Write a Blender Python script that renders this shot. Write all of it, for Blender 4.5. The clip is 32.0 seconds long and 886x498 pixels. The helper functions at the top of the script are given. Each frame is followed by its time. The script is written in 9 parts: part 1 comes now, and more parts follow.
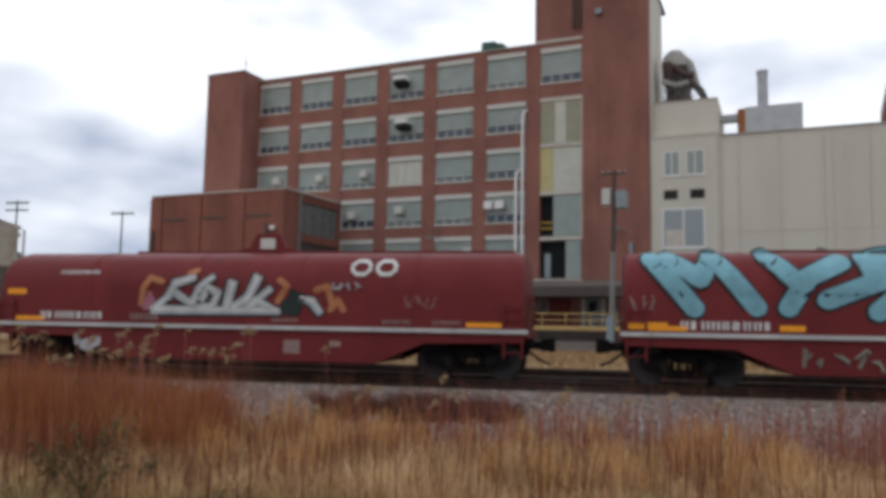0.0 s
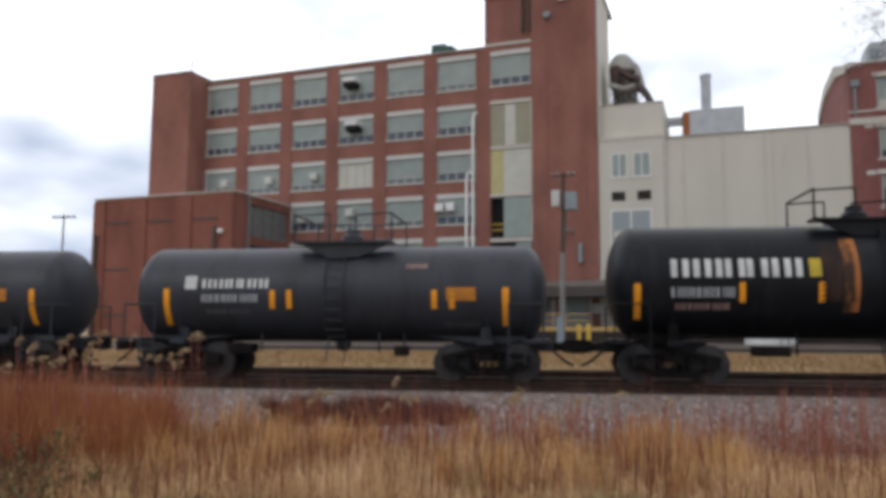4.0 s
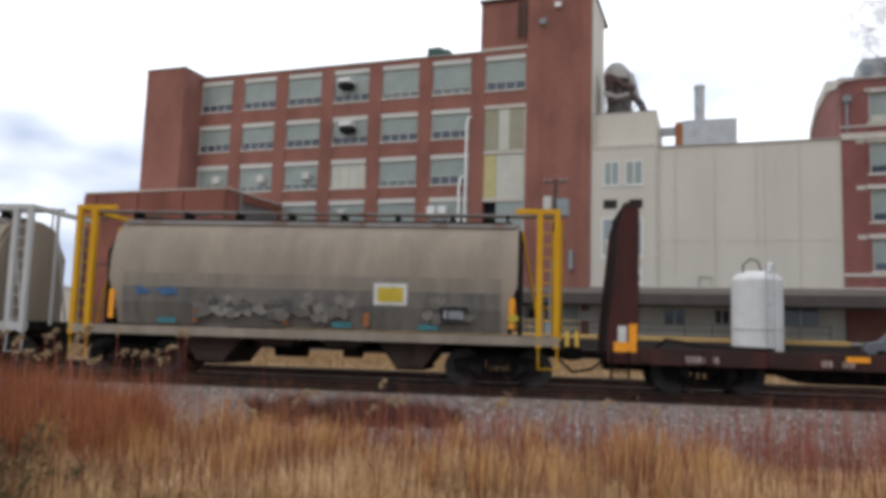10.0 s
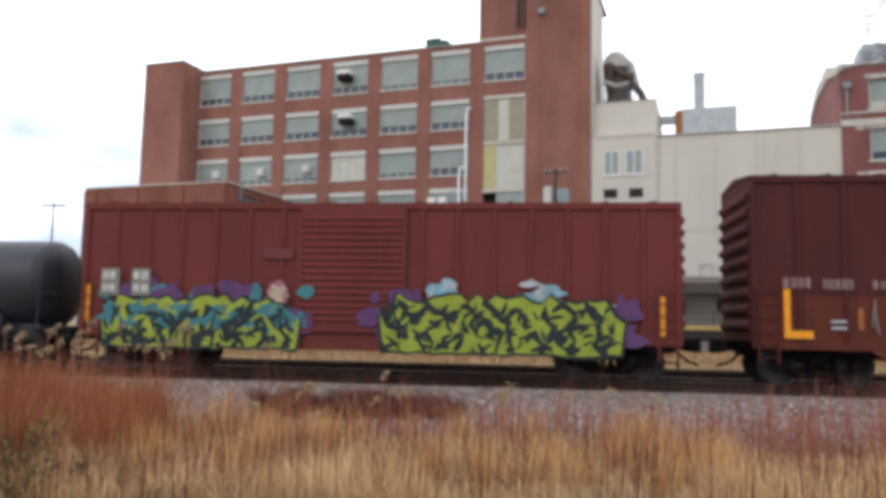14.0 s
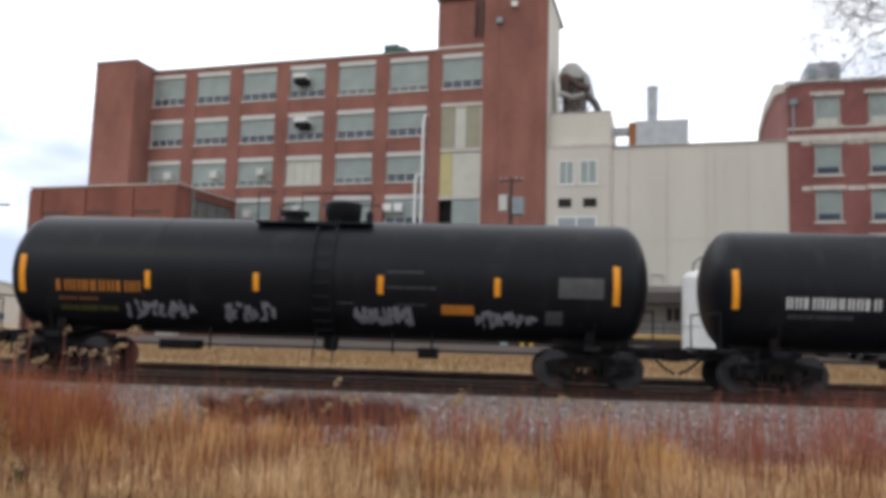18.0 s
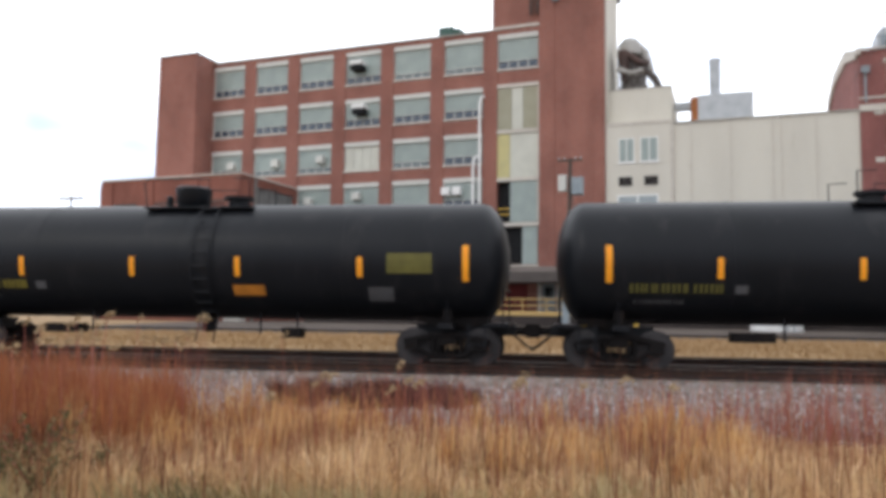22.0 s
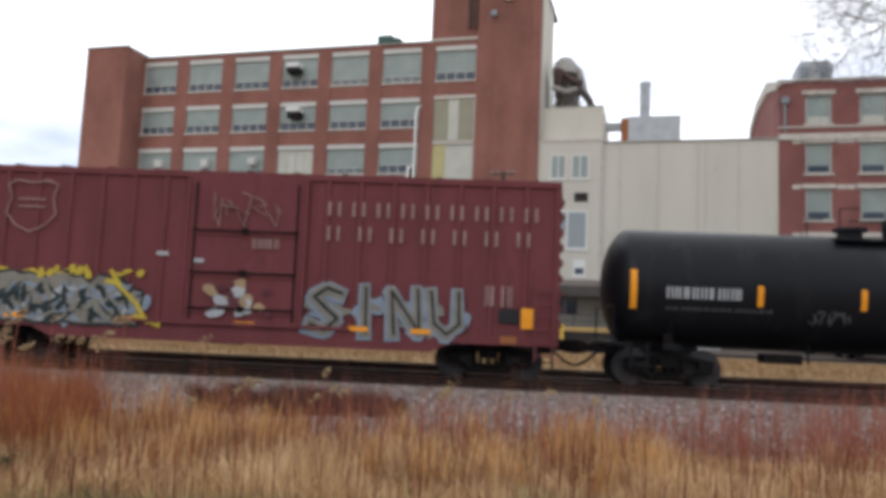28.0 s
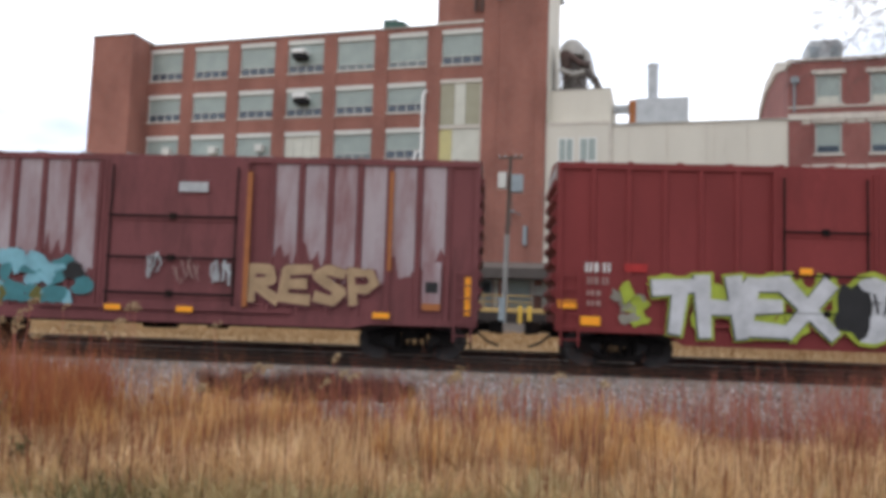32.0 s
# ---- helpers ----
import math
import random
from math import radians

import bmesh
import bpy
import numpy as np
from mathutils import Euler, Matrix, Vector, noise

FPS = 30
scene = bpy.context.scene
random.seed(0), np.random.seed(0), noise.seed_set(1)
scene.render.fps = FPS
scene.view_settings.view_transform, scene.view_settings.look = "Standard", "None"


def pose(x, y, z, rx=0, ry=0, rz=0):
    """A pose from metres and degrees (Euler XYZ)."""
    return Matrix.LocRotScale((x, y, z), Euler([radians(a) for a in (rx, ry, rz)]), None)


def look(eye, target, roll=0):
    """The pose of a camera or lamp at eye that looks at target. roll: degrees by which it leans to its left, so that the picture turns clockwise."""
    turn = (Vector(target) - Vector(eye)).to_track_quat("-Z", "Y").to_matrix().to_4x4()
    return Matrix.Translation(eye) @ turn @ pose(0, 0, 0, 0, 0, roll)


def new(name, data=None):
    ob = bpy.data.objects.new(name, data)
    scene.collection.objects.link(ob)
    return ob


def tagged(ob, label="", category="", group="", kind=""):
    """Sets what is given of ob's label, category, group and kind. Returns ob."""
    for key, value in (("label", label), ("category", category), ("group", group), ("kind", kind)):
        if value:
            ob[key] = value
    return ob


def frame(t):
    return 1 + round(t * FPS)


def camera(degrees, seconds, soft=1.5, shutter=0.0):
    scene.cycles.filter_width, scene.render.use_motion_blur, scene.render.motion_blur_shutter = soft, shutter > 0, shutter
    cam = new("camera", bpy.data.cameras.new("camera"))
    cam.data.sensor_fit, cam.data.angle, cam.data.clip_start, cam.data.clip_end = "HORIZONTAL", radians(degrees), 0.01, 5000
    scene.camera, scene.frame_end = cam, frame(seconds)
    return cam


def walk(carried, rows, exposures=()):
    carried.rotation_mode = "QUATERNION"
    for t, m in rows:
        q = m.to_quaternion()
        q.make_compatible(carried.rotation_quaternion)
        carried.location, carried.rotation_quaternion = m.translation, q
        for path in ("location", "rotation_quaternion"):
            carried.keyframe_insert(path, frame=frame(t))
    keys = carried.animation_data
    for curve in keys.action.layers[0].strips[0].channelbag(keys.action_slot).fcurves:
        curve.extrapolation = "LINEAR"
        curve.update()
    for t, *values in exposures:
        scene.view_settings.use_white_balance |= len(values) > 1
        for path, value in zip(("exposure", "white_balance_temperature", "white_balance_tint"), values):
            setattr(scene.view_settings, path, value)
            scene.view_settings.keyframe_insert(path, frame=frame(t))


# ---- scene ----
cam = camera(59.0, 32.0, soft=4.4, shutter=0.08)
EYE = 1.75
PATH = [
    (0.0, 11.23, 5.75, 1.01),
    (0.5, 10.96, 5.62, 1.04),
    (1.0, 10.68, 5.80, 1.04),
    (1.5, 10.23, 5.74, 1.07),
    (2.0, 10.57, 5.35, 1.09),
    (2.5, 10.80, 5.33, 0.99),
    (3.0, 9.68, 5.38, 0.39),
    (3.5, 8.38, 5.81, 0.18),
    (5.5, 5.91, 6.02, 0.60),
    (6.0, 4.48, 5.82, 0.69),
    (6.5, 3.45, 6.00, 1.00),
    (7.0, 3.51, 6.32, 1.28),
    (7.5, 3.94, 6.56, 1.50),
    (8.0, 5.11, 6.63, 1.72),
    (8.5, 5.97, 6.40, 1.85),
    (9.0, 6.65, 6.22, 2.10),
    (9.5, 6.92, 6.09, 2.17),
    (10.0, 6.98, 6.19, 1.70),
    (10.5, 7.75, 6.67, 1.71),
    (11.0, 7.83, 6.88, 1.08),
    (11.5, 6.64, 6.67, 0.92),
    (12.0, 3.14, 6.30, 0.83),
    (12.5, 3.41, 5.74, 1.32),
    (13.0, 5.49, 5.41, 1.11),
    (13.5, 6.41, 5.24, 1.06),
    (14.0, 7.02, 5.55, 1.07),
    (14.5, 13.15, 6.45, 1.97),
    (16.5, 9.56, 5.90, 0.08),
    (17.0, 4.90, 6.28, 0.69),
    (17.5, 2.77, 6.22, 1.15),
    (18.0, 3.74, 6.11, 1.59),
    (18.5, 4.28, 5.73, 1.74),
    (19.0, 4.29, 5.73, 1.75),
    (19.5, 4.74, 5.84, 1.81),
    (20.0, 5.06, 5.67, 1.91),
    (20.5, 5.74, 5.37, 1.45),
    (21.0, 6.29, 5.05, 1.17),
    (21.5, 7.10, 4.49, 0.85),
    (22.0, 8.08, 4.77, 0.70),
    (22.5, 8.40, 5.05, 0.55),
    (23.0, 8.62, 5.56, 0.54),
    (23.5, 8.50, 5.59, 0.49),
    (24.0, 8.49, 5.64, 0.54),
    (24.5, 8.59, 5.58, 0.54),
    (26.5, 7.43, 5.99, 1.10),
    (27.0, 4.53, 5.77, 1.11),
    (27.5, 2.92, 5.58, 2.16),
    (28.0, 3.04, 5.58, 2.40),
    (28.5, 3.32, 5.44, 2.28),
    (29.0, 3.74, 5.29, 2.23),
    (29.5, 3.72, 5.19, 2.32),
    (30.0, 3.71, 5.12, 2.33),
    (30.5, 3.75, 5.01, 2.35),
    (31.0, 3.66, 4.83, 2.28),
    (31.5, 3.53, 4.64, 2.20),
    (32.0, 3.59, 4.44, 1.87),
]
walk(cam, [(t, pose(0, 0, EYE, 90 + pitch, 0, yaw) @ pose(0, 0, 0, 0, 0, roll)) for t, yaw, pitch, roll in PATH], 
     [(0.0, -0.65), (3.0, -0.53), (6.0, -0.25), (9.0, -0.25), (11.0, -0.36), (12.0, -0.4), (13.0, -0.2), (14.0, 0.09), (17.0, -0.39), (18.0, -0.12), (19.0, -0.05), (22.0, 0.19), (23.0, 0.06), (24.0, -0.11), (27.0, -0.15), (29.0, -0.09), (30.0, 0.1), (31.0, 0.11), (32.0, 0.06)])

# ---- world and light ----
world = bpy.data.worlds.new("overcast_sky")
scene.world = world
world.use_nodes = True


def sky_nodes():
    nt = world.node_tree
    nt.nodes.clear()
    add, link = nt.nodes.new, nt.links.new
    out, bg = add("ShaderNodeOutputWorld"), add("ShaderNodeBackground")
    sky = add("ShaderNodeTexSky")
    sky.sky_type, sky.sun_disc = "NISHITA", False
    sky.sun_elevation, sky.sun_rotation = radians(28), radians(215)
    lift = add("ShaderNodeMix")
    lift.data_type, lift.blend_type = "RGBA", "MULTIPLY"
    lift.inputs[0].default_value = 1.0
    lift.inputs[7].default_value = (0.085, 0.085, 0.085, 1)
    link(sky.outputs[0], lift.inputs[6])
    tc, mp = add("ShaderNodeTexCoord"), add("ShaderNodeMapping")
    mp.inputs["Scale"].default_value = (1.2, 1.2, 2.6)
    mp.inputs["Location"].default_value = (-5.19, 1.19, -0.59)
    link(tc.outputs["Generated"], mp.inputs[0])
    big, fine = add("ShaderNodeTexNoise"), add("ShaderNodeTexNoise")
    big.inputs["Scale"].default_value, big.inputs["Detail"].default_value = 1.7, 5
    fine.inputs["Scale"].default_value, fine.inputs["Detail"].default_value = 3.0, 3.5
    link(mp.outputs[0], big.inputs["Vector"])
    link(mp.outputs[0], fine.inputs["Vector"])
    # white cloud with grey-blue undersides
    shade = add("ShaderNodeValToRGB")
    shade.color_ramp.elements[0].position, shade.color_ramp.elements[0].color = 0.33, (0.66, 0.76, 0.96, 1)
    shade.color_ramp.elements[1].position, shade.color_ramp.elements[1].color = 0.53, (1.43, 1.48, 1.58, 1)
    # greyer banks low over the horizon
    sep, low, dim = add("ShaderNodeSeparateXYZ"), add("ShaderNodeMapRange"), add("ShaderNodeMath")
    link(tc.outputs["Generated"], sep.inputs[0])
    link(sep.outputs[2], low.inputs["Value"])
    low.inputs["From Min"].default_value, low.inputs["From Max"].default_value = 0.17, 0.44
    low.inputs["To Min"].default_value, low.inputs["To Max"].default_value = 0.12, -0.17
    dim.operation = "SUBTRACT"
    link(fine.outputs[0], dim.inputs[0])
    link(low.outputs[0], dim.inputs[1])
    link(dim.outputs[0], shade.inputs[0])
    cover = add("ShaderNodeValToRGB")
    cover.color_ramp.elements[0].position, cover.color_ramp.elements[0].color = 0.28, (0.35, 0.35, 0.35, 1)
    cover.color_ramp.elements[1].position, cover.color_ramp.elements[1].color = 0.38, (1, 1, 1, 1)
    link(big.outputs[0], cover.inputs[0])
    mix = add("ShaderNodeMix")
    mix.data_type = "RGBA"
    link(cover.outputs[0], mix.inputs[0])
    link(lift.outputs[2], mix.inputs[6])
    link(shade.outputs[0], mix.inputs[7])
    # the cloud is thinner, and brighter, over the far side of the tracks
    thin, glow = add("ShaderNodeMapRange"), add("ShaderNodeMix")
    link(sep.outputs[1], thin.inputs["Value"])
    thin.inputs["From Min"].default_value, thin.inputs["From Max"].default_value = -1.0, 1.0
    thin.inputs["To Min"].default_value, thin.inputs["To Max"].default_value = 0.82, 1.18
    glow.data_type, glow.blend_type = "RGBA", "MULTIPLY"
    glow.inputs[0].default_value = 1.0
    link(mix.outputs[2], glow.inputs[6])
    link(thin.outputs[0], glow.inputs[7])
    link(glow.outputs[2], bg.inputs[0])
    bg.inputs[1].default_value = 1.0
    link(bg.outputs[0], out.inputs[0])


sky_nodes()
sun = new("sun", bpy.data.lights.new("sun", "SUN"))
sun.data.energy, sun.data.angle, sun.data.color = 0.35, radians(16), (1.0, 0.96, 0.9)
sun.matrix_world = look((-35, -50, 45), (0, 0, 0))

# ---- materials ----
MATS = {}


def paint(name, base, rough=0.6, second=None, scale=3.0, amount=0.5, metal=0.0, bump=0.15, fine=40.0, stretch=(1, 1, 1), rust=None, rust_at=0.62, spec=0.3, rust_soft=0.065):
    """A surface of one base colour, broken up at two scales; rust: a second coat that shows in streaks."""
    if name in MATS:
        return MATS[name]
    m = MATS[name] = bpy.data.materials.new(name)
    m.use_nodes = True
    nt = m.node_tree
    add, link = nt.nodes.new, nt.links.new
    p = nt.nodes["Principled BSDF"]
    p.inputs["Roughness"].default_value, p.inputs["Metallic"].default_value = rough, metal
    p.inputs["Specular IOR Level"].default_value = spec
    tc, mp = add("ShaderNodeTexCoord"), add("ShaderNodeMapping")
    mp.inputs["Scale"].default_value = stretch
    link(tc.outputs["Object"], mp.inputs[0])
    n1, n2 = add("ShaderNodeTexNoise"), add("ShaderNodeTexNoise")
    n1.inputs["Scale"].default_value, n1.inputs["Detail"].default_value = scale, 6
    n2.inputs["Scale"].default_value, n2.inputs["Detail"].default_value = fine, 3
    for n in (n1, n2):
        link(mp.outputs[0], n.inputs["Vector"])
    ramp = add("ShaderNodeValToRGB")
    ramp.color_ramp.elements[0].position, ramp.color_ramp.elements[1].position = 0.5 - 0.25, 0.5 + 0.25
    second = second or tuple(c * 0.72 for c in base)
    ramp.color_ramp.elements[0].color, ramp.color_ramp.elements[1].color = (*second, 1), (*base, 1)
    link(n1.outputs[0], ramp.inputs[0])
    mix = add("ShaderNodeMix")
    mix.data_type, mix.blend_type = "RGBA", "OVERLAY"
    mix.inputs[0].default_value = amount * 0.5
    link(ramp.outputs[0], mix.inputs[6])
    link(n2.outputs[0], mix.inputs[7])
    colour = mix.outputs[2]
    if rust:
        mp2 = add("ShaderNodeMapping")
        mp2.inputs["Scale"].default_value = (1.3, 1.3, 0.28)
        link(tc.outputs["Object"], mp2.inputs[0])
        n3 = add("ShaderNodeTexNoise")
        n3.inputs["Scale"].default_value, n3.inputs["Detail"].default_value, n3.inputs["Roughness"].default_value = 1.1, 8, 0.65
        link(mp2.outputs[0], n3.inputs["Vector"])
        cut = add("ShaderNodeValToRGB")
        cut.color_ramp.elements[0].position, cut.color_ramp.elements[1].position = rust_at - rust_soft, rust_at + rust_soft
        link(n3.outputs[0], cut.inputs[0])
        mr = add("ShaderNodeMix")
        mr.data_type = "RGBA"
        mr.inputs[7].default_value = (*rust, 1)
        link(cut.outputs[0], mr.inputs[0])
        link(colour, mr.inputs[6])
        colour = mr.outputs[2]
    link(colour, p.inputs["Base Color"])
    if bump:
        b = add("ShaderNodeBump")
        b.inputs["Strength"].default_value, b.inputs["Distance"].default_value = bump, 0.02
        link(n2.outputs[0], b.inputs["Height"])
        link(b.outputs[0], p.inputs["Normal"])
    return m


def brickwork(name, base, dark, mortar, band=0.0):
    """Brick courses of 0.215 x 0.075 m laid along the wall, with stains."""
    m = MATS[name] = bpy.data.materials.new(name)
    m.use_nodes = True
    nt = m.node_tree
    add, link = nt.nodes.new, nt.links.new
    p = nt.nodes["Principled BSDF"]
    p.inputs["Roughness"].default_value = 0.85
    p.inputs["Specular IOR Level"].default_value = 0.2
    tc, sep, com, plus = add("ShaderNodeTexCoord"), add("ShaderNodeSeparateXYZ"), add("ShaderNodeCombineXYZ"), add("ShaderNodeMath")
    link(tc.outputs["Object"], sep.inputs[0])
    link(sep.outputs[0], plus.inputs[0])
    link(sep.outputs[1], plus.inputs[1])
    link(plus.outputs[0], com.inputs[0])
    link(sep.outputs[2], com.inputs[1])
    br = add("ShaderNodeTexBrick")
    br.inputs["Scale"].default_value = 1.0
    br.inputs["Brick Width"].default_value, br.inputs["Row Height"].default_value, br.inputs["Mortar Size"].default_value = 0.215, 0.075, 0.006
    br.inputs["Color1"].default_value, br.inputs["Color2"].default_value, br.inputs["Mortar"].default_value = (*base, 1), (*dark, 1), (*mortar, 1)
    link(com.outputs[0], br.inputs["Vector"])
    n = add("ShaderNodeTexNoise")
    n.inputs["Scale"].default_value, n.inputs["Detail"].default_value = 0.35, 7
    mp = add("ShaderNodeMapping")
    mp.inputs["Scale"].default_value = (1, 1, 0.45)
    link(tc.outputs["Object"], mp.inputs[0])
    link(mp.outputs[0], n.inputs["Vector"])
    ramp = add("ShaderNodeValToRGB")
    ramp.color_ramp.elements[0].position, ramp.color_ramp.elements[0].color = 0.3, (0.74, 0.72, 0.72, 1)
    ramp.color_ramp.elements[1].position, ramp.color_ramp.elements[1].color = 0.66, (1.12, 1.1, 1.08, 1)
    link(n.outputs[0], ramp.inputs[0])
    mix = add("ShaderNodeMix")
    mix.data_type, mix.blend_type = "RGBA", "MULTIPLY"
    mix.inputs[0].default_value = 1.0
    link(br.outputs[0], mix.inputs[6])
    link(ramp.outputs[0], mix.inputs[7])
    link(mix.outputs[2], p.inputs["Base Color"])
    b = add("ShaderNodeBump")
    b.inputs["Strength"].default_value, b.inputs["Distance"].default_value = 0.3, 0.01
    b.invert = True
    link(br.outputs["Fac"], b.inputs["Height"])
    link(b.outputs[0], p.inputs["Normal"])
    return m


def glass(name, tint=(0.03, 0.04, 0.05), rough=0.08):
    m = MATS[name] = bpy.data.materials.new(name)
    m.use_nodes = True
    p = m.node_tree.nodes["Principled BSDF"]
    p.inputs["Base Color"].default_value = (*tint, 1)
    p.inputs["Roughness"].default_value, p.inputs["Specular IOR Level"].default_value = rough, 0.6
    return m


BRICK = brickwork("factory_brick", (0.318, 0.136, 0.106), (0.252, 0.104, 0.082), (0.275, 0.172, 0.148))
BRICK_B = brickwork("annex_brick", (0.275, 0.105, 0.078), (0.215, 0.080, 0.060), (0.23, 0.125, 0.10))
BRICK_C = brickwork("right_brick", (0.28, 0.108, 0.098), (0.215, 0.08, 0.073), (0.28, 0.165, 0.15))
STUCCO = paint("beige_stucco", (0.645, 0.615, 0.54), 0.85, (0.57, 0.54, 0.475), 0.35, 0.3, bump=0.1, fine=25, stretch=(1, 1, 0.25), rust=(0.54, 0.51, 0.44), rust_at=0.68)
CONCRETE = paint("concrete", (0.46, 0.44, 0.40), 0.9, (0.34, 0.32, 0.29), 1.2, 0.5, bump=0.3)
STONE = paint("limestone_trim", (0.62, 0.58, 0.52), 0.8, (0.48, 0.44, 0.39), 2.0, 0.4)
FRAME = paint("window_frame_paint", (0.62, 0.62, 0.58), 0.6, (0.50, 0.50, 0.47), 4, 0.3)
PANEL = paint("fibreglass_panel", (0.33, 0.385, 0.36), 0.35, (0.25, 0.30, 0.285), 0.8, 0.2, bump=0.05, fine=12, spec=0.5)
PANEL_PALE = paint("pale_panel", (0.60, 0.60, 0.53), 0.7, (0.50, 0.50, 0.44), 0.9, 0.3)
PANEL_OLIVE = paint("olive_panel", (0.36, 0.345, 0.26), 0.7, (0.30, 0.29, 0.21), 0.9, 0.3)
PANEL_YELLOW = paint("yellowed_panel", (0.58, 0.52, 0.24), 0.7, (0.45, 0.41, 0.22), 1.2, 0.3)
PANE = glass("window_glass", (0.06, 0.078, 0.105), 0.1)
PANE_DIM = glass("dusty_glass", (0.15, 0.18, 0.19), 0.25)
PANE_SKY = glass("pale_blue_glass", (0.31, 0.35, 0.36), 0.15)
# near-black for tyres and hoses; in openings it paints in the unlit inside
DARK = paint("near_black", (0.012, 0.012, 0.014), 0.9, bump=0)
ROOFING = paint("tar_roofing", (0.10, 0.10, 0.10), 0.9, (0.07, 0.07, 0.07), 2)
CANOPY = paint("canopy_roofing", (0.165, 0.14, 0.125), 0.85, (0.12, 0.10, 0.09), 0.8, 0.5)
FASCIA = paint("canopy_fascia", (0.10, 0.085, 0.078), 0.8, (0.075, 0.063, 0.058), 1.0, 0.5)
GALV = paint("galvanised_metal", (0.50, 0.52, 0.54), 0.45, (0.36, 0.38, 0.40), 1.5, 0.4, metal=0.1)
WHITE = paint("white_paint", (0.80, 0.80, 0.79), 0.45, (0.70, 0.70, 0.68), 1.2, 0.2)
WHITE_TANK = paint("white_tank_paint", (0.78, 0.77, 0.73), 0.45, (0.66, 0.64, 0.58), 0.7, 0.25, rust=(0.50, 0.44, 0.34), rust_at=0.70, bump=0.05)
GREEN = paint("green_sheet_metal", (0.055, 0.12, 0.10), 0.6)
ORANGE = paint("orange_rust_paint", (0.36, 0.13, 0.045), 0.7)
YELLOW = paint("yellow_safety_paint", (0.72, 0.46, 0.06), 0.55, (0.55, 0.35, 0.07), 4, 0.3)
YELLOW_DOCK = paint("faded_yellow_paint", (0.60, 0.39, 0.13), 0.7, (0.48, 0.33, 0.15), 3, 0.4)
REFLECT = paint("amber_reflector", (0.92, 0.37, 0.02), 0.4, (0.80, 0.30, 0.02), 6, 0.2, bump=0)
RED_DOOR = paint("red_door_paint", (0.20, 0.025, 0.025), 0.5)
WOOD = paint("weathered_pole_wood", (0.11, 0.09, 0.075), 0.9, (0.07, 0.055, 0.048), 6, 0.6, stretch=(1, 1, 0.1), bump=0.4)
GREY_BOX = paint("grey_steel_box", (0.30, 0.35, 0.38), 0.5)
RAIL = paint("rail_steel", (0.038, 0.022, 0.017), 0.7, (0.026, 0.016, 0.013), 6, 0.5, spec=0.2)
RAIL_TOP = paint("polished_rail_head", (0.30, 0.27, 0.25), 0.4, (0.22, 0.20, 0.18), 9, 0.2, metal=0.9, bump=0)
TIE = paint("creosoted_tie", (0.030, 0.022, 0.018), 0.95, (0.016, 0.012, 0.010), 5, 0.6, bump=0.5)
BALLAST = paint("ballast_gravel", (0.25, 0.212, 0.18), 0.95, (0.115, 0.095, 0.08), 5.0, 0.9, bump=0.9, fine=26)
# darker ballast: the shade under the train is put into its colour
BALLAST_DARK = paint("shaded_ballast", (0.024, 0.016, 0.014), 0.95, (0.012, 0.009, 0.008), 7.0, 0.9, bump=0.9, fine=26)
STEEL = paint("truck_steel", (0.012, 0.010, 0.010), 0.8, (0.007, 0.006, 0.006), 5, 0.6, rust=(0.030, 0.019, 0.015), rust_at=0.62, spec=0.12)
WHEEL = paint("wheel_steel", (0.024, 0.020, 0.020), 0.75, (0.014, 0.012, 0.012), 6, 0.5, spec=0.06)
TREAD = paint("worn_wheel_rim", (0.052, 0.048, 0.049), 0.6, (0.032, 0.029, 0.030), 7, 0.4, spec=0.2)
GROUND = paint("dry_ground", (0.35, 0.235, 0.125), 0.95, (0.25, 0.165, 0.085), 0.6, 0.8, bump=0.6, fine=9)

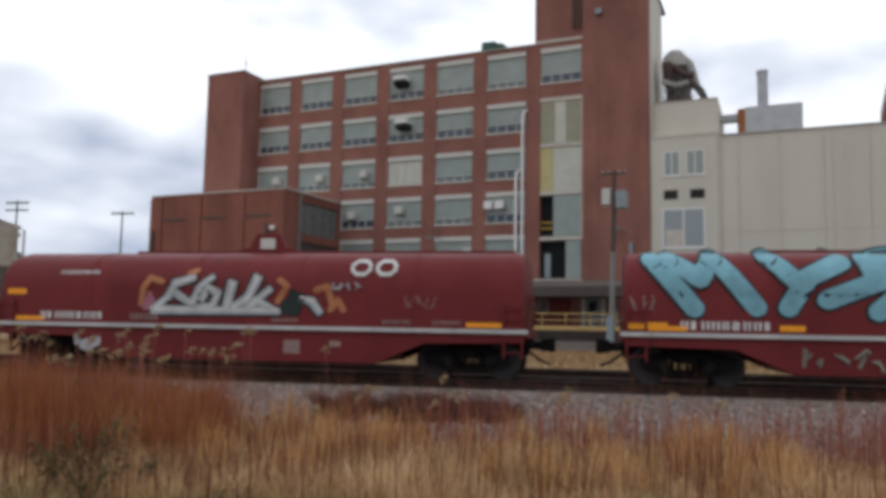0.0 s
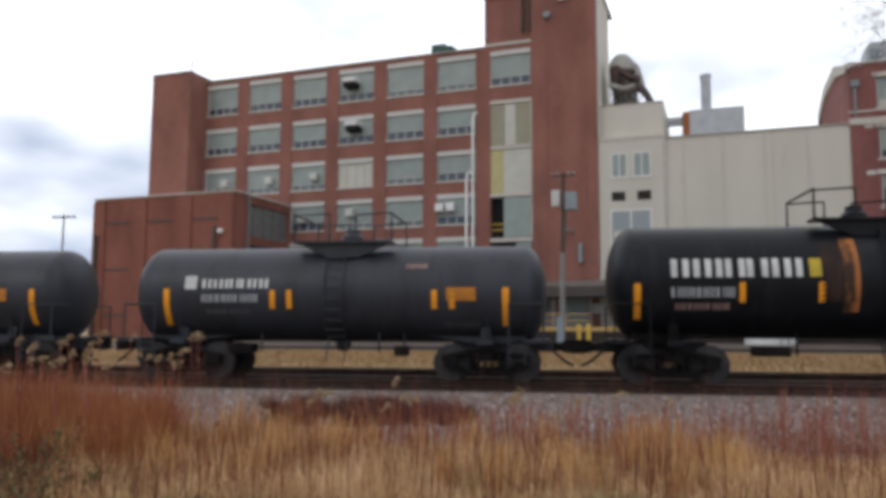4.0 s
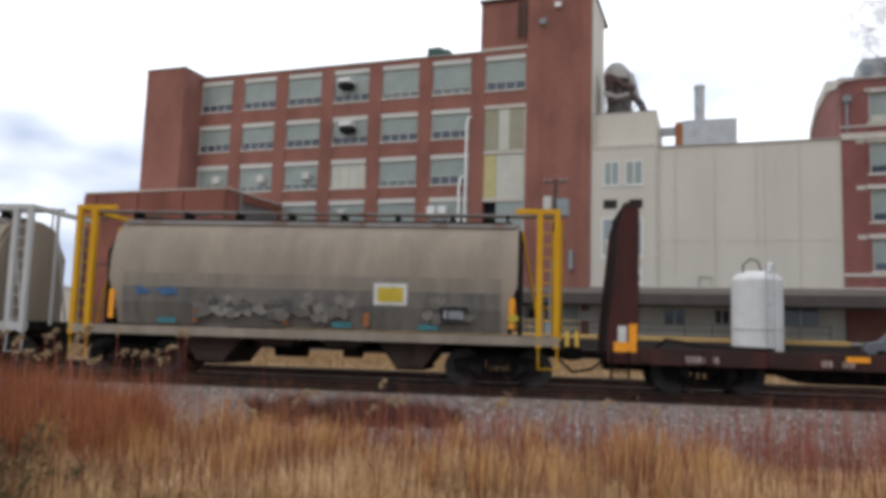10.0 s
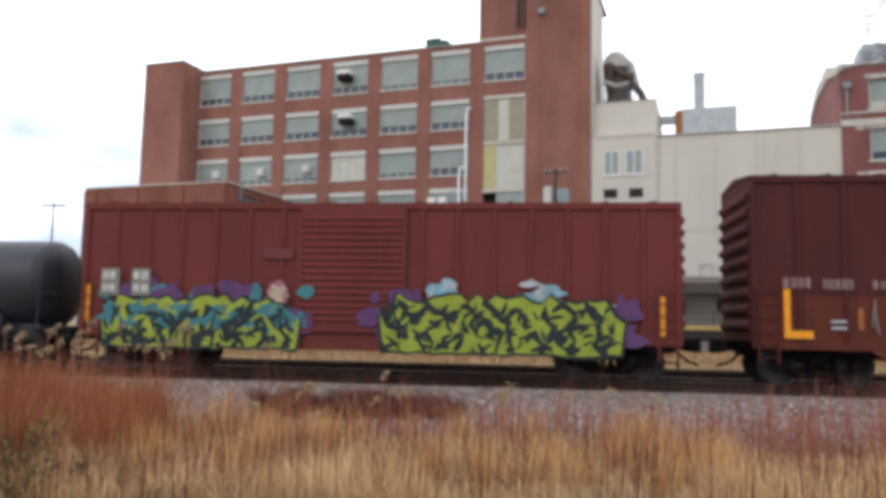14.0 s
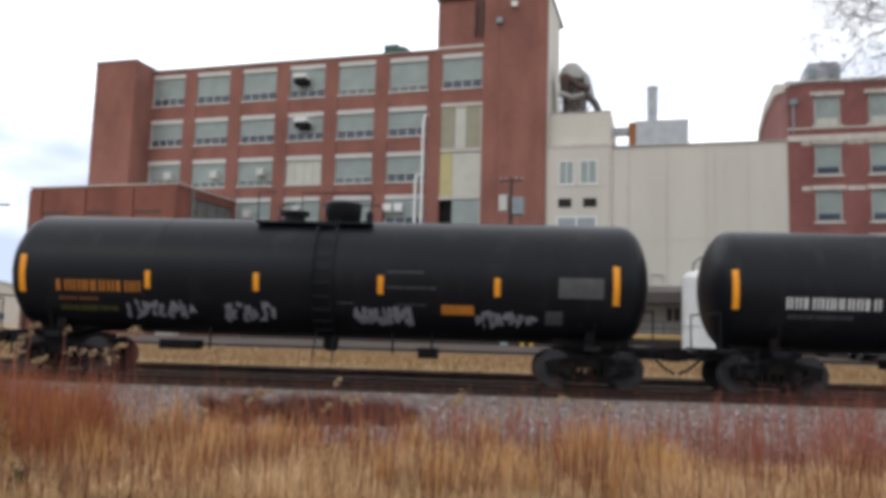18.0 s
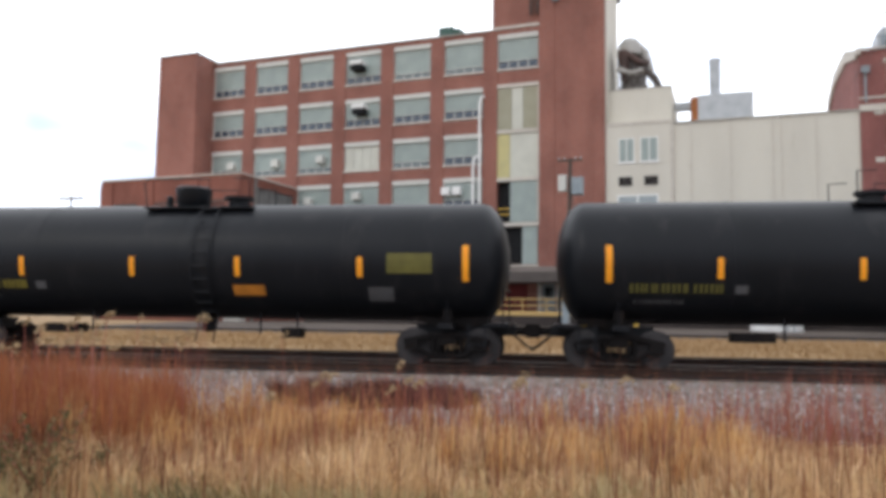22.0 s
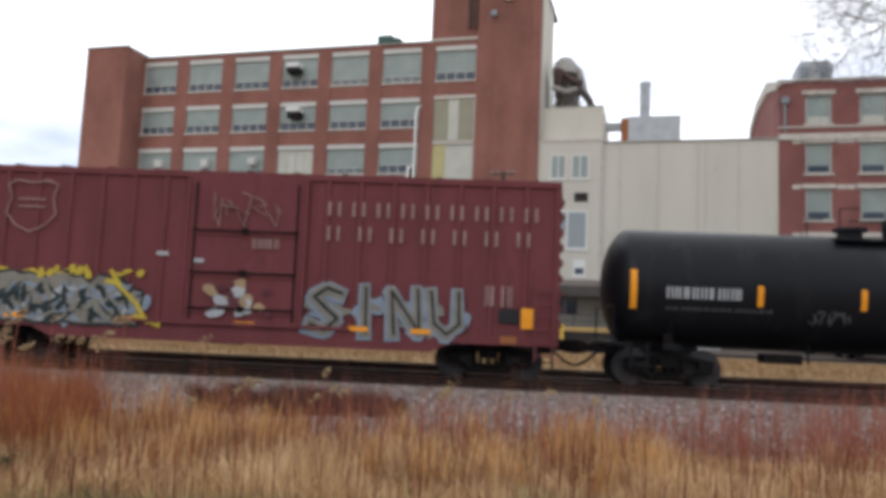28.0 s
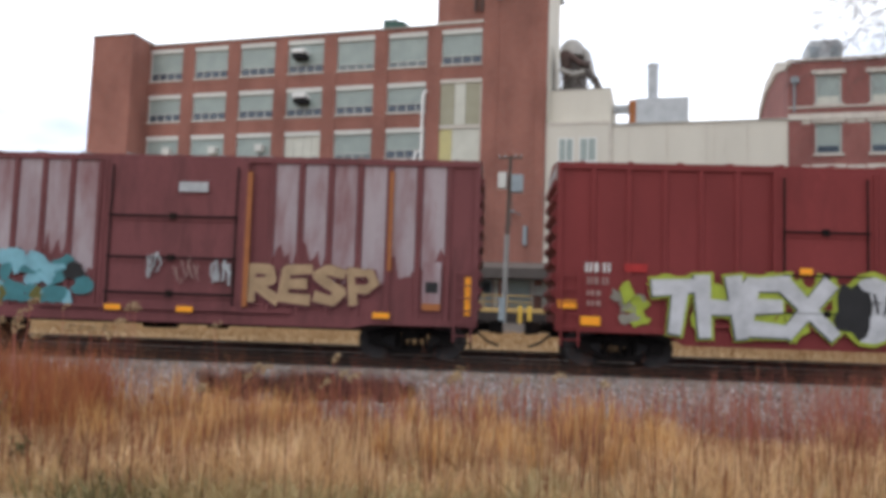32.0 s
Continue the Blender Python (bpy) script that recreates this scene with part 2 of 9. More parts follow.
# ---- mesh helpers ----
class Geo:
    """Vertices and faces of one mesh part."""

    def __init__(self):
        self.v, self.f = [], []

    def add(self, verts, faces):
        n = len(self.v)
        self.v += [tuple(p) for p in verts]
        self.f += [tuple(i + n for i in face) for face in faces]
        return self

    def box(self, x0, x1, y0, y1, z0, z1):
        x0, x1, y0, y1, z0, z1 = min(x0, x1), max(x0, x1), min(y0, y1), max(y0, y1), min(z0, z1), max(z0, z1)
        v = [(x, y, z) for x in (x0, x1) for y in (y0, y1) for z in (z0, z1)]
        return self.add(v, [(0, 1, 3, 2), (4, 6, 7, 5), (0, 4, 5, 1), (2, 3, 7, 6), (0, 2, 6, 4), (1, 5, 7, 3)])

    def prism(self, poly, a, b, axis="y"):
        """A polygon (two coordinates, anticlockwise seen from the low end or not) drawn out from a to b along an axis."""
        def at(p, w):
            return {"y": (p[0], w, p[1]), "x": (w, p[0], p[1]), "z": (p[0], p[1], w)}[axis]
        n = len(poly)
        area = sum(poly[i][0] * poly[(i + 1) % n][1] - poly[(i + 1) % n][0] * poly[i][1] for i in range(n))
        if (area > 0) == (axis == "y"):
            poly = poly[::-1]
        v = [at(p, a) for p in poly] + [at(p, b) for p in poly]
        f = [tuple(range(n))[::-1], tuple(range(n, 2 * n))] + [(i, (i + 1) % n, n + (i + 1) % n, n + i) for i in range(n)]
        return self.add(v, f)

    def tube(self, p, q, r, n=8, r2=None):
        p, q = Vector(p), Vector(q)
        w = (q - p).normalized()
        a = w.orthogonal().normalized()
        b = w.cross(a)
        r2 = r if r2 is None else r2
        ring = [(math.cos(2 * math.pi * i / n), math.sin(2 * math.pi * i / n)) for i in range(n)]
        v = [p + (a * c + b * s) * r for c, s in ring] + [q + (a * c + b * s) * r2 for c, s in ring]
        return self.add(v, [tuple(range(n))[::-1], tuple(range(n, 2 * n))] + [(i, (i + 1) % n, n + (i + 1) % n, n + i) for i in range(n)])

    def path(self, points, r, n=6):
        pts = [Vector(p) for p in points]
        rings = []
        for i, p in enumerate(pts):
            d = (pts[min(i + 1, len(pts) - 1)] - pts[max(i - 1, 0)]).normalized()
            a = d.cross(Vector((0.31, 0.67, 0.22))).normalized()
            b = d.cross(a)
            rings.append([p + (a * math.cos(2 * math.pi * k / n) + b * math.sin(2 * math.pi * k / n)) * r for k in range(n)])
        return self.rings(rings)

    def rings(self, rings, closed=True, caps=True):
        """A skin over rings of equally many points."""
        n, k = len(rings[0]), len(self.v)
        self.v += [tuple(p) for ring in rings for p in ring]
        for i in range(len(rings) - 1):
            for j in range(n if closed else n - 1):
                a, b = k + i * n + j, k + i * n + (j + 1) % n
                self.f.append((a, b, b + n, a + n))
        if caps:
            self.f += [tuple(range(k, k + n))[::-1], tuple(range(k + (len(rings) - 1) * n, k + len(rings) * n))]
        return self

    def lathe(self, profile, cy, cz, n=40):
        """A round body along x from (x, radius) pairs."""
        return self.rings([[(x, cy + r * math.sin(2 * math.pi * i / n), cz + r * math.cos(2 * math.pi * i / n)) for i in range(n)] for x, r in profile])

    def stand(self, profile, cx, cy, n=24):
        """A round body along z from (z, radius) pairs."""
        return self.rings([[(cx + r * math.cos(2 * math.pi * i / n), cy + r * math.sin(2 * math.pi * i / n), z) for i in range(n)] for z, r in profile])


def mesh_of(name, g, material, smooth=False):
    me = bpy.data.meshes.new(name)
    me.from_pydata(g.v, [], g.f)
    me.materials.append(material)
    if smooth:
        me.polygons.foreach_set("use_smooth", [True] * len(me.polygons))
        me.set_sharp_from_angle(angle=radians(38))
    me.update()
    return me


def part(name, g, material, parent=None, label="", smooth=False, bevel=0.0):
    """Links a Geo (or a ready mesh) as one mesh object under a thing or a part."""
    ob = new(name, g if isinstance(g, bpy.types.Mesh) else mesh_of(name, g, material, smooth))
    ob.parent = parent
    if label:
        ob["label"] = label
    if bevel:
        mod = ob.modifiers.new("edge", "BEVEL")
        mod.width, mod.segments, mod.limit_method, mod.angle_limit = bevel, 2, "ANGLE", radians(40)
    return ob


def thing(name, m, label, category, group="", kind=""):
    ob = new(name)
    ob.empty_display_size = 0.3
    ob.matrix_world = m
    return tagged(ob, label, category, group, kind)


def letters(text, height, bold=0.0, thick=0.004, shear=0.0):
    """The built-in font as a Geo in the x-z plane, facing -y, centred; bold: how far the outline swells."""
    cu = bpy.data.curves.new("letters", "FONT")
    cu.body, cu.size, cu.align_x, cu.align_y = text, height * 1.38, "CENTER", "CENTER"
    cu.offset, cu.extrude, cu.shear, cu.resolution_u = bold, thick / 2, shear, 3
    tmp = bpy.data.objects.new("letters", cu)
    me = bpy.data.meshes.new_from_object(tmp)
    g = Geo().add([(v.co.x, -v.co.z, v.co.y) for v in me.vertices], [tuple(p.vertices) for p in me.polygons])
    bpy.data.objects.remove(tmp)
    bpy.data.meshes.remove(me)
    bpy.data.curves.remove(cu)
    return g


def moved(g, dx, dy, dz, sx=1.0, sz=1.0):
    h = Geo()
    h.v, h.f = [(x * sx + dx, y + dy, z * sz + dz) for x, y, z in g.v], list(g.f)
    return h

# ---- ground, tracks ----
TRACK_Y, RAIL_Z = 20.85, 0.47


def ground_height(y):
    pts = [(-3000, 0), (9, 0), (13, 0.02), (17.5, 0.10), (29.5, 0.15), (31, 0.42), (48, 0.8), (56, 0.9), (3000, 0.9)]
    for (a, za), (b, zb) in zip(pts, pts[1:]):
        if y <= b:
            return za + (zb - za) * (y - a) / (b - a)
    return 0.9


def build_ground():
    ys = [-3000, -400, -60, -15, 0, 4, 9, 11, 13, 15, 17.5, 20, 24, 29.5, 31, 36, 42, 48, 56, 70, 90, 150, 400, 3000]
    xs = [-3000, -600, -150, -60, -30, -15, 0, 15, 30, 60, 150, 600, 3000]
    g = Geo()
    for y in ys:
        for x in xs:
            near = abs(x) < 100 and -10 < y < 60
            g.v.append((x, y, ground_height(y) + (0.03 * noise.noise((x * 0.3, y * 0.4, 0)) if near else 0)))
    n = len(xs)
    for j in range(len(ys) - 1):
        for i in range(n - 1):
            g.f.append((j * n + i, j * n + i + 1, (j + 1) * n + i + 1, (j + 1) * n + i))
    tagged(part("ground", g, GROUND), "dry tan ground with withered grass", "ground", kind="structure")
    # the worn asphalt yard before the loading dock
    g = Geo()
    for y in (40.5, 48, 56, 90):
        for x in (-28, -14, 0, 14, 28, 42, 56):
            g.v.append((x, y + (0.5 * noise.noise((x * 0.3, 0, 6)) if y < 41 else 0), ground_height(y) + 0.045))
    g.f = [(j * 7 + i, j * 7 + i + 1, (j + 1) * 7 + i + 1, (j + 1) * 7 + i) for j in range(3) for i in range(6)]
    tagged(part("yard", g, paint("worn_asphalt", (0.115, 0.092, 0.078), 0.9, (0.065, 0.052, 0.045), 0.5, 0.6, bump=0.3, fine=18)), "worn brown-grey asphalt yard before the factory", "pavement", kind="structure")
    # ballast beds of the near and the far track, sloping at the shoulders
    g = Geo()
    prof = [(10.9, -0.05), (12.3, 0.03), (13.6, 0.10), (15.5, 0.13), (17.6, 0.17), (18.7, 0.285), (18.9, 0.29), (19.1, 0.05), (10.9, -0.3)]
    g.prism([(y, z) for y, z in prof], -500, 500, "x")
    tagged(part("ballast_shoulder", g, BALLAST), "grey crushed stone ballast shoulder beside the track", "gravel", kind="structure")
    # the bed under the rails has the under-car shade painted in
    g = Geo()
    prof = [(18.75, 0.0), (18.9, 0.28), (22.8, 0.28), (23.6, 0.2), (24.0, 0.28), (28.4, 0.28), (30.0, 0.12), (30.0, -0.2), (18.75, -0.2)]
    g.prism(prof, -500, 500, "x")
    tagged(part("track_bed", g, BALLAST_DARK), "stone bed under the rails, coloured near-black for the shade under the train", "gravel", kind="structure")


def build_track(name, yc, rail_z, label):
    t = thing(name, pose(0, yc, 0), label, "railway track", kind="structure")
    for side in (-1, 1):
        c = side * 0.753
        g = Geo()
        z = rail_z
        g.prism([(c - 0.07, z - 0.17), (c + 0.07, z - 0.17), (c + 0.07, z - 0.155), (c + 0.012, z - 0.13), (c + 0.01, z - 0.04), (c + 0.036, z - 0.03), (c + 0.036, z - 0.004),
                 (c - 0.036, z - 0.004), (c - 0.036, z - 0.03), (c - 0.01, z - 0.04), (c - 0.012, z - 0.13), (c - 0.07, z - 0.155)], -500, 500, "x")
        rail = part("rail", g, RAIL, t)
        part("rail_head", Geo().box(-500, 500, c - 0.03, c + 0.03, z - 0.004, z), RAIL_TOP, rail, "worn shiny rail head")
    tie = mesh_of("tie", Geo().box(-0.115, 0.115, -1.3, 1.3, rail_z - 0.35, rail_z - 0.168), TIE)
    for i in range(100):
        ob = part("tie", tie, TIE, t)
        ob.location = (-27 + i * 0.54 + random.uniform(-0.03, 0.03), random.uniform(-0.04, 0.04), random.uniform(-0.012, 0))
        ob.rotation_euler = (0, 0, random.uniform(-0.02, 0.02))
    g = Geo()
    for i in range(-820, 820):
        x = i * 0.54
        if not -27.3 < x < 27.3:
            g.box(x - 0.115, x + 0.115, -1.3, 1.3, rail_z - 0.35, rail_z - 0.168)
    tagged(part("far_ties", g, TIE, t), kind="stuff")


build_ground()
build_track("railway_track", TRACK_Y, RAIL_Z, "rusty steel rails on dark wooden ties in ballast")
build_track("second_track", 26.1, 0.45, "unused parallel track with dull rails on wooden ties")

# ---- the factory: u along its front, n into its depth ----
FACTORY = pose(-7.995, 68.575, 0, 0, 0, -12.46)
WIN_U = [-27.07 + 5.03 * i for i in range(7)]
WIN_W = 3.70
ROW_TOP = [26.58, 21.97, 17.83, 13.92, 10.02, 6.11]
ROW_BOT = [23.27, 19.14, 14.96, 11.02, 7.07, 3.36]
BASE = 0.9


def window_unit(parent, u, top, bot, kind):
    """One bay window: white lintel, panel, four small panes, sill. The opening's face is at n = 0."""
    w, h = WIN_W, top - bot
    win = part("window", Geo().box(u, u + w, 0.02, 0.34, top - 0.42, top), FRAME, parent, "pale painted window head")
    part("sill", Geo().box(u - 0.05, u + w + 0.05, -0.06, 0.34, bot, bot + 0.16), STONE, win)
    for a in (u, u + w - 0.07):
        part("jamb", Geo().box(a, a + 0.07, 0.12, 0.30, bot + 0.16, top - 0.42), FRAME, win)
    pane_h = 0.72
    if kind == "panels":
        for k in range(4):
            a = u + 0.07 + k * (w - 0.14) / 4
            part("panel", Geo().box(a + 0.02, a + (w - 0.14) / 4 - 0.02, 0.17, 0.21, bot + 0.16, top - 0.42), PANEL_PALE, win)
        return win
    z1 = bot + 0.16 + (pane_h if kind != "faint" else 0.5)
    part("panel", Geo().box(u + 0.07, u + w - 0.07, 0.2, 0.25, z1 + 0.05, top - 0.42), PANEL, win, "greenish translucent panel")
    g = Geo()
    for k in range(1, 6):
        a = u + k * w / 6
        g.box(a - 0.012, a + 0.012, 0.185, 0.2, z1 + 0.05, top - 0.42)
    for k in range(1, 4):
        z = z1 + 0.05 + k * (top - 0.47 - z1) / 4
        g.box(u + 0.07, u + w - 0.07, 0.188, 0.2, z - 0.01, z + 0.01)
    part("glazing_bar", g, PANEL, win)
    part("transom", Geo().box(u + 0.07, u + w - 0.07, 0.14, 0.27, z1, z1 + 0.05), FRAME, win)
    pw = (w - 0.14) / 4
    for k in range(4):
        a = u + 0.07 + k * pw
        part("pane", Geo().box(a + 0.035, a + pw - 0.035, 0.22, 0.235, bot + 0.2, z1), PANE if kind != "faint" else PANE_DIM, win)
    for k in range(5):
        a = u + 0.07 + k * pw
        part("mullion", Geo().box(a - 0.035 if k else a, a + 0.035 if k < 4 else a, 0.17, 0.27, bot + 0.16, z1), FRAME, win)
    return win


def build_factory():
    f = thing("factory_building", FACTORY, "six-storey red brick factory with rows of panelled windows", "building")
    # the wall: piers proud of the spandrels
    left, right = -27.25, 6.95
    edges = [left] + [x for u in WIN_U for x in (u, u + WIN_W)] + [right]
    for a, b in zip(edges[::2], edges[1::2]):
        part("pier", Geo().box(a, b, -0.04 if b - a > 0.5 else 0, 0.6, BASE - 0.6, 27.0), BRICK, f)
    for u in WIN_U[:6]:
        u1 = u + WIN_W
        tops = [27.0] + ROW_BOT
        for z1, z0 in zip(tops, ROW_TOP):
            if z1 - z0 > 0.02:
                part("spandrel", Geo().box(u, u1, 0.03, 0.6, z0, z1), BRICK, f)
        part("spandrel", Geo().box(u, u1, 0.03, 0.6, BASE - 0.6, ROW_BOT[-1]), BRICK, f)
    # the last bay is open from storey to storey below its top window
    for z0, z1 in ((BASE - 0.6, 6.1), (22.05, ROW_BOT[0]), (ROW_TOP[0], 27.0)):
        part("spandrel", Geo().box(WIN_U[6], WIN_U[6] + WIN_W, 0.03, 0.6, z0, z1), BRICK, f)
    part("coping", Geo().box(left, 2.6, -0.12, 0.65, 27.0, 27.12), CONCRETE, f, "pale stone coping")
    g = Geo().box(left, left + 0.5, 0.6, 18, BASE - 0.6, 27.0).box(left, right, 17.5, 18, BASE - 0.6, 27)
    part("rear_wall", g, BRICK, f)
    part("roof", Geo().box(left + 0.5, right, 0.6, 17.5, 26.4, 26.6), ROOFING, f)
    # a black sheet close behind the wall stands for the rooms' shade
    part("interior", Geo().box(left + 0.2, right, 0.61, 0.8, BASE, 26.4), DARK, f, "near-black sheet standing for the unlit rooms behind the windows")
    for i, u in enumerate(WIN_U[:6]):
        for r in range(6):
            if r == 5 and i > 2:
                continue
            kind = "panes"
            if (i, r) == (3, 2):
                kind = "panels"
            elif (i, r) in ((4, 0), (5, 0), (1, 2), (2, 2), (4, 2), (1, 3), (3, 3), (4, 3), (4, 1)) and (i, r) != (4, 1):
                kind = "faint"
            elif r == 5:
                kind = "faint"
            window_unit(f, u, ROW_TOP[r], ROW_BOT[r], kind)
    # the bay beside the tower: one window, then boarded openings with a hoist door
    u = 3.12
    window_unit(f, u, ROW_TOP[0], ROW_BOT[0], "panes")
    for z in (22.05, 17.95, 13.7, 9.75):
        part("lintel", Geo().box(u - 0.02, u + 3.85, -0.04, 0.3, z - 0.32, z), STONE, f)
    part("jamb", Geo().box(u + 3.65, u + 3.85, -0.02, 0.3, 9.5, 22), STONE, f)
    for a, b, z0, z1, m, lab in ((0, 1.3, 18, 21.75, PANEL_OLIVE, ""), (1.33, 2.3, 18, 21.75, PANEL_PALE, ""), (2.33, 3.65, 18, 21.75, PANEL_OLIVE, ""),
                                 (0, 1.15, 13.7, 17.6, PANEL_YELLOW, "yellowed boarding"), (1.18, 3.65, 13.7, 17.6, PANEL_PALE, ""), (1.2, 3.65, 9.8, 13.35, PANEL, ""), (2.3, 3.65, 6.15, 9.4, PANEL, "")):
        part("board", Geo().box(u + a, u + b, 0.06, 0.12, z0, z1), m, f, lab)
    # black sheets paint in the shade inside the open doorways
    g = Geo()
    g.box(u, u + 1.2, 0.5, 0.55, 9.8, 13.35).box(u, u + 2.3, 0.5, 0.55, 6.15, 9.4)
    part("open_doorway", g, DARK, f, "open loading doorway, its unlit inside as a near-black sheet")
    for z in (10.5, 11.0):
        part("safety_bar", Geo().box(u + 0.05, u + 1.15, 0.1, 0.16, z - 0.05, z + 0.05), YELLOW, f)
    part("cabinet", Geo().box(u + 0.4, u + 0.9, 0.2, 0.45, 6.2, 8.3), GREY_BOX, f)
    # the tower
    g = Geo().box(2.62, 7.0, 0.0, 0.6, 27.0, 31.6).box(2.62, 3.1, 0.6, 6.9, 27.0, 31.6).box(3.1, 12.5, 6.4, 6.9, 20, 31.6)
    g.box(6.95, 12.55, -0.22, 0.6, BASE - 0.6, 31.6).box(12.0, 12.55, 0.6, 6.9, BASE, 31.6)
    part("tower_wall", g, BRICK, f)
    part("tower_eave", Geo().box(2.5, 12.8, -0.3, 8.7, 31.6, 31.8), FASCIA, f, "dark overhanging roof edge")
    part("tower_band", Geo().box(2.62, 7.0, -0.05, 0.05, 27.05, 27.3), STONE, f)
    for x in (8.0, 11.3):
        part("tower_pilaster", Geo().box(x, x + 0.3, -0.27, -0.2, 6, 31.5), BRICK, f)
    g = Geo().box(6.1, 6.2, -0.35, -0.05, 28.0, 31.2).box(6.75, 6.85, -0.35, -0.05, 28.0, 31.2)
    for k in range(11):
        g.box(6.1, 6.85, -0.33, -0.27, 28.1 + k * 0.3, 28.16 + k * 0.3)
    part("wall_ladder", g, FASCIA, f, "dark steel cage ladder")
    for a, z in ((9.4, 30.3), (8.1, 28.9)):
        part("floodlight", Geo().box(a, a + 0.55, -0.55, -0.22, z, z + 0.5), GREY_BOX if z < 29 else WHITE, f, bevel=0.04)
    part("meter_cabinet", Geo().box(10.9, 11.2, -0.55, -0.22, 7.4, 9.0), GREY_BOX, f)
    lamp = part("wall_lamp", Geo().box(9.7, 10.2, -1.0, -0.7, 10.1, 10.3), GREY_BOX, f)
    part("bracket", Geo().tube((10.1, -0.8, 10.2), (10.6, -0.2, 10.0), 0.05), GREY_BOX, lamp)
    # the stair tower
    g = Geo().box(-31.83, -27.25, -2.61, 8, BASE - 0.6, 27.35)
    part("stair_tower_wall", g, BRICK, f)
    part("stair_tower_coping", Geo().box(-31.9, -27.18, -2.7, 8.1, 27.35, 27.45), FASCIA, f)
    part("lightning_rod", Geo().tube((-27.4, -2.2, 27.4), (-27.4, -2.2, 29.0), 0.04, 6).box(-27.6, -27.2, -2.22, -2.18, 28.2, 28.28), GALV, f)
    # the low annex
    for x0, x1, y0, y1 in ((-32.4, -17.22, -8.85, -8.35), (-32.4, -31.9, -8.35, 0), (-17.7, -17.22, -8.35, -6.6)):
        part("annex_wall", Geo().box(x0, x1, y0, y1, BASE - 0.6, 13.62), BRICK_B, f)
    for x in (-32.45, -27.8, -22.9, -18.6):
        part("annex_pilaster", Geo().box(x, x + 1.35, -9.0, -8.85, BASE - 0.6, 13.4), BRICK_B, f)
    for z0, z1 in ((12.9, 13.62), (9.3, 10.0), (5.2, 5.9), (BASE - 0.6, 1.6)):
        part("annex_band", Geo().box(-17.66, -17.24, -6.5, -0.1, z0, z1), BRICK_B, f)
    part("annex_coping", Geo().box(-32.5, -17.1, -8.95, 0, 13.62, 13.75), STONE, f, "pale roof edge")
    part("annex_corner_post", Geo().box(-17.5, -17.1, -6.85, -6.5, BASE - 0.6, 13.6), paint("weathered_grey_steel", (0.24, 0.235, 0.225), 0.75, (0.18, 0.17, 0.16), 1.5, 0.4), f, "weathered grey corner post")
    for z0, z1, m in ((10.0, 12.9, paint("dirty_glazing", (0.20, 0.205, 0.20), 0.4, (0.12, 0.12, 0.12), 2.0, 0.5)), (5.9, 9.3, FASCIA), (1.6, 5.2, FASCIA)):
        g = Geo()
        for k in range(8):
            g.box(-17.5, -17.42 + 0.05 * (k % 2), -6.45 + k * 0.78, -5.69 + k * 0.78, z0, z1)
        part("annex_glazing", g, m, f, "dirty dark glazed panels")
    # dark strips on the brick stand for the shadows in its horizontal slots
    for z in (11.35, 7.1, 3.0):
        for a in (-31.0, -26.3, -21.4):
            g = Geo().box(a, a + 2.7, -8.9, -8.8, z - 0.09, z + 0.09)
            part("slot_window", g, FASCIA, f)
    for x, zt in ((-31.9, 10.3), (-18.9, 10.6)):
        part("downpipe", Geo().tube((x, -9.2, BASE), (x, -9.2, zt), 0.15, 12), FASCIA, f, "rusty brown vent pipe", smooth=True)
    part("annex_lamp", Geo().box(-18.4, -18.0, -9.5, -9.1, 10.0, 10.35), WHITE, f, bevel=0.05)
    part("plinth", Geo().box(-18.0, -16.2, -9.6, -8.9, BASE - 0.4, 2.6), CONCRETE, f)
    # white vent pipes on the front
    for x, zt in ((1.62, 21.0), (1.03, 15.6)):
        g = Geo().path([(x + 0.25, 0, zt + 0.1), (x + 0.1, -0.25, zt), (x, -0.35, zt - 0.6), (x, -0.35, 6.6), (x + 0.2 * (zt > 20), -0.5, 5.9)], 0.13, 10)
        part("vent_pipe", g, WHITE, f, "white plastic vent pipe", smooth=True)
    # air conditioners in the windows
    for a, z, w in ((-11.2, 24.55, 1.3), (-10.9, 20.3, 1.3)):
        g = Geo().box(a, a + w, -0.9, 0.3, z + 0.55, z + 0.95)
        ac = part("air_conditioner", g, WHITE, f, "white window air conditioner hood", bevel=0.05)
        part("intake", Geo().box(a + 0.1, a + w, -0.85, 0.2, z + 0.05, z + 0.55), DARK, ac)
    for a, z, m in ((-1.95, 12.35, WHITE), (-0.9, 12.35, WHITE), (-24.9, 15.9, FRAME), (-19.8, 15.9, FRAME), (-14.8, 16.0, FRAME), (-16.0, 12.0, FRAME), (-10.9, 12.3, FRAME), (-3.9, 8.2, FRAME)):
        part("air_conditioner", Geo().box(a, a + 0.75, -0.45, 0.3, z, z + 0.72), m, f, "boxy window air conditioner", bevel=0.04)
    part("wall_sign", Geo().box(-3.85, -3.5, -0.12, -0.04, 7.5, 8.7), WHITE, f)
    part("wall_light", Geo().path([(-6.0, 0, 9.6), (-6.3, -0.9, 9.9), (-6.9, -1.2, 9.9)], 0.05).box(-7.2, -6.8, -1.35, -1.0, 9.82, 9.95), GREY_BOX, f)
    # roof plant
    g = Geo().box(-3.3, -1.9, 2.0, 3.6, 26.5, 28.75)
    hood = part("roof_fan_housing", g, GREEN, f, "dark green sheet metal fan housing", bevel=0.05)
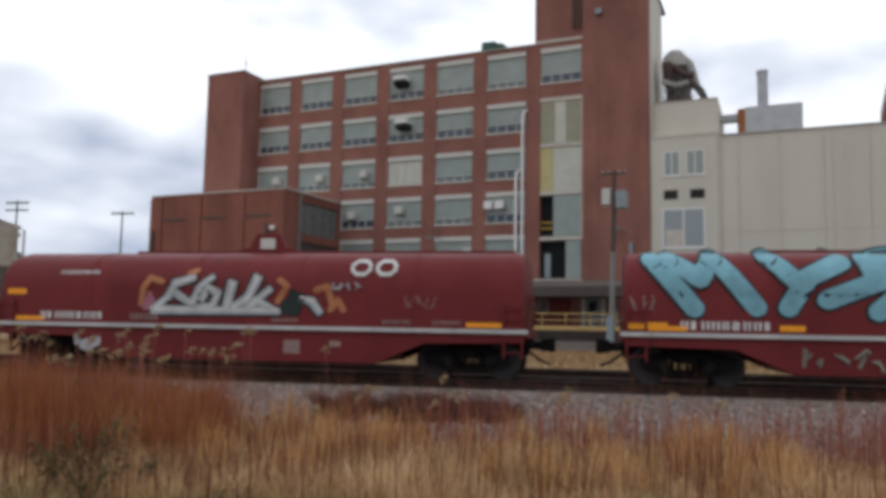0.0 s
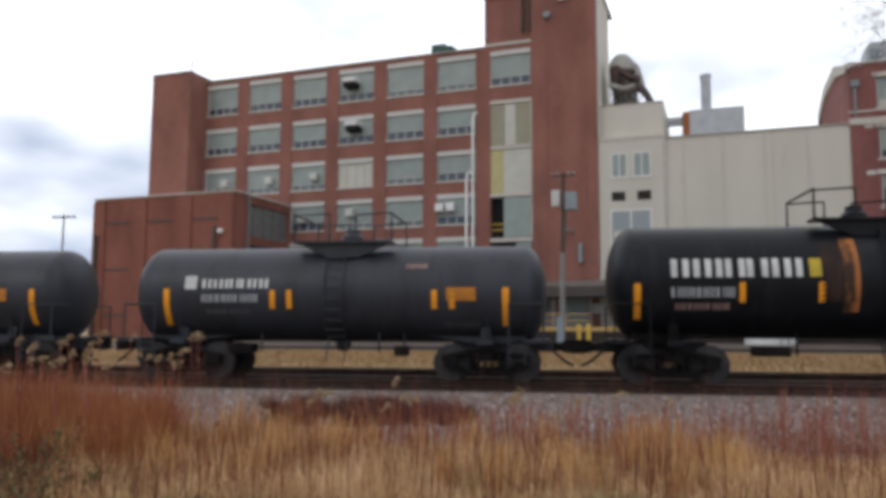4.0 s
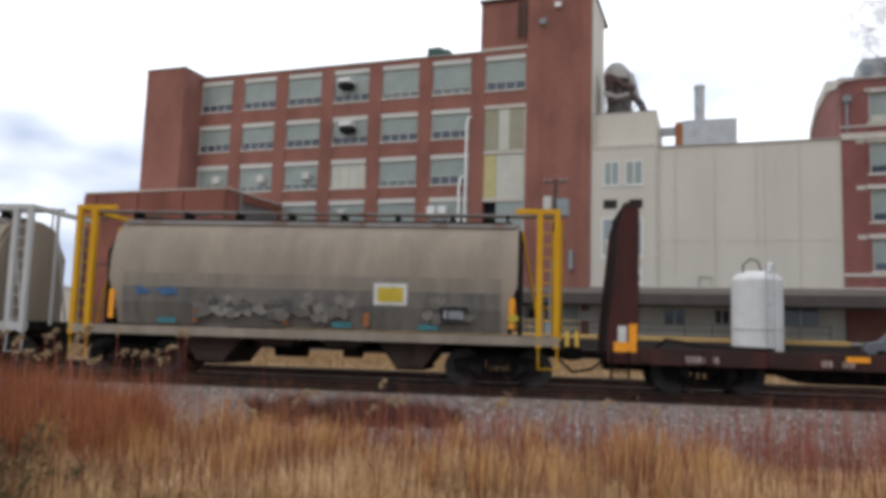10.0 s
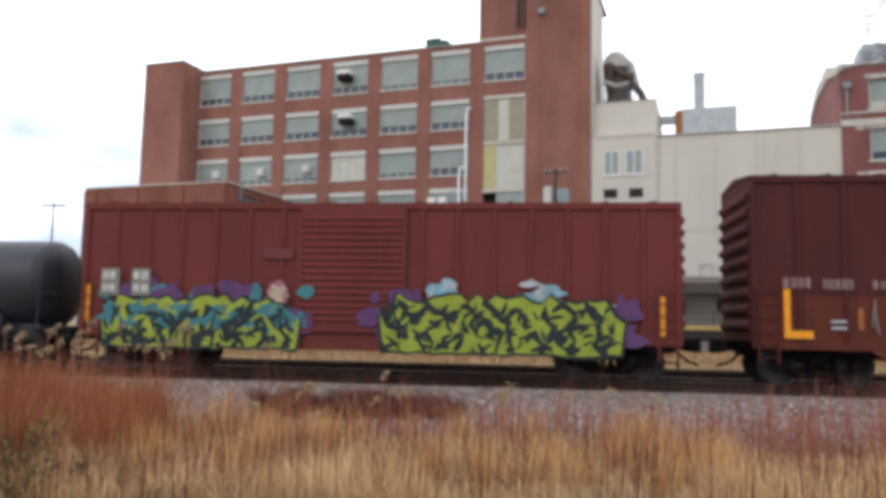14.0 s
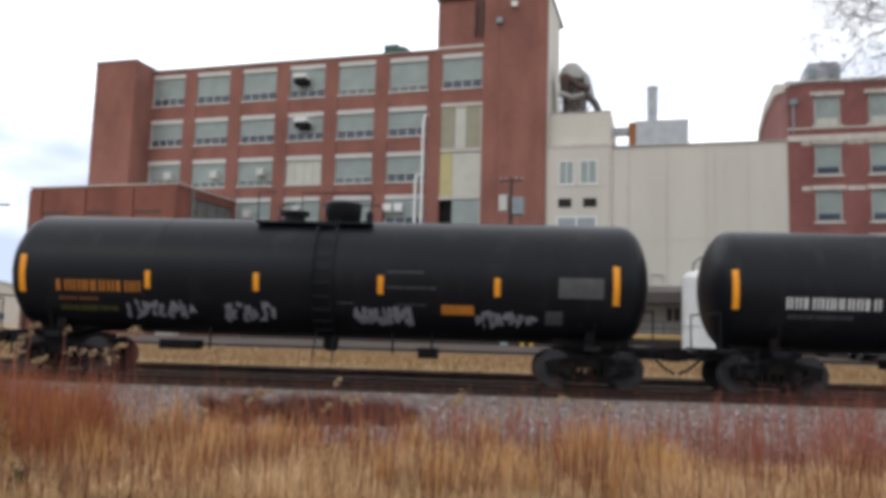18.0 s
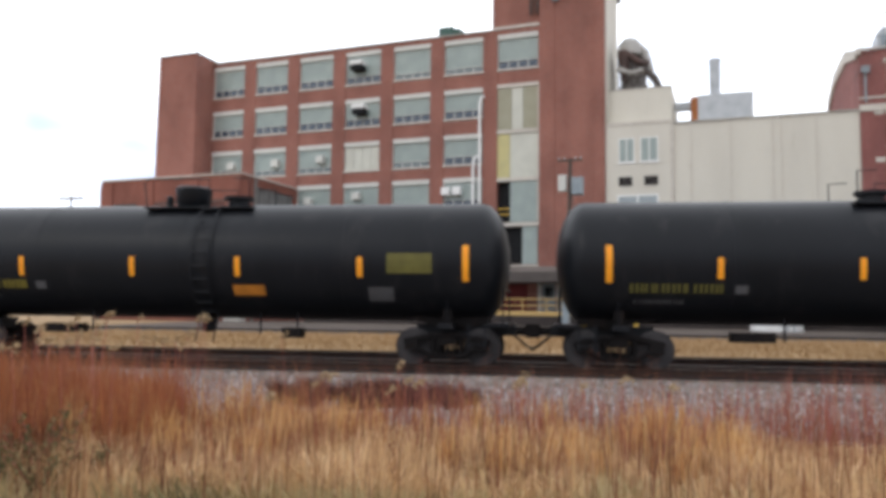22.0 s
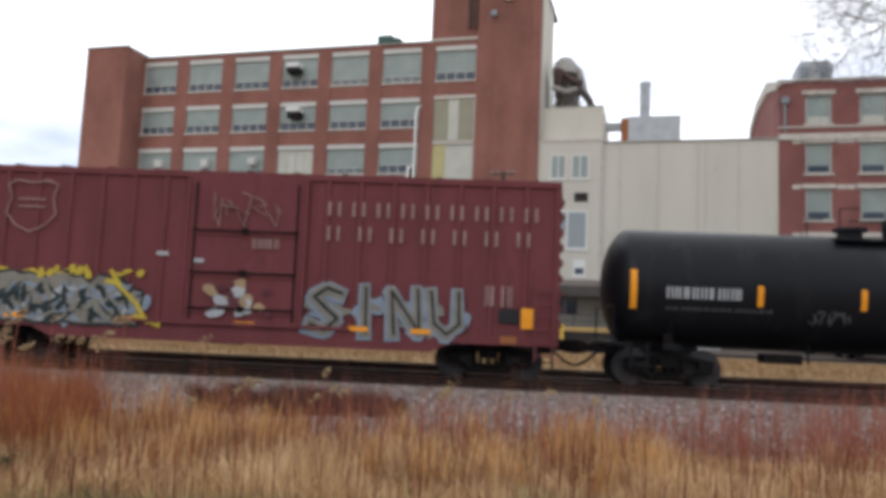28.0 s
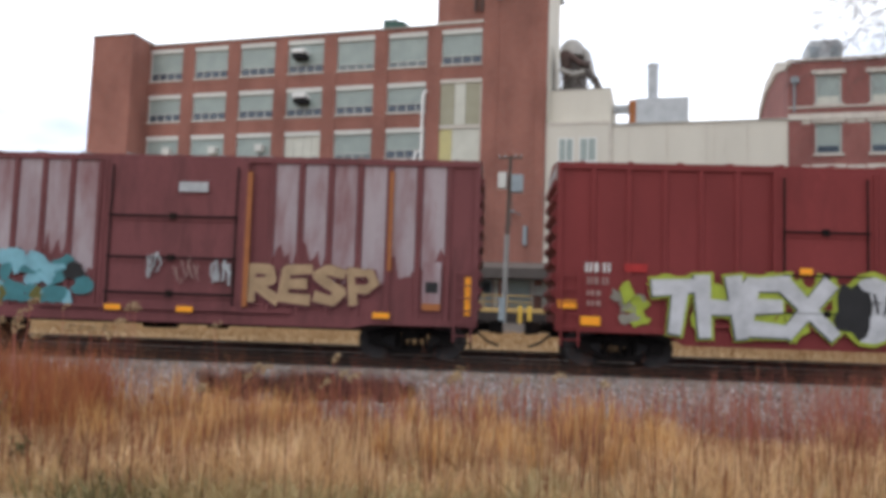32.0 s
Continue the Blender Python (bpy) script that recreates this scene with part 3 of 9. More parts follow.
    part("louvre", Geo().prism([(-1.9, 26.6), (-0.9, 26.6), (-0.9, 28.2), (-1.3, 28.5), (-1.9, 28.5)], 2.1, 3.5, "y"), GREEN, hood)
    g = Geo()
    for a in (-16, -9, -4):
        g.tube((a, 1.5, 26.5), (a, 1.5, 27.6), 0.06, 6)
    part("roof_vent", g, GALV, f)


def build_mill():
    """The beige rendered mill beside the tower."""
    f = thing("rendered_mill", FACTORY, "windowless beige rendered mill building with a flat roof", "building")
    for name, g in (("wall", Geo().box(12.56, 17.85, 0.0, 12, BASE - 0.6, 17.86)), ("wall", Geo().box(17.85, 31.6, 0.12, 12, BASE - 0.6, 17.5)),
                    ("penthouse_wall", Geo().box(12.67, 17.9, 0.9, 8, 17.86, 20.85)), ("tower_render", Geo().box(12.56, 12.66, 0.05, 6.9, 17.9, 31.59))):
        part(name, g, STUCCO, f, bevel=0.03)
    g = Geo()
    for x in (19.4, 22.4, 25.5, 26.1, 28.6):
        g.box(x, x + 0.06, 0.08, 0.12, 6.0, 17.5)
    for z in (9.7,):
        g.box(17.9, 31.5, 0.095, 0.12, z, z + 0.05)
    part("panel_joint", g, STONE, f)
    g = Geo().box(17.8, 18.05, -0.05, 0.1, 6, 17.5).box(12.56, 17.9, -0.04, 0.0, 17.6, 17.86)
    part("edge_strip", g, STONE, f)
    part("roof_edge", Geo().box(17.9, 31.6, 0.0, 0.4, 17.5, 17.6).box(12.6, 17.9, 0.85, 1.2, 20.85, 20.93), CONCRETE, f)

    def casement(x0, x1, z0, z1, name, m, bars=1, deep=0.12):
        w = part(name, Geo().box(x0, x1, -0.03, 0.0, z0, z1).box(x0 - 0.1, x1 + 0.1, -0.08, -0.03, z0 - 0.1, z0), WHITE, f, "white framed window")
        t = 0.14 if bars == 1 or x1 - x0 > 2 else 0.1
        for k in range(bars):
            a = x0 + t + k * (x1 - x0 - t) / bars
            part("pane", Geo().box(a, a + (x1 - x0 - t) / bars - t, -0.045, -0.03, z0 + t, z1 - t), m, w)
        return w

    casement(13.65, 14.95, 14.45, 16.5, "narrow_window", PANEL, 2)
    casement(15.4, 16.85, 14.45, 16.5, "narrow_window", PANEL, 2)
    big = casement(13.5, 16.85, 8.5, 11.75, "window", PANE_SKY, 2)
    part("roller_blind", Geo().box(13.8, 15.1, -0.06, -0.046, 8.65, 10.0), STONE, big)
    casement(13.85, 14.65, 6.3, 7.65, "small_window", PANE)
    w = casement(15.75, 16.75, 6.3, 7.65, "small_window", PANE)
    part("blind", Geo().box(15.85, 16.65, -0.06, -0.046, 6.95, 7.55), WHITE, w)
    for a in (13.65, 15.72):
        # a black plate on the wall stands for the vent's unlit inside
        part("louvre_opening", Geo().box(a, a + 1.1, -0.03, 0.02, 12.5, 13.25), DARK, f, "black louvred vent opening")
        g = Geo()
        for k in range(4):
            g.box(a + 0.05, a + 1.05, -0.05, -0.03, 12.55 + k * 0.17, 12.6 + k * 0.17)
        part("louvre", g, FASCIA, f)
    part("wall_pipe", Geo().path([(21.2, 0, 6.0), (21.2, 0, 6.9), (22.1, 0, 6.9), (22.1, 0, 6.0)], 0.05), CONCRETE, f)
    # dust collector, ducts, plant box and stack on the roof
    d = thing("dust_collector", FACTORY @ Matrix.Translation((-0.5, 0, 0.25)), "grey metal dust collector ducts on the roof", "ductwork")
    rusty = paint("rusty_brown_sheet", (0.11, 0.068, 0.06), 0.8, (0.06, 0.045, 0.042), 1.5, 0.5)
    dull = paint("dull_duct_metal", (0.26, 0.25, 0.245), 0.7, (0.16, 0.15, 0.15), 1.2, 0.5)
    pale = paint("pale_duct_metal", (0.44, 0.425, 0.40), 0.7, (0.32, 0.31, 0.295), 1.2, 0.4)
    part("hood", Geo().stand([(24.3, 1.12), (24.9, 1.1), (25.4, 0.92), (25.8, 0.55), (25.95, 0.1)], 14.75, 3.4), pale, d, "pale domed duct head", smooth=True)
    part("side_duct", Geo().path([(15.5, 3.2, 25.0), (16.0, 3.2, 24.5), (16.25, 3.2, 23.6), (16.5, 3.0, 22.6)], 0.34, 10), pale, d, smooth=True)
    part("cyclone", Geo().stand([(20.6, 1.0), (22.2, 1.12), (23.4, 1.15), (24.4, 1.1)], 14.9, 4.4), dull, d, smooth=True)
    part("rusty_hopper", Geo().stand([(21.9, 0.2), (23.2, 0.5), (24.4, 0.55), (24.6, 0.4)], 14.3, 2.6), rusty, d, smooth=True)
    part("rusty_duct", Geo().path([(13.9, 2.5, 24.3), (14.8, 2.4, 24.1), (15.6, 2.4, 23.4), (16.4, 2.4, 23.2)], 0.3, 10), rusty, d, smooth=True)
    part("cross_duct", Geo().path([(13.8, 2.2, 22.9), (15.0, 2.2, 22.4), (16.0, 2.2, 22.6)], 0.22, 10), pale, d, smooth=True)
    part("duct_elbow", Geo().path([(15.3, 2.6, 22.9), (16.2, 2.6, 22.6), (16.9, 2.8, 21.9), (17.3, 2.8, 20.9)], 0.32, 10), FASCIA, d, "dark curved duct", smooth=True)
    for a in (13.9, 15.0, 16.1, 17.0):
        part("frame_post", Geo().tube((a, 2.1, 20.8), (a, 2.1, 23.4 if a < 16.5 else 22.2), 0.06, 6), FASCIA, d)
    for p, q in (((13.9, 20.9), (15.0, 23.2)), ((15.0, 20.9), (16.1, 22.9)), ((16.1, 20.9), (15.0, 22.4)), ((16.1, 20.9), (17.0, 22.1)), ((13.9, 22.0), (17.0, 22.0))):
        part("frame_brace", Geo().tube((p[0], 2.1, p[1]), (q[0], 2.1, q[1]), 0.05, 6), FASCIA, d)
    p = thing("rooftop_plant", FACTORY, "pale grey metal rooftop plant box with a tall flue", "rooftop plant")
    part("housing", Geo().box(19.9, 24.2, 2.0, 5.0, 17.75, 20.2), GALV, p, bevel=0.05)
    part("rusty_end", Geo().box(19.35, 19.9, 2.05, 4.9, 18.0, 20.1), ORANGE, p, "orange rusted end panel")
    g = Geo()
    for k in range(5):
        g.box(19.3, 19.34, 2.05, 4.9, 18.1 + k * 0.4, 18.35 + k * 0.4)
    part("louvre", g, FASCIA, p)
    part("flue", Geo().stand([(20.1, 0.42), (23.2, 0.42), (23.2, 0.47), (23.45, 0.47)], 21.25, 3.2, 16), GALV, p, "tall round metal flue", smooth=True)
    part("duct", Geo().box(18.0, 19.35, 2.8, 3.6, 19.3, 19.9), GALV, p)
    part("skid", Geo().box(19.8, 24.1, 1.9, 5.0, 17.5, 17.78), FASCIA, p)


def build_right():
    f = thing("brick_office_block", FACTORY, "four-storey red brick block with pale stone bands", "building")
    g = Geo()
    cols = [33.5 + 3.85 * k for k in range(7)]
    rows = [(18.6, 20.95), (14.7, 17.1), (11.05, 13.5), (7.3, 9.75)]
    x = 31.6
    for c in cols + [61.0]:
        g.box(x, c, 0, 0.5, BASE - 0.6, 22.0)
        x = c + 1.9
    for c in cols:
        z = 22.0
        for z0, z1 in rows:
            g.box(c, c + 1.9, 0.0, 0.5, z1, z)
            z = z0
        g.box(c, c + 1.9, 0, 0.5, BASE - 0.6, z)
    g.prism([(0.5, BASE), (19.5, BASE), (19.5, 23.0), (14, 24.1), (6.4, 23.8), (0.5, 22.0)], 31.6, 32.1, "x")
    g.box(62, 62.5, 0, 19.5, BASE, 22).box(31.6, 62.5, 19, 19.5, BASE, 23)
    part("wall", g, BRICK_C, f)
    part("roof", Geo().box(32.1, 62, 0.5, 19, 21.2, 21.4), ROOFING, f)
    g = Geo().box(31.45, 62.6, -0.2, 0.1, 22.05, 22.2)
    g.prism([(-0.25, 22.2), (0.5, 22.25), (6.4, 24.1), (14, 24.4), (19.6, 23.3), (19.6, 22.3), (14, 23.4), (6.4, 23.1), (0.5, 21.6), (-0.25, 21.75)], 31.42, 31.75, "x")
    part("cornice", g, STONE, f, "pale stone cornice")
    part("belt_course", Geo().box(31.55, 62.5, -0.12, 0.0, 17.35, 17.85).box(31.55, 62.5, -0.08, 0.0, 6.9, 7.15).box(31.55, 62.5, -0.06, 0.0, 18.3, 18.45), STONE, f)
    part("downpipe", Geo().path([(32.0, -0.15, 20.4), (32.0, -0.15, 18.0)], 0.08).box(31.75, 32.3, -0.3, 0, 20.3, 20.8), GREY_BOX, f)
    for c in cols[:4]:
        for k, (z0, z1) in enumerate(rows):
            w = part("window", Geo().box(c, c + 0.1, 0.15, 0.3, z0, z1).box(c + 1.8, c + 1.9, 0.15, 0.3, z0, z1).box(c, c + 1.9, 0.15, 0.3, z1 - 0.1, z1).box(c, c + 1.9, 0.15, 0.3, z0 + 0.0, z0 + 0.1), FRAME, f)
            part("pane", Geo().box(c + 0.1, c + 1.8, 0.2, 0.24, z0 + 0.1, z1 - 0.1), PANEL, w, "greenish pane with blinds")
            part("pane", Geo().box(c + 0.2, c + 1.7, 0.17, 0.195, z0 + 0.12, z0 + 0.62), PANE if k else PANEL_PALE, w)
            part("lintel", Geo().box(c - 0.25, c + 2.15, -0.06, 0.14, z1, z1 + 0.35), STONE, w)
            part("sill", Geo().box(c - 0.15, c + 2.05, -0.1, 0.3, z0 - 0.18, z0), STONE, w)
            if k:
                for a in (c - 0.95, c + 2.25):
                    part("stone_block", Geo().box(a, a + 0.6, -0.04, 0.0, z1 - 0.05, z1 + 0.3), STONE, w)
    # black sheet behind the windows in place of unlit rooms
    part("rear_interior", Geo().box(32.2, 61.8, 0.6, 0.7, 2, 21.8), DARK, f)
    v = thing("roof_ventilator", FACTORY, "galvanised rooftop ventilator with dark louvres", "ventilator")
    part("housing", Geo().box(33.3, 36.0, 2.5, 5.0, 21.5, 24.2).prism([(33.3, 24.2), (36.0, 24.2), (35.7, 24.6), (33.7, 24.6)], 2.6, 4.9, "y"), GALV, v, bevel=0.1)
    part("base_frame", Geo().box(32.7, 36.2, 2.3, 5.2, 17.4, 21.5), GALV, v)
    for a in (33.55, 35.05):
        part("louvre", Geo().box(a, a + 0.65, 2.42, 2.5, 22.5, 24.0), GREY_BOX, v)


def build_dock():
    d = thing("loading_dock", FACTORY, "long concrete loading dock with a yellow edge", "loading dock")
    part("platform", Geo().box(-12.3, 42, -6.0, -0.02, BASE - 0.6, 2.0), CONCRETE, d)
    # the face is darker than the platform's concrete
    part("dock_face", Geo().box(-12.25, 41.9, -6.04, -6.0, BASE - 0.6, 1.8), paint("dark_dock_face", (0.055, 0.043, 0.04), 0.85, (0.03, 0.025, 0.024), 0.7, 0.5), d, "dark brown dock face")
    part("edge_strip", Geo().box(-12.3, 31.0, -6.06, -5.7, 1.74, 2.06), YELLOW_DOCK, d, "faded yellow dock edge")
    c = thing("dock_canopy", FACTORY, "brown canopy roof running along the loading dock", "canopy")
    part("roof", Geo().prism([(-4.7, 5.2), (-0.05, 5.95), (-0.05, 5.7), (-4.7, 4.9)], -11.0, 42, "x"), CANOPY, c)
    part("fascia", Geo().box(-11.0, 42, -4.82, -4.7, 4.42, 5.22).box(-11.12, -11.0, -4.82, -0.1, 4.6, 5.25), FASCIA, c)
    part("soffit", Geo().box(-11, 42, -4.7, -0.05, 4.42, 4.5), FASCIA, c)
    part("gravel_stop", Geo().box(-11.0, 42, -0.15, -0.03, 5.95, 6.08), STONE, c)
    w = thing("dock_wall", FACTORY, "ground floor wall behind the dock with doors and windows", "wall", kind="structure")
    part("brick_face", Geo().box(-12.9, 12.5, -0.3, -0.05, 2.0, 5.68), BRICK, w)
    part("block_face", Geo().box(12.6, 31.5, -0.32, -0.05, 2.0, 5.68), paint("cream_block_paint", (0.60, 0.56, 0.49), 0.85, (0.50, 0.465, 0.40), 0.6, 0.4, bump=0.12, stretch=(1, 1, 0.3)), w, "cream painted concrete block wall")
    part("brick_end", Geo().box(31.6, 42, -0.28, -0.05, 2.0, 5.68), BRICK, w)
    for a, b, z0, z1, m, nm in ((-9.3, -8.6, 2.0, 4.5, FRAME, "pilaster"), (-7.9, -7.6, 2.0, 4.5, FRAME, "pilaster"), (-4.6, -0.5, 2.9, 4.5, PANEL, "window_panel"), (-0.5, 1.3, 2.6, 4.4, BRICK, "brick_panel"),
                                (1.3, 6.0, 2.2, 4.4, RED_DOOR, "red_panel"), (2.6, 4.1, 3.2, 4.4, FRAME, "notice_board"), (6.9, 7.2, 2.0, 4.5, FRAME, "door_post"), (7.3, 8.4, 2.0, 4.4, GREY_BOX, "door"),
                                (7.5, 8.2, 3.3, 4.2, DARK, "door_window"), (8.5, 8.9, 2.0, 4.5, FRAME, "door_post"), (9.2, 11.6, 2.0, 4.4, PANEL, "roller_door"), (11.7, 11.9, 2, 4.5, FRAME, "door_post")):
        part(nm, Geo().box(a, b, -0.36, -0.3, z0, z1), m, w)
    for a, b, z0, z1, m in ((14.2, 16.2, 3.1, 4.3, PANE), (18.6, 20.1, 3.0, 4.2, PANE), (22.4, 23.4, 3.2, 4.2, FASCIA), (27.3, 29.7, 3.1, 4.4, PANE), (34.6, 35.6, 2.0, 4.2, DARK)):
        k = part("window", Geo().box(a, b, -0.38, -0.32, z0, z1), m, w)
        part("mullion", Geo().box((a + b) / 2 - 0.06, (a + b) / 2 + 0.06, -0.4, -0.38, z0, z1), FRAME, k)
    part("meter_box", Geo().box(12.0, 13.0, -0.5, -0.3, 3.2, 4.0), FRAME, w)
    r = thing("dock_railing", FACTORY, "yellow pipe railing along the dock edge", "railing")
    for k in range(23):
        x = -12 + 1.9 * k
        if 17.5 < x < 18.5:
            continue
        part("post", Geo().tube((x, -5.85, 2.0), (x, -5.85, 3.02), 0.05 if x < 12.5 else 0.03, 6), YELLOW_DOCK if x < 12.5 else FASCIA, r)
    for z in (2.5, 3.0):
        part("rail", Geo().tube((-12, -5.85, z), (12.7, -5.85, z), 0.045, 6), YELLOW_DOCK, r)
        part("rail", Geo().tube((12.7, -5.85, z), (30, -5.85, z), 0.025, 6), FASCIA, r, "thin rusty rail")
    for a in (-11.0, -1.6 - 4.2):
        s = thing("dock_sign", FACTORY @ Matrix.Translation((a, -6.2, 2.2)), "white rectangular notice board on the dock railing", "sign", "dock signs")
        part("plate", Geo().box(-0.42, 0.42, 0, 0.05, 0.3, 1.4), WHITE, s)
        part("bar", Geo().box(-0.2, 0.2, -0.01, 0.0, 0.6, 1.2) if a > -8 else Geo().box(-0.4, 0.4, -0.01, 0, 0.8, 1.0), RED_DOOR if a > -8 else STONE, s)
        part("leg", Geo().tube((0, 0.03, -1.2), (0, 0.03, 0.2), 0.04, 6), FASCIA, s)
    for a in (12.2, 12.9, 15.9):
        s = thing("bollard", FACTORY @ Matrix.Translation((a, -8.0, 0.7)), "yellow steel bollard before the dock", "bollard", "bollards")
        part("post", Geo().stand([(0, 0.16), (1.45, 0.16), (1.55, 0.1)], 0, 0, 12), YELLOW, s, smooth=True)


def build_yard():
    s = thing("storage_silo", FACTORY @ Matrix.Translation((25.05, -9.2, 0)), "upright white cylindrical storage tank with a domed top", "storage tank")
    part("shell", Geo().stand([(0.5, 1.62), (5.75, 1.62), (5.85, 1.64), (5.95, 1.62), (6.3, 1.3), (6.5, 0.7), (6.55, 0.1)], 0, 0, 40), WHITE, s, smooth=True)
    part("ladder", Geo().box(0.45, 0.55, -1.85, -1.75, 0.6, 6.9).box(0.9, 1.0, -1.85, -1.75, 0.6, 6.9).box(0.45, 1.0, -1.8, -1.76, 2.6, 2.7).box(0.45, 1.0, -1.8, -1.76, 4.2, 4.3), GALV, s)
    part("pipe", Geo().path([(-0.9, -0.6, 6.2), (-0.85, -0.6, 6.9), (-0.4, -0.5, 7.3), (0.1, -0.4, 7.1), (0.3, -0.3, 6.4)], 0.06, 8), FASCIA, s)
    part("hatch", Geo().stand([(6.4, 0.25), (6.9, 0.25), (7.0, 0.15)], 0.75, -0.9, 12), WHITE, s, smooth=True)
    part("band", Geo().stand([(2.55, 1.63), (2.56, 1.66), (2.7, 1.66), (2.71, 1.63)], 0, 0, 40), FRAME, s)
    part("plinth", Geo().box(-2.2, 2.2, -2.2, 2.2, 0.2, 0.52), CONCRETE, s)
    p = thing("utility_pole", FACTORY @ Matrix.Translation((11.4, -9.0, 0)), "weathered wooden utility pole with crossarm and boxes", "utility pole")
    part("pole", Geo().tube((-0.25, 0, 0.5), (0, 0, 13.25), 0.19, 12, 0.13), WOOD, p, smooth=True)
    part("pole_sheath", Geo().tube((-0.24, 0, 0.5), (-0.12, 0, 7.4), 0.215, 12, 0.18), paint("dull_pole_sheath", (0.27, 0.26, 0.25), 0.7), p, "grey metal lower sheath", smooth=True)
    part("crossarm", Geo().box(-0.9, 0.9, -0.2, -0.08, 13.0, 13.16), WOOD, p)
    g = Geo()
    for a in (-0.8, -0.4, 0.4, 0.8):
        g.stand([(13.16, 0.05), (13.3, 0.05), (13.34, 0.02)], a, -0.14, 8)
    part("insulator", g, GALV, p)
    part("transformer", Geo().box(0.15, 0.95, -0.4, 0.3, 10.5, 11.8), GREY_BOX, p, "blue-grey transformer box", bevel=0.06)
    part("switch_box", Geo().box(-0.85, -0.25, -0.35, 0.2, 10.8, 12.0), FRAME, p, bevel=0.04)
    part("conduit", Geo().path([(0.12, -0.2, 8.0), (0.25, -0.25, 9.2), (0.2, -0.2, 10.5)], 0.04), FASCIA, p)
    part("guard", Geo().box(-0.55, -0.1, -0.3, -0.15, 0.6, 2.8), GREY_BOX, p)
    c = thing("parked_car", FACTORY @ Matrix.Translation((33.5, -9.5, 0.9)), "slate grey parked estate car beside the dock", "car")
    body = [(-2.2, 0.35), (2.2, 0.35), (2.25, 0.95), (2.1, 1.15), (1.75, 1.78), (-0.75, 1.82), (-1.35, 1.2), (-2.2, 1.05)]
    part("body", Geo().prism(body, -0.85, 0.85, "y"), paint("slate_car_paint", (0.20, 0.215, 0.235), 0.35, (0.17, 0.185, 0.205), 1.5, 0.3), c, bevel=0.08)
    part("side_window", Geo().prism([(-1.1, 1.2), (1.85, 1.2), (1.6, 1.66), (-0.7, 1.7)], -0.87, -0.84, "y"), PANE, c)
    for a in (-1.4, 1.4):
        part("wheel", Geo().tube((a, -0.9, 0.32), (a, -0.65, 0.32), 0.32, 18), DARK, c)
        part("wheel", Geo().tube((a, 0.65, 0.32), (a, 0.9, 0.32), 0.32, 18), DARK, c)
    part("headlight", Geo().box(-2.24, -2.18, -0.75, -0.45, 0.62, 0.76), GALV, c)
    part("bumper", Geo().box(-2.27, -2.18, -0.82, 0.82, 0.3, 0.5), DARK, c, bevel=0.02)
    box_truck()


def box_truck():
    """A pale truck with a tall box, standing end-on to the dock."""
    t = thing("box_truck", FACTORY @ Matrix.Translation((34.75, -15.0, 0.8)), "pale grey box truck parked beside the dock", "truck")
    pale = paint("pale_truck_panel", (0.50, 0.50, 0.52), 0.5, (0.43, 0.43, 0.45), 0.8, 0.3, bump=0.04)
    part("cargo_box", Geo().prism([(-1.85, 0.75), (1.85, 0.75), (1.85, 3.25), (1.55, 3.55), (-1.2, 3.55), (-1.85, 3.2)], -1.1, 3.8, "y"), pale, t, bevel=0.04)
    part("end_door", Geo().box(-0.2, 1.7, -1.14, -1.1, 0.85, 3.3), paint("white_truck_door", (0.70, 0.70, 0.73), 0.45, (0.62, 0.62, 0.65), 1.0, 0.3, bump=0.03), t, "white end door")
    part("side_rail", Geo().box(-1.9, -1.84, -1.1, 3.8, 0.7, 0.86), GREY_BOX, t)
    part("chassis", Geo().box(-0.6, 0.6, -1.0, 3.7, 0.45, 0.75), DARK, t)
    part("bumper", Geo().box(-1.6, 1.6, -1.25, -1.14, 0.4, 0.62), GREY_BOX, t, bevel=0.02)
    for a in (-1.45, 1.45):
        for n in (-0.2, 2.9):
            wheel = part("wheel", Geo().tube((a - 0.14, n, 0.42), (a + 0.14, n, 0.42), 0.42, 18), DARK, t)
            part("hub", Geo().tube((a - 0.16, n, 0.42), (a + 0.16, n, 0.42), 0.16, 12), GALV, wheel)


build_factory()
build_mill()
build_right()
build_dock()
build_yard()

# ---- freight cars: x along the car, -y towards the road side, z above the rail ----
def coat(name, base, rust=None, at=0.62, rough=0.6, second=None, scale=0.9, spec=0.12, soft=0.065):
    return paint(name, base, rough, second, scale, 0.35, rust=rust, rust_at=at, bump=0.06, fine=30, stretch=(1, 1, 0.35), spec=spec, rust_soft=soft)


RUST = (0.20, 0.075, 0.035)
COIL_RED = coat("coil_car_red", (0.185, 0.030, 0.032), (0.10, 0.022, 0.022), 0.66, 0.45)
HOPPER_GREY = coat("rusty_hopper_grey", (0.52, 0.475, 0.40), (0.31, 0.165, 0.085), 0.63, 0.75, (0.43, 0.385, 0.315), soft=0.15)
TANK_BLACK = coat("black_tank_paint", (0.010, 0.011, 0.014), (0.017, 0.017, 0.019), 0.6, 0.40, (0.007, 0.008, 0.010), spec=0.17)
TANK_GREY = coat("faded_black_tank_paint", (0.038, 0.041, 0.050), (0.026, 0.027, 0.031), 0.55, 0.42, (0.032, 0.034, 0.042), spec=0.3)
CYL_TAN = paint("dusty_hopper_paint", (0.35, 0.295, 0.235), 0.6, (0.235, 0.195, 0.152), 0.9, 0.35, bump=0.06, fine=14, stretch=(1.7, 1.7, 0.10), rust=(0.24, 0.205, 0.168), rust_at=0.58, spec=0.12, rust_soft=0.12)
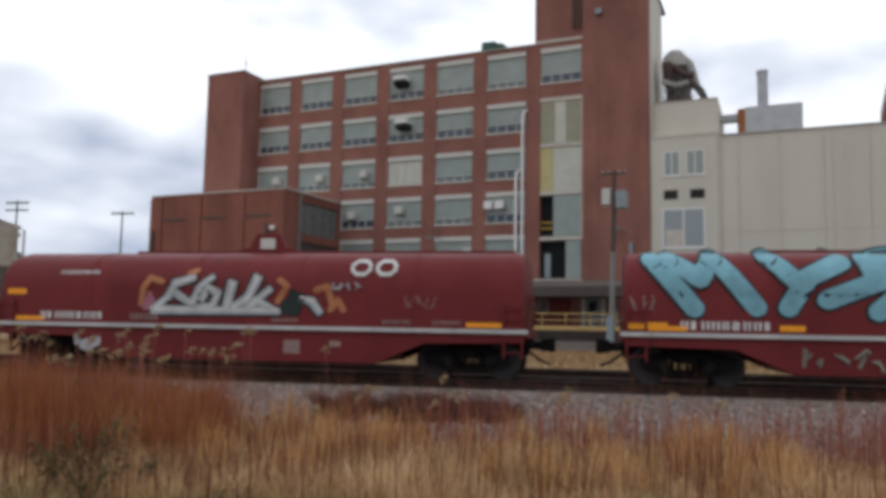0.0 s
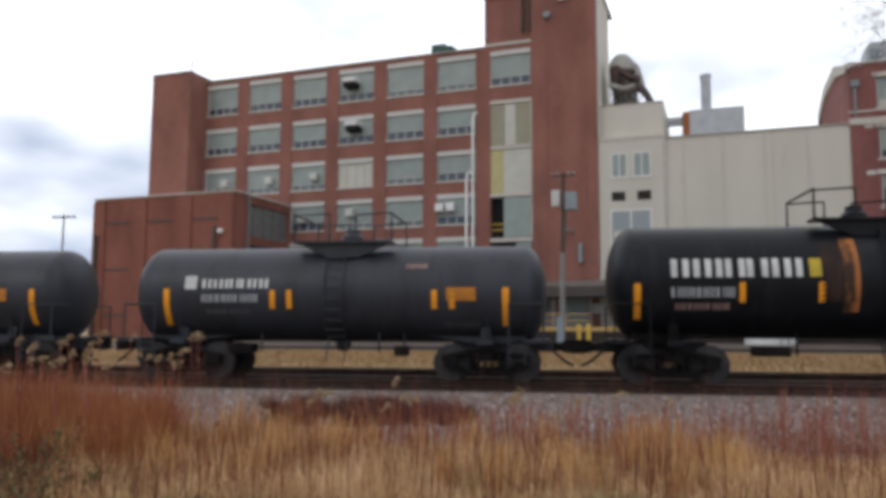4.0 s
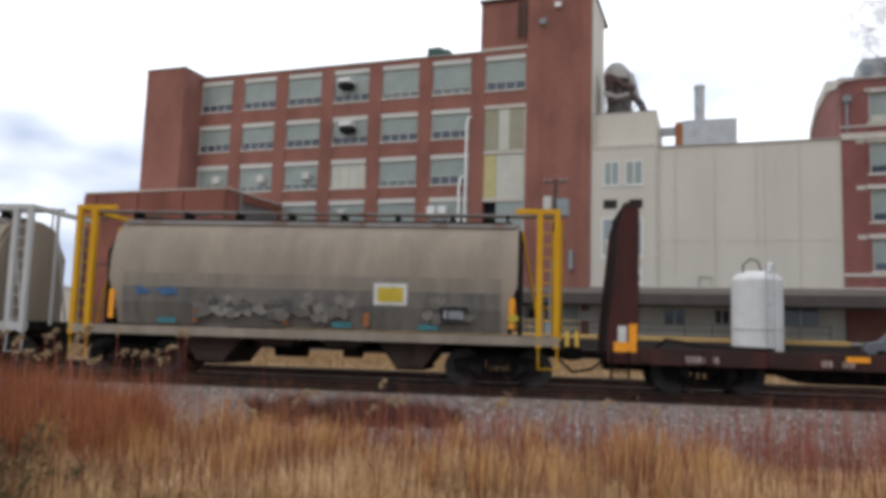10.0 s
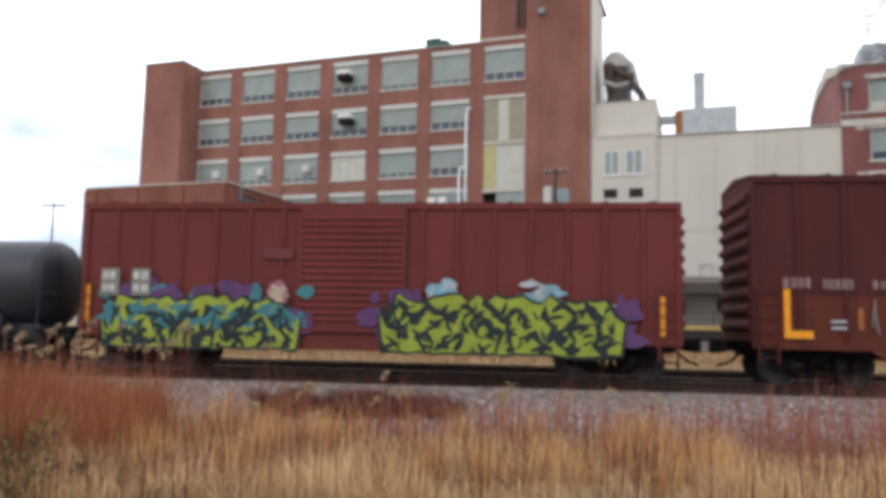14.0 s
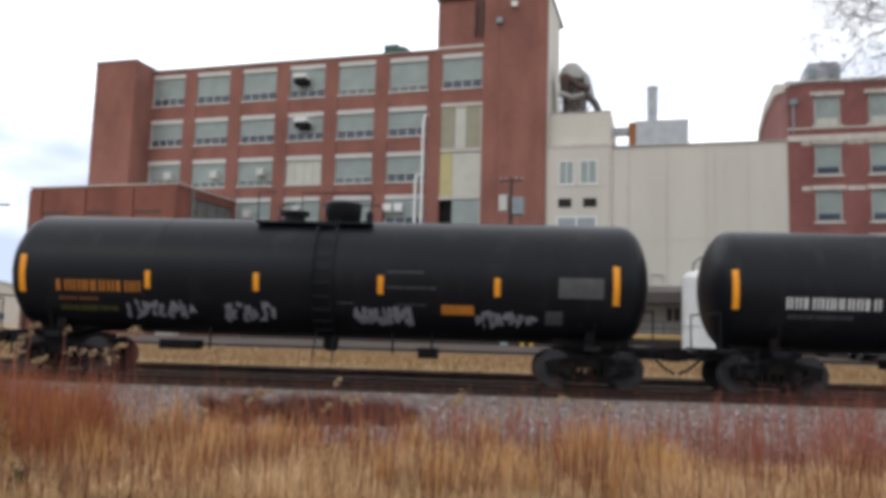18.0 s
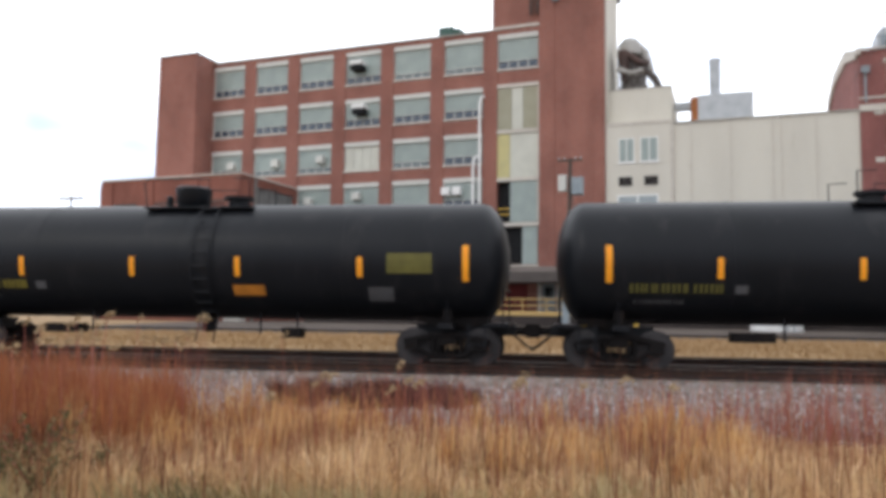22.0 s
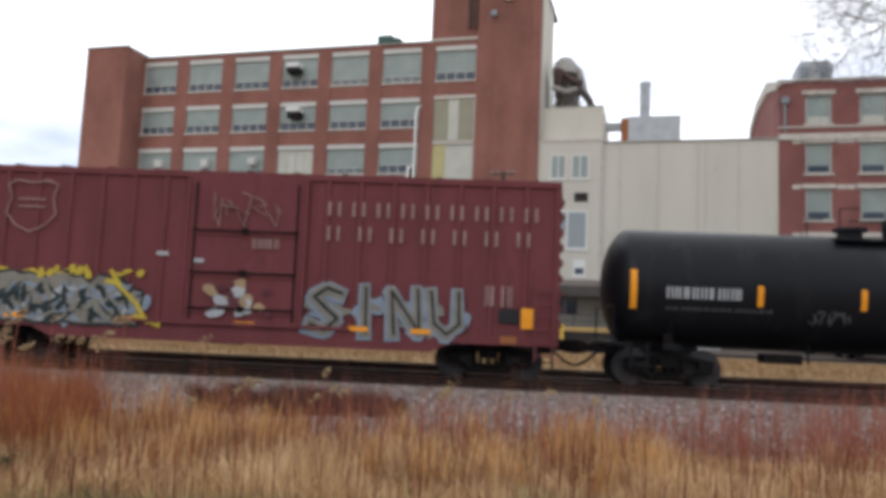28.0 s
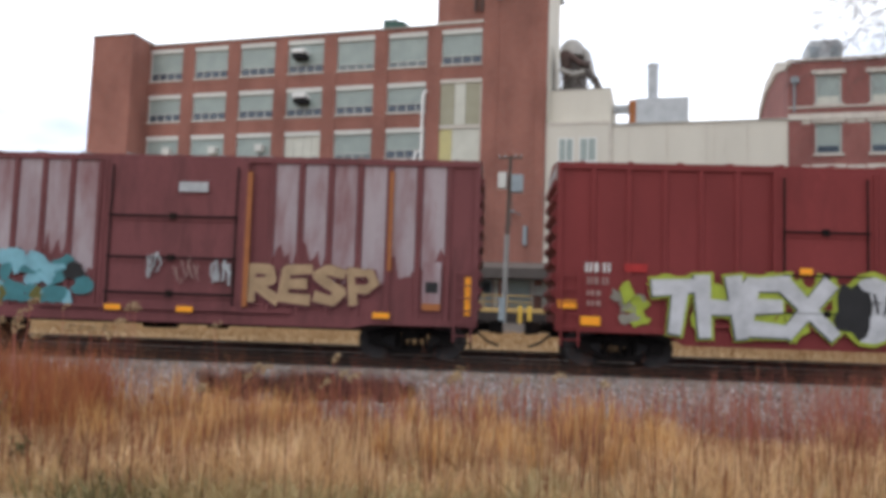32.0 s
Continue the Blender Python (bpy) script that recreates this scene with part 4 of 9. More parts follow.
CYL_MID = paint("middle_tone_paint", (0.265, 0.228, 0.19), 0.6, (0.185, 0.16, 0.132), 1.4, 0.35, bump=0.06, fine=14, stretch=(1.7, 1.7, 0.3), spec=0.12)
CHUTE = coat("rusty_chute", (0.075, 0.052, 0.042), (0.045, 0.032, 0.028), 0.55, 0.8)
CYL_DARK = coat("dark_hopper_paint", (0.19, 0.172, 0.15), (0.11, 0.105, 0.10), 0.55, 0.6)
CYL_PALE = coat("faded_grey_spray", (0.29, 0.275, 0.25), (0.17, 0.155, 0.14), 0.5, 0.7)
CYL_GRIME = coat("dark_grey_spray", (0.105, 0.10, 0.095), (0.16, 0.145, 0.12), 0.5, 0.7)
CYL_GREY = coat("grey_band_paint", (0.42, 0.42, 0.42), (0.30, 0.30, 0.29), 0.6, 0.6)
FLAT_BROWN = coat("flat_car_brown", (0.085, 0.035, 0.030), (0.045, 0.026, 0.022), 0.5, 0.75)
BULK_RED = coat("bulkhead_red", (0.145, 0.036, 0.030), (0.075, 0.027, 0.023), 0.6, 0.7)
BULK_FACE = coat("bulkhead_face_red", (0.27, 0.062, 0.036), (0.17, 0.045, 0.03), 0.55, 0.8)
BULK_BROWN = coat("bulkhead_dark_brown", (0.075, 0.027, 0.025), (0.045, 0.022, 0.021), 0.55, 0.7)
BULK_BOARD = coat("bulkhead_board_brown", (0.075, 0.034, 0.031), (0.16, 0.062, 0.045), 0.66, 0.8)
BULK_DARK = coat("bulkhead_dark", (0.045, 0.033, 0.032), RUST, 0.75, 0.7)
BOX_A = coat("dark_boxcar_brown", (0.095, 0.026, 0.023), (0.065, 0.021, 0.019), 0.52, 0.6)
BOX_A3 = coat("plum_door_paint", (0.145, 0.045, 0.044), (0.115, 0.036, 0.034), 0.6, 0.6)
BOX_A2 = coat("rusty_lower_brown", (0.14, 0.038, 0.024), (0.09, 0.028, 0.021), 0.55, 0.7)
BOX_B = coat("boxcar_brown", (0.175, 0.043, 0.038), (0.13, 0.033, 0.03), 0.58, 0.6)
BOX_C = coat("faded_maroon", (0.185, 0.055, 0.060), (0.125, 0.040, 0.043), 0.60, 0.6)
BOX_D = coat("boxcar_oxide_red", (0.205, 0.036, 0.034), (0.15, 0.029, 0.027), 0.6, 0.6)
BOX_E = coat("boxcar_deep_red", (0.215, 0.043, 0.044), (0.155, 0.033, 0.033), 0.6, 0.6)
BOX_F = coat("peeling_maroon", (0.19, 0.068, 0.072), (0.125, 0.048, 0.050), 0.55, 0.65)
SILVER = coat("bare_silver_patch", (0.40, 0.35, 0.37), (0.20, 0.085, 0.088), 0.56, 0.6, (0.30, 0.24, 0.26), soft=0.13)
ROOF_GREY = coat("galvanised_car_roof", (0.34, 0.32, 0.31), RUST, 0.6, 0.6)
YEL = coat("yellow_end_frame", (0.72, 0.38, 0.02), (0.40, 0.22, 0.04), 0.66, 0.55)
PALE = coat("pale_end_frame", (0.56, 0.56, 0.55), (0.36, 0.33, 0.30), 0.62, 0.6)


def ink(name, c, rough=0.6):
    return paint(name, c, rough, tuple(v * 0.62 for v in c), 2.6, 0.4, bump=0, fine=25)


I_WHITE, I_GREY, I_BLACK = ink("white_lettering", (0.72, 0.72, 0.70)), ink("grey_lettering", (0.10, 0.10, 0.105)), ink("black_spray", (0.02, 0.02, 0.022))
I_FADED, I_OLIVE, I_ORANGE = ink("faded_lettering", (0.36, 0.23, 0.21)), ink("olive_stencil", (0.14, 0.125, 0.03)), ink("orange_lettering", (0.50, 0.18, 0.025))
I_BLUE, I_SKY, I_LIME = ink("blue_spray", (0.06, 0.16, 0.32)), ink("light_blue_spray", (0.22, 0.47, 0.56)), ink("lime_spray", (0.36, 0.43, 0.05))
I_PURPLE, I_TEAL, I_CREAM = ink("purple_spray", (0.13, 0.055, 0.16)), ink("teal_spray", (0.06, 0.22, 0.25)), ink("cream_spray", (0.60, 0.46, 0.34))
I_PINK, I_TAN, I_PEACH = ink("pink_spray", (0.42, 0.16, 0.22)), ink("tan_spray", (0.42, 0.29, 0.17)), ink("peach_spray", (0.58, 0.30, 0.17))
I_YELLOW, I_RED, I_PALEGREY = ink("yellow_lettering", (0.62, 0.46, 0.05)), ink("red_spray", (0.42, 0.03, 0.03)), ink("pale_grey_spray", (0.48, 0.50, 0.52))
I_SILVER = ink("silver_spray", (0.56, 0.57, 0.60))
I_DECK = ink("chalky_deck_lettering", (0.62, 0.48, 0.45))
I_STENCIL = ink("dull_yellow_stencil", (0.27, 0.215, 0.035))
I_MIST = ink("misty_grey_spray", (0.29, 0.30, 0.34))
I_PLACARD = ink("orange_placard", (0.58, 0.22, 0.03))
I_CURL = ink("orange_peach_spray", (0.50, 0.20, 0.09))
I_MOTTLE = paint("cream_and_peach_spray", (0.62, 0.49, 0.38), 0.6, (0.54, 0.36, 0.25), 2.4, 0.3, bump=0, fine=25, rust=(0.47, 0.25, 0.14), rust_at=0.53)
I_INK = ink("dark_green_spray", (0.022, 0.034, 0.034))
I_PLUM, I_SLATE, I_STONE = ink("plum_spray", (0.125, 0.034, 0.045)), ink("slate_blue_panel", (0.26, 0.32, 0.40)), ink("stone_grey_spray", (0.27, 0.25, 0.21))

SHARED = {}


def shared(key, make):
    if key not in SHARED:
        SHARED[key] = make()
    return SHARED[key]


def spin_y(g, profile, x=0.0, z=0.0, n=28):
    return g.rings([[(x + r * math.cos(2 * math.pi * i / n), y, z + r * math.sin(2 * math.pi * i / n)) for i in range(n)] for y, r in profile])


def wheelset_meshes():
    axle = spin_y(Geo(), [(-1.02, 0.07), (-0.8, 0.085), (0.8, 0.085), (1.02, 0.07)], n=14)
    out = [mesh_of("wheelset", axle, WHEEL, True)]
    for s in (-1, 1):
        disc = spin_y(Geo(), [(s * y, r) for y, r in ((0.80, 0.09), (0.80, 0.16), (0.755, 0.20), (0.755, 0.36), (0.80, 0.385), (0.80, 0.41), (0.69, 0.41), (0.71, 0.2), (0.68, 0.09))])
        rim = spin_y(Geo(), [(s * 0.802, 0.405), (s * 0.802, 0.45), (s * 0.70, 0.457), (s * 0.695, 0.485), (s * 0.67, 0.48), (s * 0.67, 0.40)])
        hub = Geo()
        spin_y(hub, [(s * 1.07, 0.03), (s * 1.07, 0.10), (s * 0.98, 0.12), (s * 0.9, 0.12)], n=12)
        for k in range(3):
            a = 2 * math.pi * k / 3
            hub.tube((0.055 * math.cos(a), s * 1.06, 0.055 * math.sin(a)), (0.055 * math.cos(a), s * 1.09, 0.055 * math.sin(a)), 0.016, 6)
        out += [mesh_of("wheel", disc, WHEEL, True), mesh_of("wheel_rim", rim, TREAD, True), mesh_of("bearing_cap", hub, STEEL, True)]
    return out


def truck(car, x, lift=0.0):
    """A two-axle truck: side frames, bolster, springs, brake beam and two turning wheelsets."""
    def frame_mesh(s):
        g = Geo()
        y = s * 0.98
        # frame as beams round its two windows
        for p, q, r in (((-1.1, 0.58), (-0.45, 0.72), 0.085), ((-0.45, 0.74), (0.45, 0.74), 0.09), ((0.45, 0.72), (1.1, 0.58), 0.085), ((-0.95, 0.52), (-0.45, 0.24), 0.075), ((0.95, 0.52), (0.45, 0.24), 0.075), ((-0.5, 0.22), (0.5, 0.22), 0.075),
                        ((-0.36, 0.25), (-0.36, 0.72), 0.06), ((0.36, 0.25), (0.36, 0.72), 0.06)):
            g.tube((p[0], y, p[1]), (q[0], y, q[1]), r, 6)
        for a in (-0.89, 0.89):
            g.box(a - 0.17, a + 0.17, y - 0.11, y + 0.11, 0.36, 0.66)
        return mesh_of("side_frame", g, STEEL)

    for s in (-1, 1):
        ob = part("side_frame", shared(("frame", s), lambda: frame_mesh(s)), STEEL, car)
        ob.location = (x, 0, 0)
        for a in (-0.2, 0.0, 0.2):
            def spring():
                g = Geo()
                for k in range(5):
                    g.stand([(0.27 + k * 0.075, 0.065), (0.30 + k * 0.075, 0.085), (0.33 + k * 0.075, 0.065)], 0, 0, 10)
                return mesh_of("spring", g, STEEL)
            sp = part("spring", shared("spring", spring), STEEL, ob)
            sp.location = (a, s * 0.98, 0)
    b = part("bolster", shared("bolster", lambda: mesh_of("bolster", Geo().box(-0.22, 0.22, -1.05, 1.05, 0.5, 0.72).stand([(0.7, 0.22), (0.98, 0.22)], 0, 0, 14), STEEL)), STEEL, car)
    b.location = (x, 0, 0)
    for s in (-1, 1):
        bb = part("brake_beam", shared("beam", lambda: mesh_of("brake_beam", Geo().box(-0.03, 0.03, -0.8, 0.8, 0.3, 0.42), STEEL)), STEEL, car)
        bb.location = (x + s * 0.39, 0, 0)
    sets = shared("wheels", wheelset_meshes)
    for a in (-0.89, 0.89):
        w = part("wheelset", sets[0], WHEEL, car)
        w.location = (x + a, 0, 0.457)
        for k in (1, 4):
            part("wheel", sets[k], WHEEL, w)
            part("wheel_rim", sets[k + 1], TREAD, w, "worn rim")
            part("bearing_cap", sets[k + 2], STEEL, w)
        AXLES.append((w, car))


AXLES = []


def couplers(car, half, reach):
    for s in (-1, 1):
        g = Geo().box(s * (half - 0.3), s * (half + reach - 0.25), -0.11, 0.11, 0.76, 0.98)
        g.box(s * (half + reach - 0.3), s * (half + reach + 0.06), -0.22, 0.12, 0.72, 1.04)
        g.box(s * (half + reach - 0.12), s * (half + reach + 0.06), -0.26, -0.1, 0.7, 1.06)
        part("coupler", g, STEEL, car)
        hose = Geo().path([(s * half, -0.45, 0.75), (s * (half + 0.3), -0.42, 0.5), (s * (half + reach - 0.05), -0.3, 0.4)], 0.035, 6)
        part("brake_hose", hose, DARK, car)
        lever = Geo().path([(s * (half + 0.06), -1.35, 0.95), (s * (half + 0.1), -0.9, 0.9), (s * (half + 0.15), -0.25, 0.9)], 0.02, 5)
        part("uncoupling_lever", lever, STEEL, car)


def ladder(name, car, x0, x1, y, z0, z1, m, n=6, r=0.017):
    g = Geo()
    for x in (x0, x1):
        g.box(x - 0.025, x + 0.025, y - 0.02, y + 0.02, z0, z1)
    for k in range(n):
        z = z0 + (k + 0.5) * (z1 - z0) / n
        g.tube((x0, y - 0.01, z), (x1, y - 0.01, z), r, 5)
    return part(name, g, m, car)


def panel(car, name, x0, x1, z0, z1, y, m, label=""):
    return part(name, Geo().box(x0, x1, y - 0.004, y, z0, z1), m, car, label)


# widths of the plain bars that stand for illegible characters
BARS = (0.62, 0.5, 0.66, 0.34, 0.6, 0.55, 0.66)


def char_bars(car, name, x0, x1, z0, z1, y, m, n, gap=0.28, seed=1):
    """Illegible lettering as a row of plain bars."""
    g = Geo()
    w = (x1 - x0) / n
    for k in range(n):
        a, b = x0 + k * w, x0 + (k + BARS[(k * 3 + int(abs(x0) * 7)) % 7] + 0.12) * w
        g.box(a, a + 0.27 * w, y - 0.004, y, z0, z1).box(b - 0.27 * w, b, y - 0.004, y, z0, z1)
    ob = part(name, g, m, car)
    ob["kind"] = "stuff"
    return ob


def blob(cx, cz, rx, rz, y, seed, n=18, rough=0.28):
    rnd = random.Random(seed)
    pts = []
    for i in range(n):
        a = 2 * math.pi * i / n
        r = 1 + rnd.uniform(-rough, rough)
        pts.append((cx + rx * r * math.cos(a), cz + rz * r * math.sin(a)))
    return Geo().prism(pts, y - 0.003, y, "y")


def graffiti(car, text, xc, zc, height, y, fill, edge, back=None, width=None, bold=0.05, label="", shear=0.0):
    """A lettered piece: a ragged ground, swollen dark letters, lighter letters on them."""
    probe = letters(text, height, bold)
    w = max(v[0] for v in probe.v) - min(v[0] for v in probe.v)
    sx = width / w if width else 1.0
    piece = part("graffiti", moved(letters(text, height, bold + 0.045, shear=shear), xc, y - 0.006, zc, sx), edge, car, label or "spray painted graffiti lettering")
    part("fill", moved(letters(text, height, bold, shear=shear), xc, y - 0.011, zc, sx), fill, piece)["kind"] = "stuff"
    piece["kind"] = "stuff"
    if back:
        for k in range(3):
            part("ground", blob(xc + (k - 1) * (width or w) * 0.3, zc, (width or w) * 0.30, height * 0.62, y - 0.001 * k, int(xc * 10) + k, 22, 0.2), back, piece)
    return piece


def splashes(car, x0, x1, z0, z1, y, mats, n, seed, size=0.28):
    """An unreadable piece: many small ragged patches of paint."""
    rnd = random.Random(seed)
    first = None
    for m in mats:
        g = Geo()
        for k in range(n):
            rx = rnd.uniform(0.4, 1.1) * size
            cx, cz = rnd.uniform(x0 + rx, x1 - rx), rnd.uniform(z0 + 0.1, z1 - 0.1)
            g.add(*(lambda b: (b.v, b.f))(blob(cx, cz, rx, rnd.uniform(0.35, 0.8) * size, y - 0.0006 * rnd.randrange(1, 16), rnd.random(), 9, 0.4)))
        ob = part("graffiti" if first is None else "fill", g, m, first or car, "dense spray painted graffiti" if first is None else "")
        ob["kind"] = "stuff"
        first = first or ob
    return first


def wildstyle(car, x0, x1, z0, z1, y, base, dark, accents, seed, label):
    """An interlocked piece: a jagged ground with many dark flame-shaped strokes over it."""
    rnd = random.Random(seed)

    def skin(grow, k):
        n = int((x1 - x0) / 0.22)
        r2 = random.Random(seed)
        top = [(x0 - grow + i * (x1 - x0 + 2 * grow) / n, (z1 if 1 < i < n - 1 else z0 + 0.6 * (z1 - z0)) + r2.uniform(-0.16, 0.12) + grow) for i in range(n + 1)]
        low = [(x0 - grow + 0.1 + i * (x1 - x0 + 2 * grow - 0.2) / n, z0 + r2.uniform(-0.04, 0.04) - grow) for i in range(n + 1)]
        return Geo().prism(low + top[::-1], y - 0.003 - k, y - k, "y")

    piece = part("graffiti", skin(0.07, 0.0), dark, car, label)
    part("fill", skin(0.0, 0.004), base, piece)

    def flames(m, n, top_only, depth):
        g = Geo()
        for k in range(n):
            cx = x0 + 0.1 + (x1 - x0 - 0.3) * (k + rnd.random()) / n
            cz = rnd.uniform(z0 + (0.5 if top_only else 0.05) * (z1 - z0), z1 - 0.22)
            a = rnd.choice((1.1, 0.5, 2.0, -0.6, 0.2, 1.5)) + rnd.uniform(-0.3, 0.3)
            ln, w, bow = rnd.uniform(0.25, 0.65), rnd.uniform(0.035, 0.10), rnd.uniform(-0.15, 0.15)
            ca, sa = math.cos(a), math.sin(a)
            loc = [(-0.5, 0.3), (-0.15, 1.0), (0.2, 0.9), (0.5, 0.0), (0.2, -0.5), (-0.2, -0.9), (-0.42, -0.8)]
            pts = []
            for p, q in loc:
                px, pz = p * ln, q * w + bow * (0.25 - p * p) * 2
                pts.append((cx + px * ca - pz * sa, min(z1 + 0.05, max(z0 - 0.02, cz + px * sa + pz * ca))))
            q = Geo().prism(pts, y - depth - 0.002 - 0.0003 * (k % 9), y - depth, "y")
            g.add(q.v, q.f)
        part("stroke", g, m, piece)["kind"] = "stuff"

    n = int((x1 - x0) * 13)
    for m, share, top_only in accents:
        flames(m, int(n * share), top_only, 0.008)
    flames(dark, n, False, 0.011)
    flames(base, n // 5, False, 0.015)
    return piece


# letters as brush strokes in a unit square
STROKES = {"A": [[(0, 0), (0.45, 1), (0.9, 0)], [(0.2, 0.35), (0.75, 0.35)]], "C": [[(0.95, 0.85), (0.55, 1), (0.15, 0.8), (0.05, 0.4), (0.3, 0.02), (0.9, 0.08)]],
           "E": [[(0.9, 1), (0.15, 0.95), (0.1, 0.05), (0.9, 0)], [(0.15, 0.5), (0.75, 0.52)]], "T": [[(0, 0.92), (1, 1)], [(0.52, 0.95), (0.45, 0)]],
           "O": [[(0.5, 1), (0.12, 0.75), (0.08, 0.25), (0.45, 0), (0.88, 0.25), (0.9, 0.75), (0.5, 1)]], "H": [[(0.1, 1), (0.05, 0)], [(0.85, 1), (0.9, 0)], [(0.1, 0.5), (0.88, 0.48)]],
           "K": [[(0.1, 1), (0.08, 0)], [(0.9, 1), (0.15, 0.45), (0.95, 0)]], "X": [[(0, 1), (1, 0)], [(0.95, 1), (0.05, 0)]], "R": [[(0.1, 0), (0.12, 1), (0.75, 0.95), (0.8, 0.6), (0.2, 0.48), (0.95, 0)]],
           "S": [[(0.95, 0.88), (0.5, 1), (0.12, 0.78), (0.5, 0.52), (0.88, 0.28), (0.5, 0), (0.05, 0.12)]], "P": [[(0.12, 0), (0.12, 0.98), (0.75, 0.95), (0.88, 0.65), (0.6, 0.42), (0.15, 0.42)]],
           "N": [[(0.08, 0), (0.1, 0.95), (0.85, 0.05), (0.9, 1)]], "U": [[(0.08, 1), (0.1, 0.25), (0.45, 0), (0.85, 0.25), (0.9, 1)]], "I": [[(0.5, 0), (0.5, 1)]], "L": [[(0.1, 1), (0.1, 0.05), (0.95, 0)]],
           "B": [[(0.1, 0), (0.1, 1), (0.8, 0.85), (0.2, 0.52), (0.9, 0.3), (0.1, 0)]]}


def word(text, x0, x1, z0, z1, lap=0.1, seed=1):
    """A word's strokes, each letter a little off true."""
    rnd = random.Random(seed)
    step = (x1 - x0) / len(text)
    out = []
    for k, ch in enumerate(text):
        dz, tall, tilt = rnd.uniform(-0.04, 0.04), rnd.uniform(0.92, 1.06), rnd.uniform(-0.12, 0.12)
        for line in STROKES[ch]:
            out.append([(x0 + (k + p * (1 - lap)) * step + tilt * (q - 0.5), z0 + dz + q * tall * (z1 - z0)) for p, q in line])
    return out


def brush(car, lines, width, y, fill, edge=None, rim=0.06, over=None, label="", soft=False):
    """Spray-can lettering: thick round strokes, a wider dark coat under them and a thin light one over them."""
    def coat_of(w, depth, dx=0.0, dz=0.0):
        g, k = Geo(), int(width * 100) % 12
        for line in lines:
            for i, (x, z) in enumerate(line):
                x, z = x + dx, z + dz
                k = (k + 1) % 12
                yy = y - depth - 0.0003 * k
                if soft:
                    for s0 in range(8):
                        za, zb = -w / 2 + s0 * w / 8, -w / 2 + (s0 + 1) * w / 8
                        ra, rb = math.sqrt(max(0.0, w * w / 4 - za * za)) + 0.002, math.sqrt(max(0.0, w * w / 4 - zb * zb)) + 0.002
                        g.add([(x - ra, yy, z + za), (x + ra, yy, z + za), (x + rb, yy, z + zb), (x - rb, yy, z + zb)], [(0, 1, 2, 3)])
                elif 0 < i < len(line) - 1:
                    g.add([(x + w * 0.53 * math.cos(a * math.pi / 3 + i), yy, z + w * 0.53 * math.sin(a * math.pi / 3 + i)) for a in range(6)], [tuple(range(6))])
                if i + 1 < len(line):
                    p, q = line[i + 1][0] + dx, line[i + 1][1] + dz
                    n = math.hypot(p - x, q - z) or 1
                    ux, uz = -(q - z) / n * w / 2, (p - x) / n * w / 2
                    ex, ez = ((p - x) / n * w * 0.4, (q - z) / n * w * 0.4) if not soft else (0, 0)
                    a, b = (0 if i else 1), (0 if i + 2 < len(line) else 1)
                    x, z, p, q = x - ex * a, z - ez * a, p + ex * b, q + ez * b
                    kk = 0.75 if (k + i) % 2 else 1.2
                    cuts = max(1, int(n / 0.15)) if soft else 1
                    for c0 in range(cuts):
                        u, v = c0 / cuts, (c0 + 1) / cuts
                        k0, k1 = (1, 1) if soft else (1 + (kk - 1) * u, 1 + (kk - 1) * v)
                        ax, az, bx, bz = x + (p - x) * u, z + (q - z) * u, x + (p - x) * v, z + (q - z) * v
                        yy2 = yy - 0.00015
                        lanes = 5 if soft else 1
                        for lane in range(lanes):
                            e, f = 1 - 2 * lane / lanes, 1 - 2 * (lane + 1) / lanes
                            g.add([(ax + ux * k0 * e, yy2, az + uz * k0 * e), (ax + ux * k0 * f, yy2, az + uz * k0 * f), (bx + ux * k1 * f, yy2, bz + uz * k1 * f), (bx + ux * k1 * e, yy2, bz + uz * k1 * e)], [(0, 1, 2, 3)])
        return g

    first = None
    for m, w, depth, off in ((edge, width + 2 * rim, 0.0, 0.02), (fill, width, 0.005, 0.0), (over, width * 0.3, 0.010, -0.02)):
        if m is None:
            continue
        ob = part("graffiti" if first is None else "fill", coat_of(w, depth, -off, -off), m, first or car, (label or "spray painted graffiti lettering") if first is None else "")
        ob["kind"] = "stuff"
        first = first or ob
    return first


def scribble(car, x0, x1, z0, z1, y, m, seed, strokes=5, r=0.025):
    rnd = random.Random(seed)
    g = Geo()
    for k in range(strokes):
        cx = x0 + (k + 0.5) * (x1 - x0) / strokes
        pts = [(cx + rnd.uniform(-0.6, 0.6) * (x1 - x0) / strokes, y - 0.004, rnd.uniform(z0, z1)) for _ in range(5)]
        g.path(pts, r, 4)
    ob = part("graffiti_tag", g, m, car, "scrawled paint marker tag")
    ob["kind"] = "stuff"
    return ob


def frame_under(car, half, m, z0=0.78, z1=1.05):
    part("centre_sill", Geo().box(-half, half, -0.28, 0.28, z0, z1), m, car)
    part("air_reservoir", Geo().tube((-1.4, 0.55, 0.72), (-0.5, 0.55, 0.72), 0.2, 12), STEEL, car)
    part("brake_cylinder", Geo().tube((0.8, -0.5, 0.75), (1.3, -0.5, 0.75), 0.16, 12).tube((1.3, -0.5, 0.75), (2.0, -0.3, 0.75), 0.03, 6), STEEL, car)


def car_thing(name, i, label):
    lo, hi = TRAIN[i]
    c = thing(name, pose(STRETCH * (lo + hi) / 2, TRACK_Y, RAIL_Z), label, "freight car", "cars of the freight train")
    CARS.append((c, STRETCH * (lo + hi) / 2))
    return c, STRETCH * (hi - lo)


CARS = []
STRETCH = 1.0432
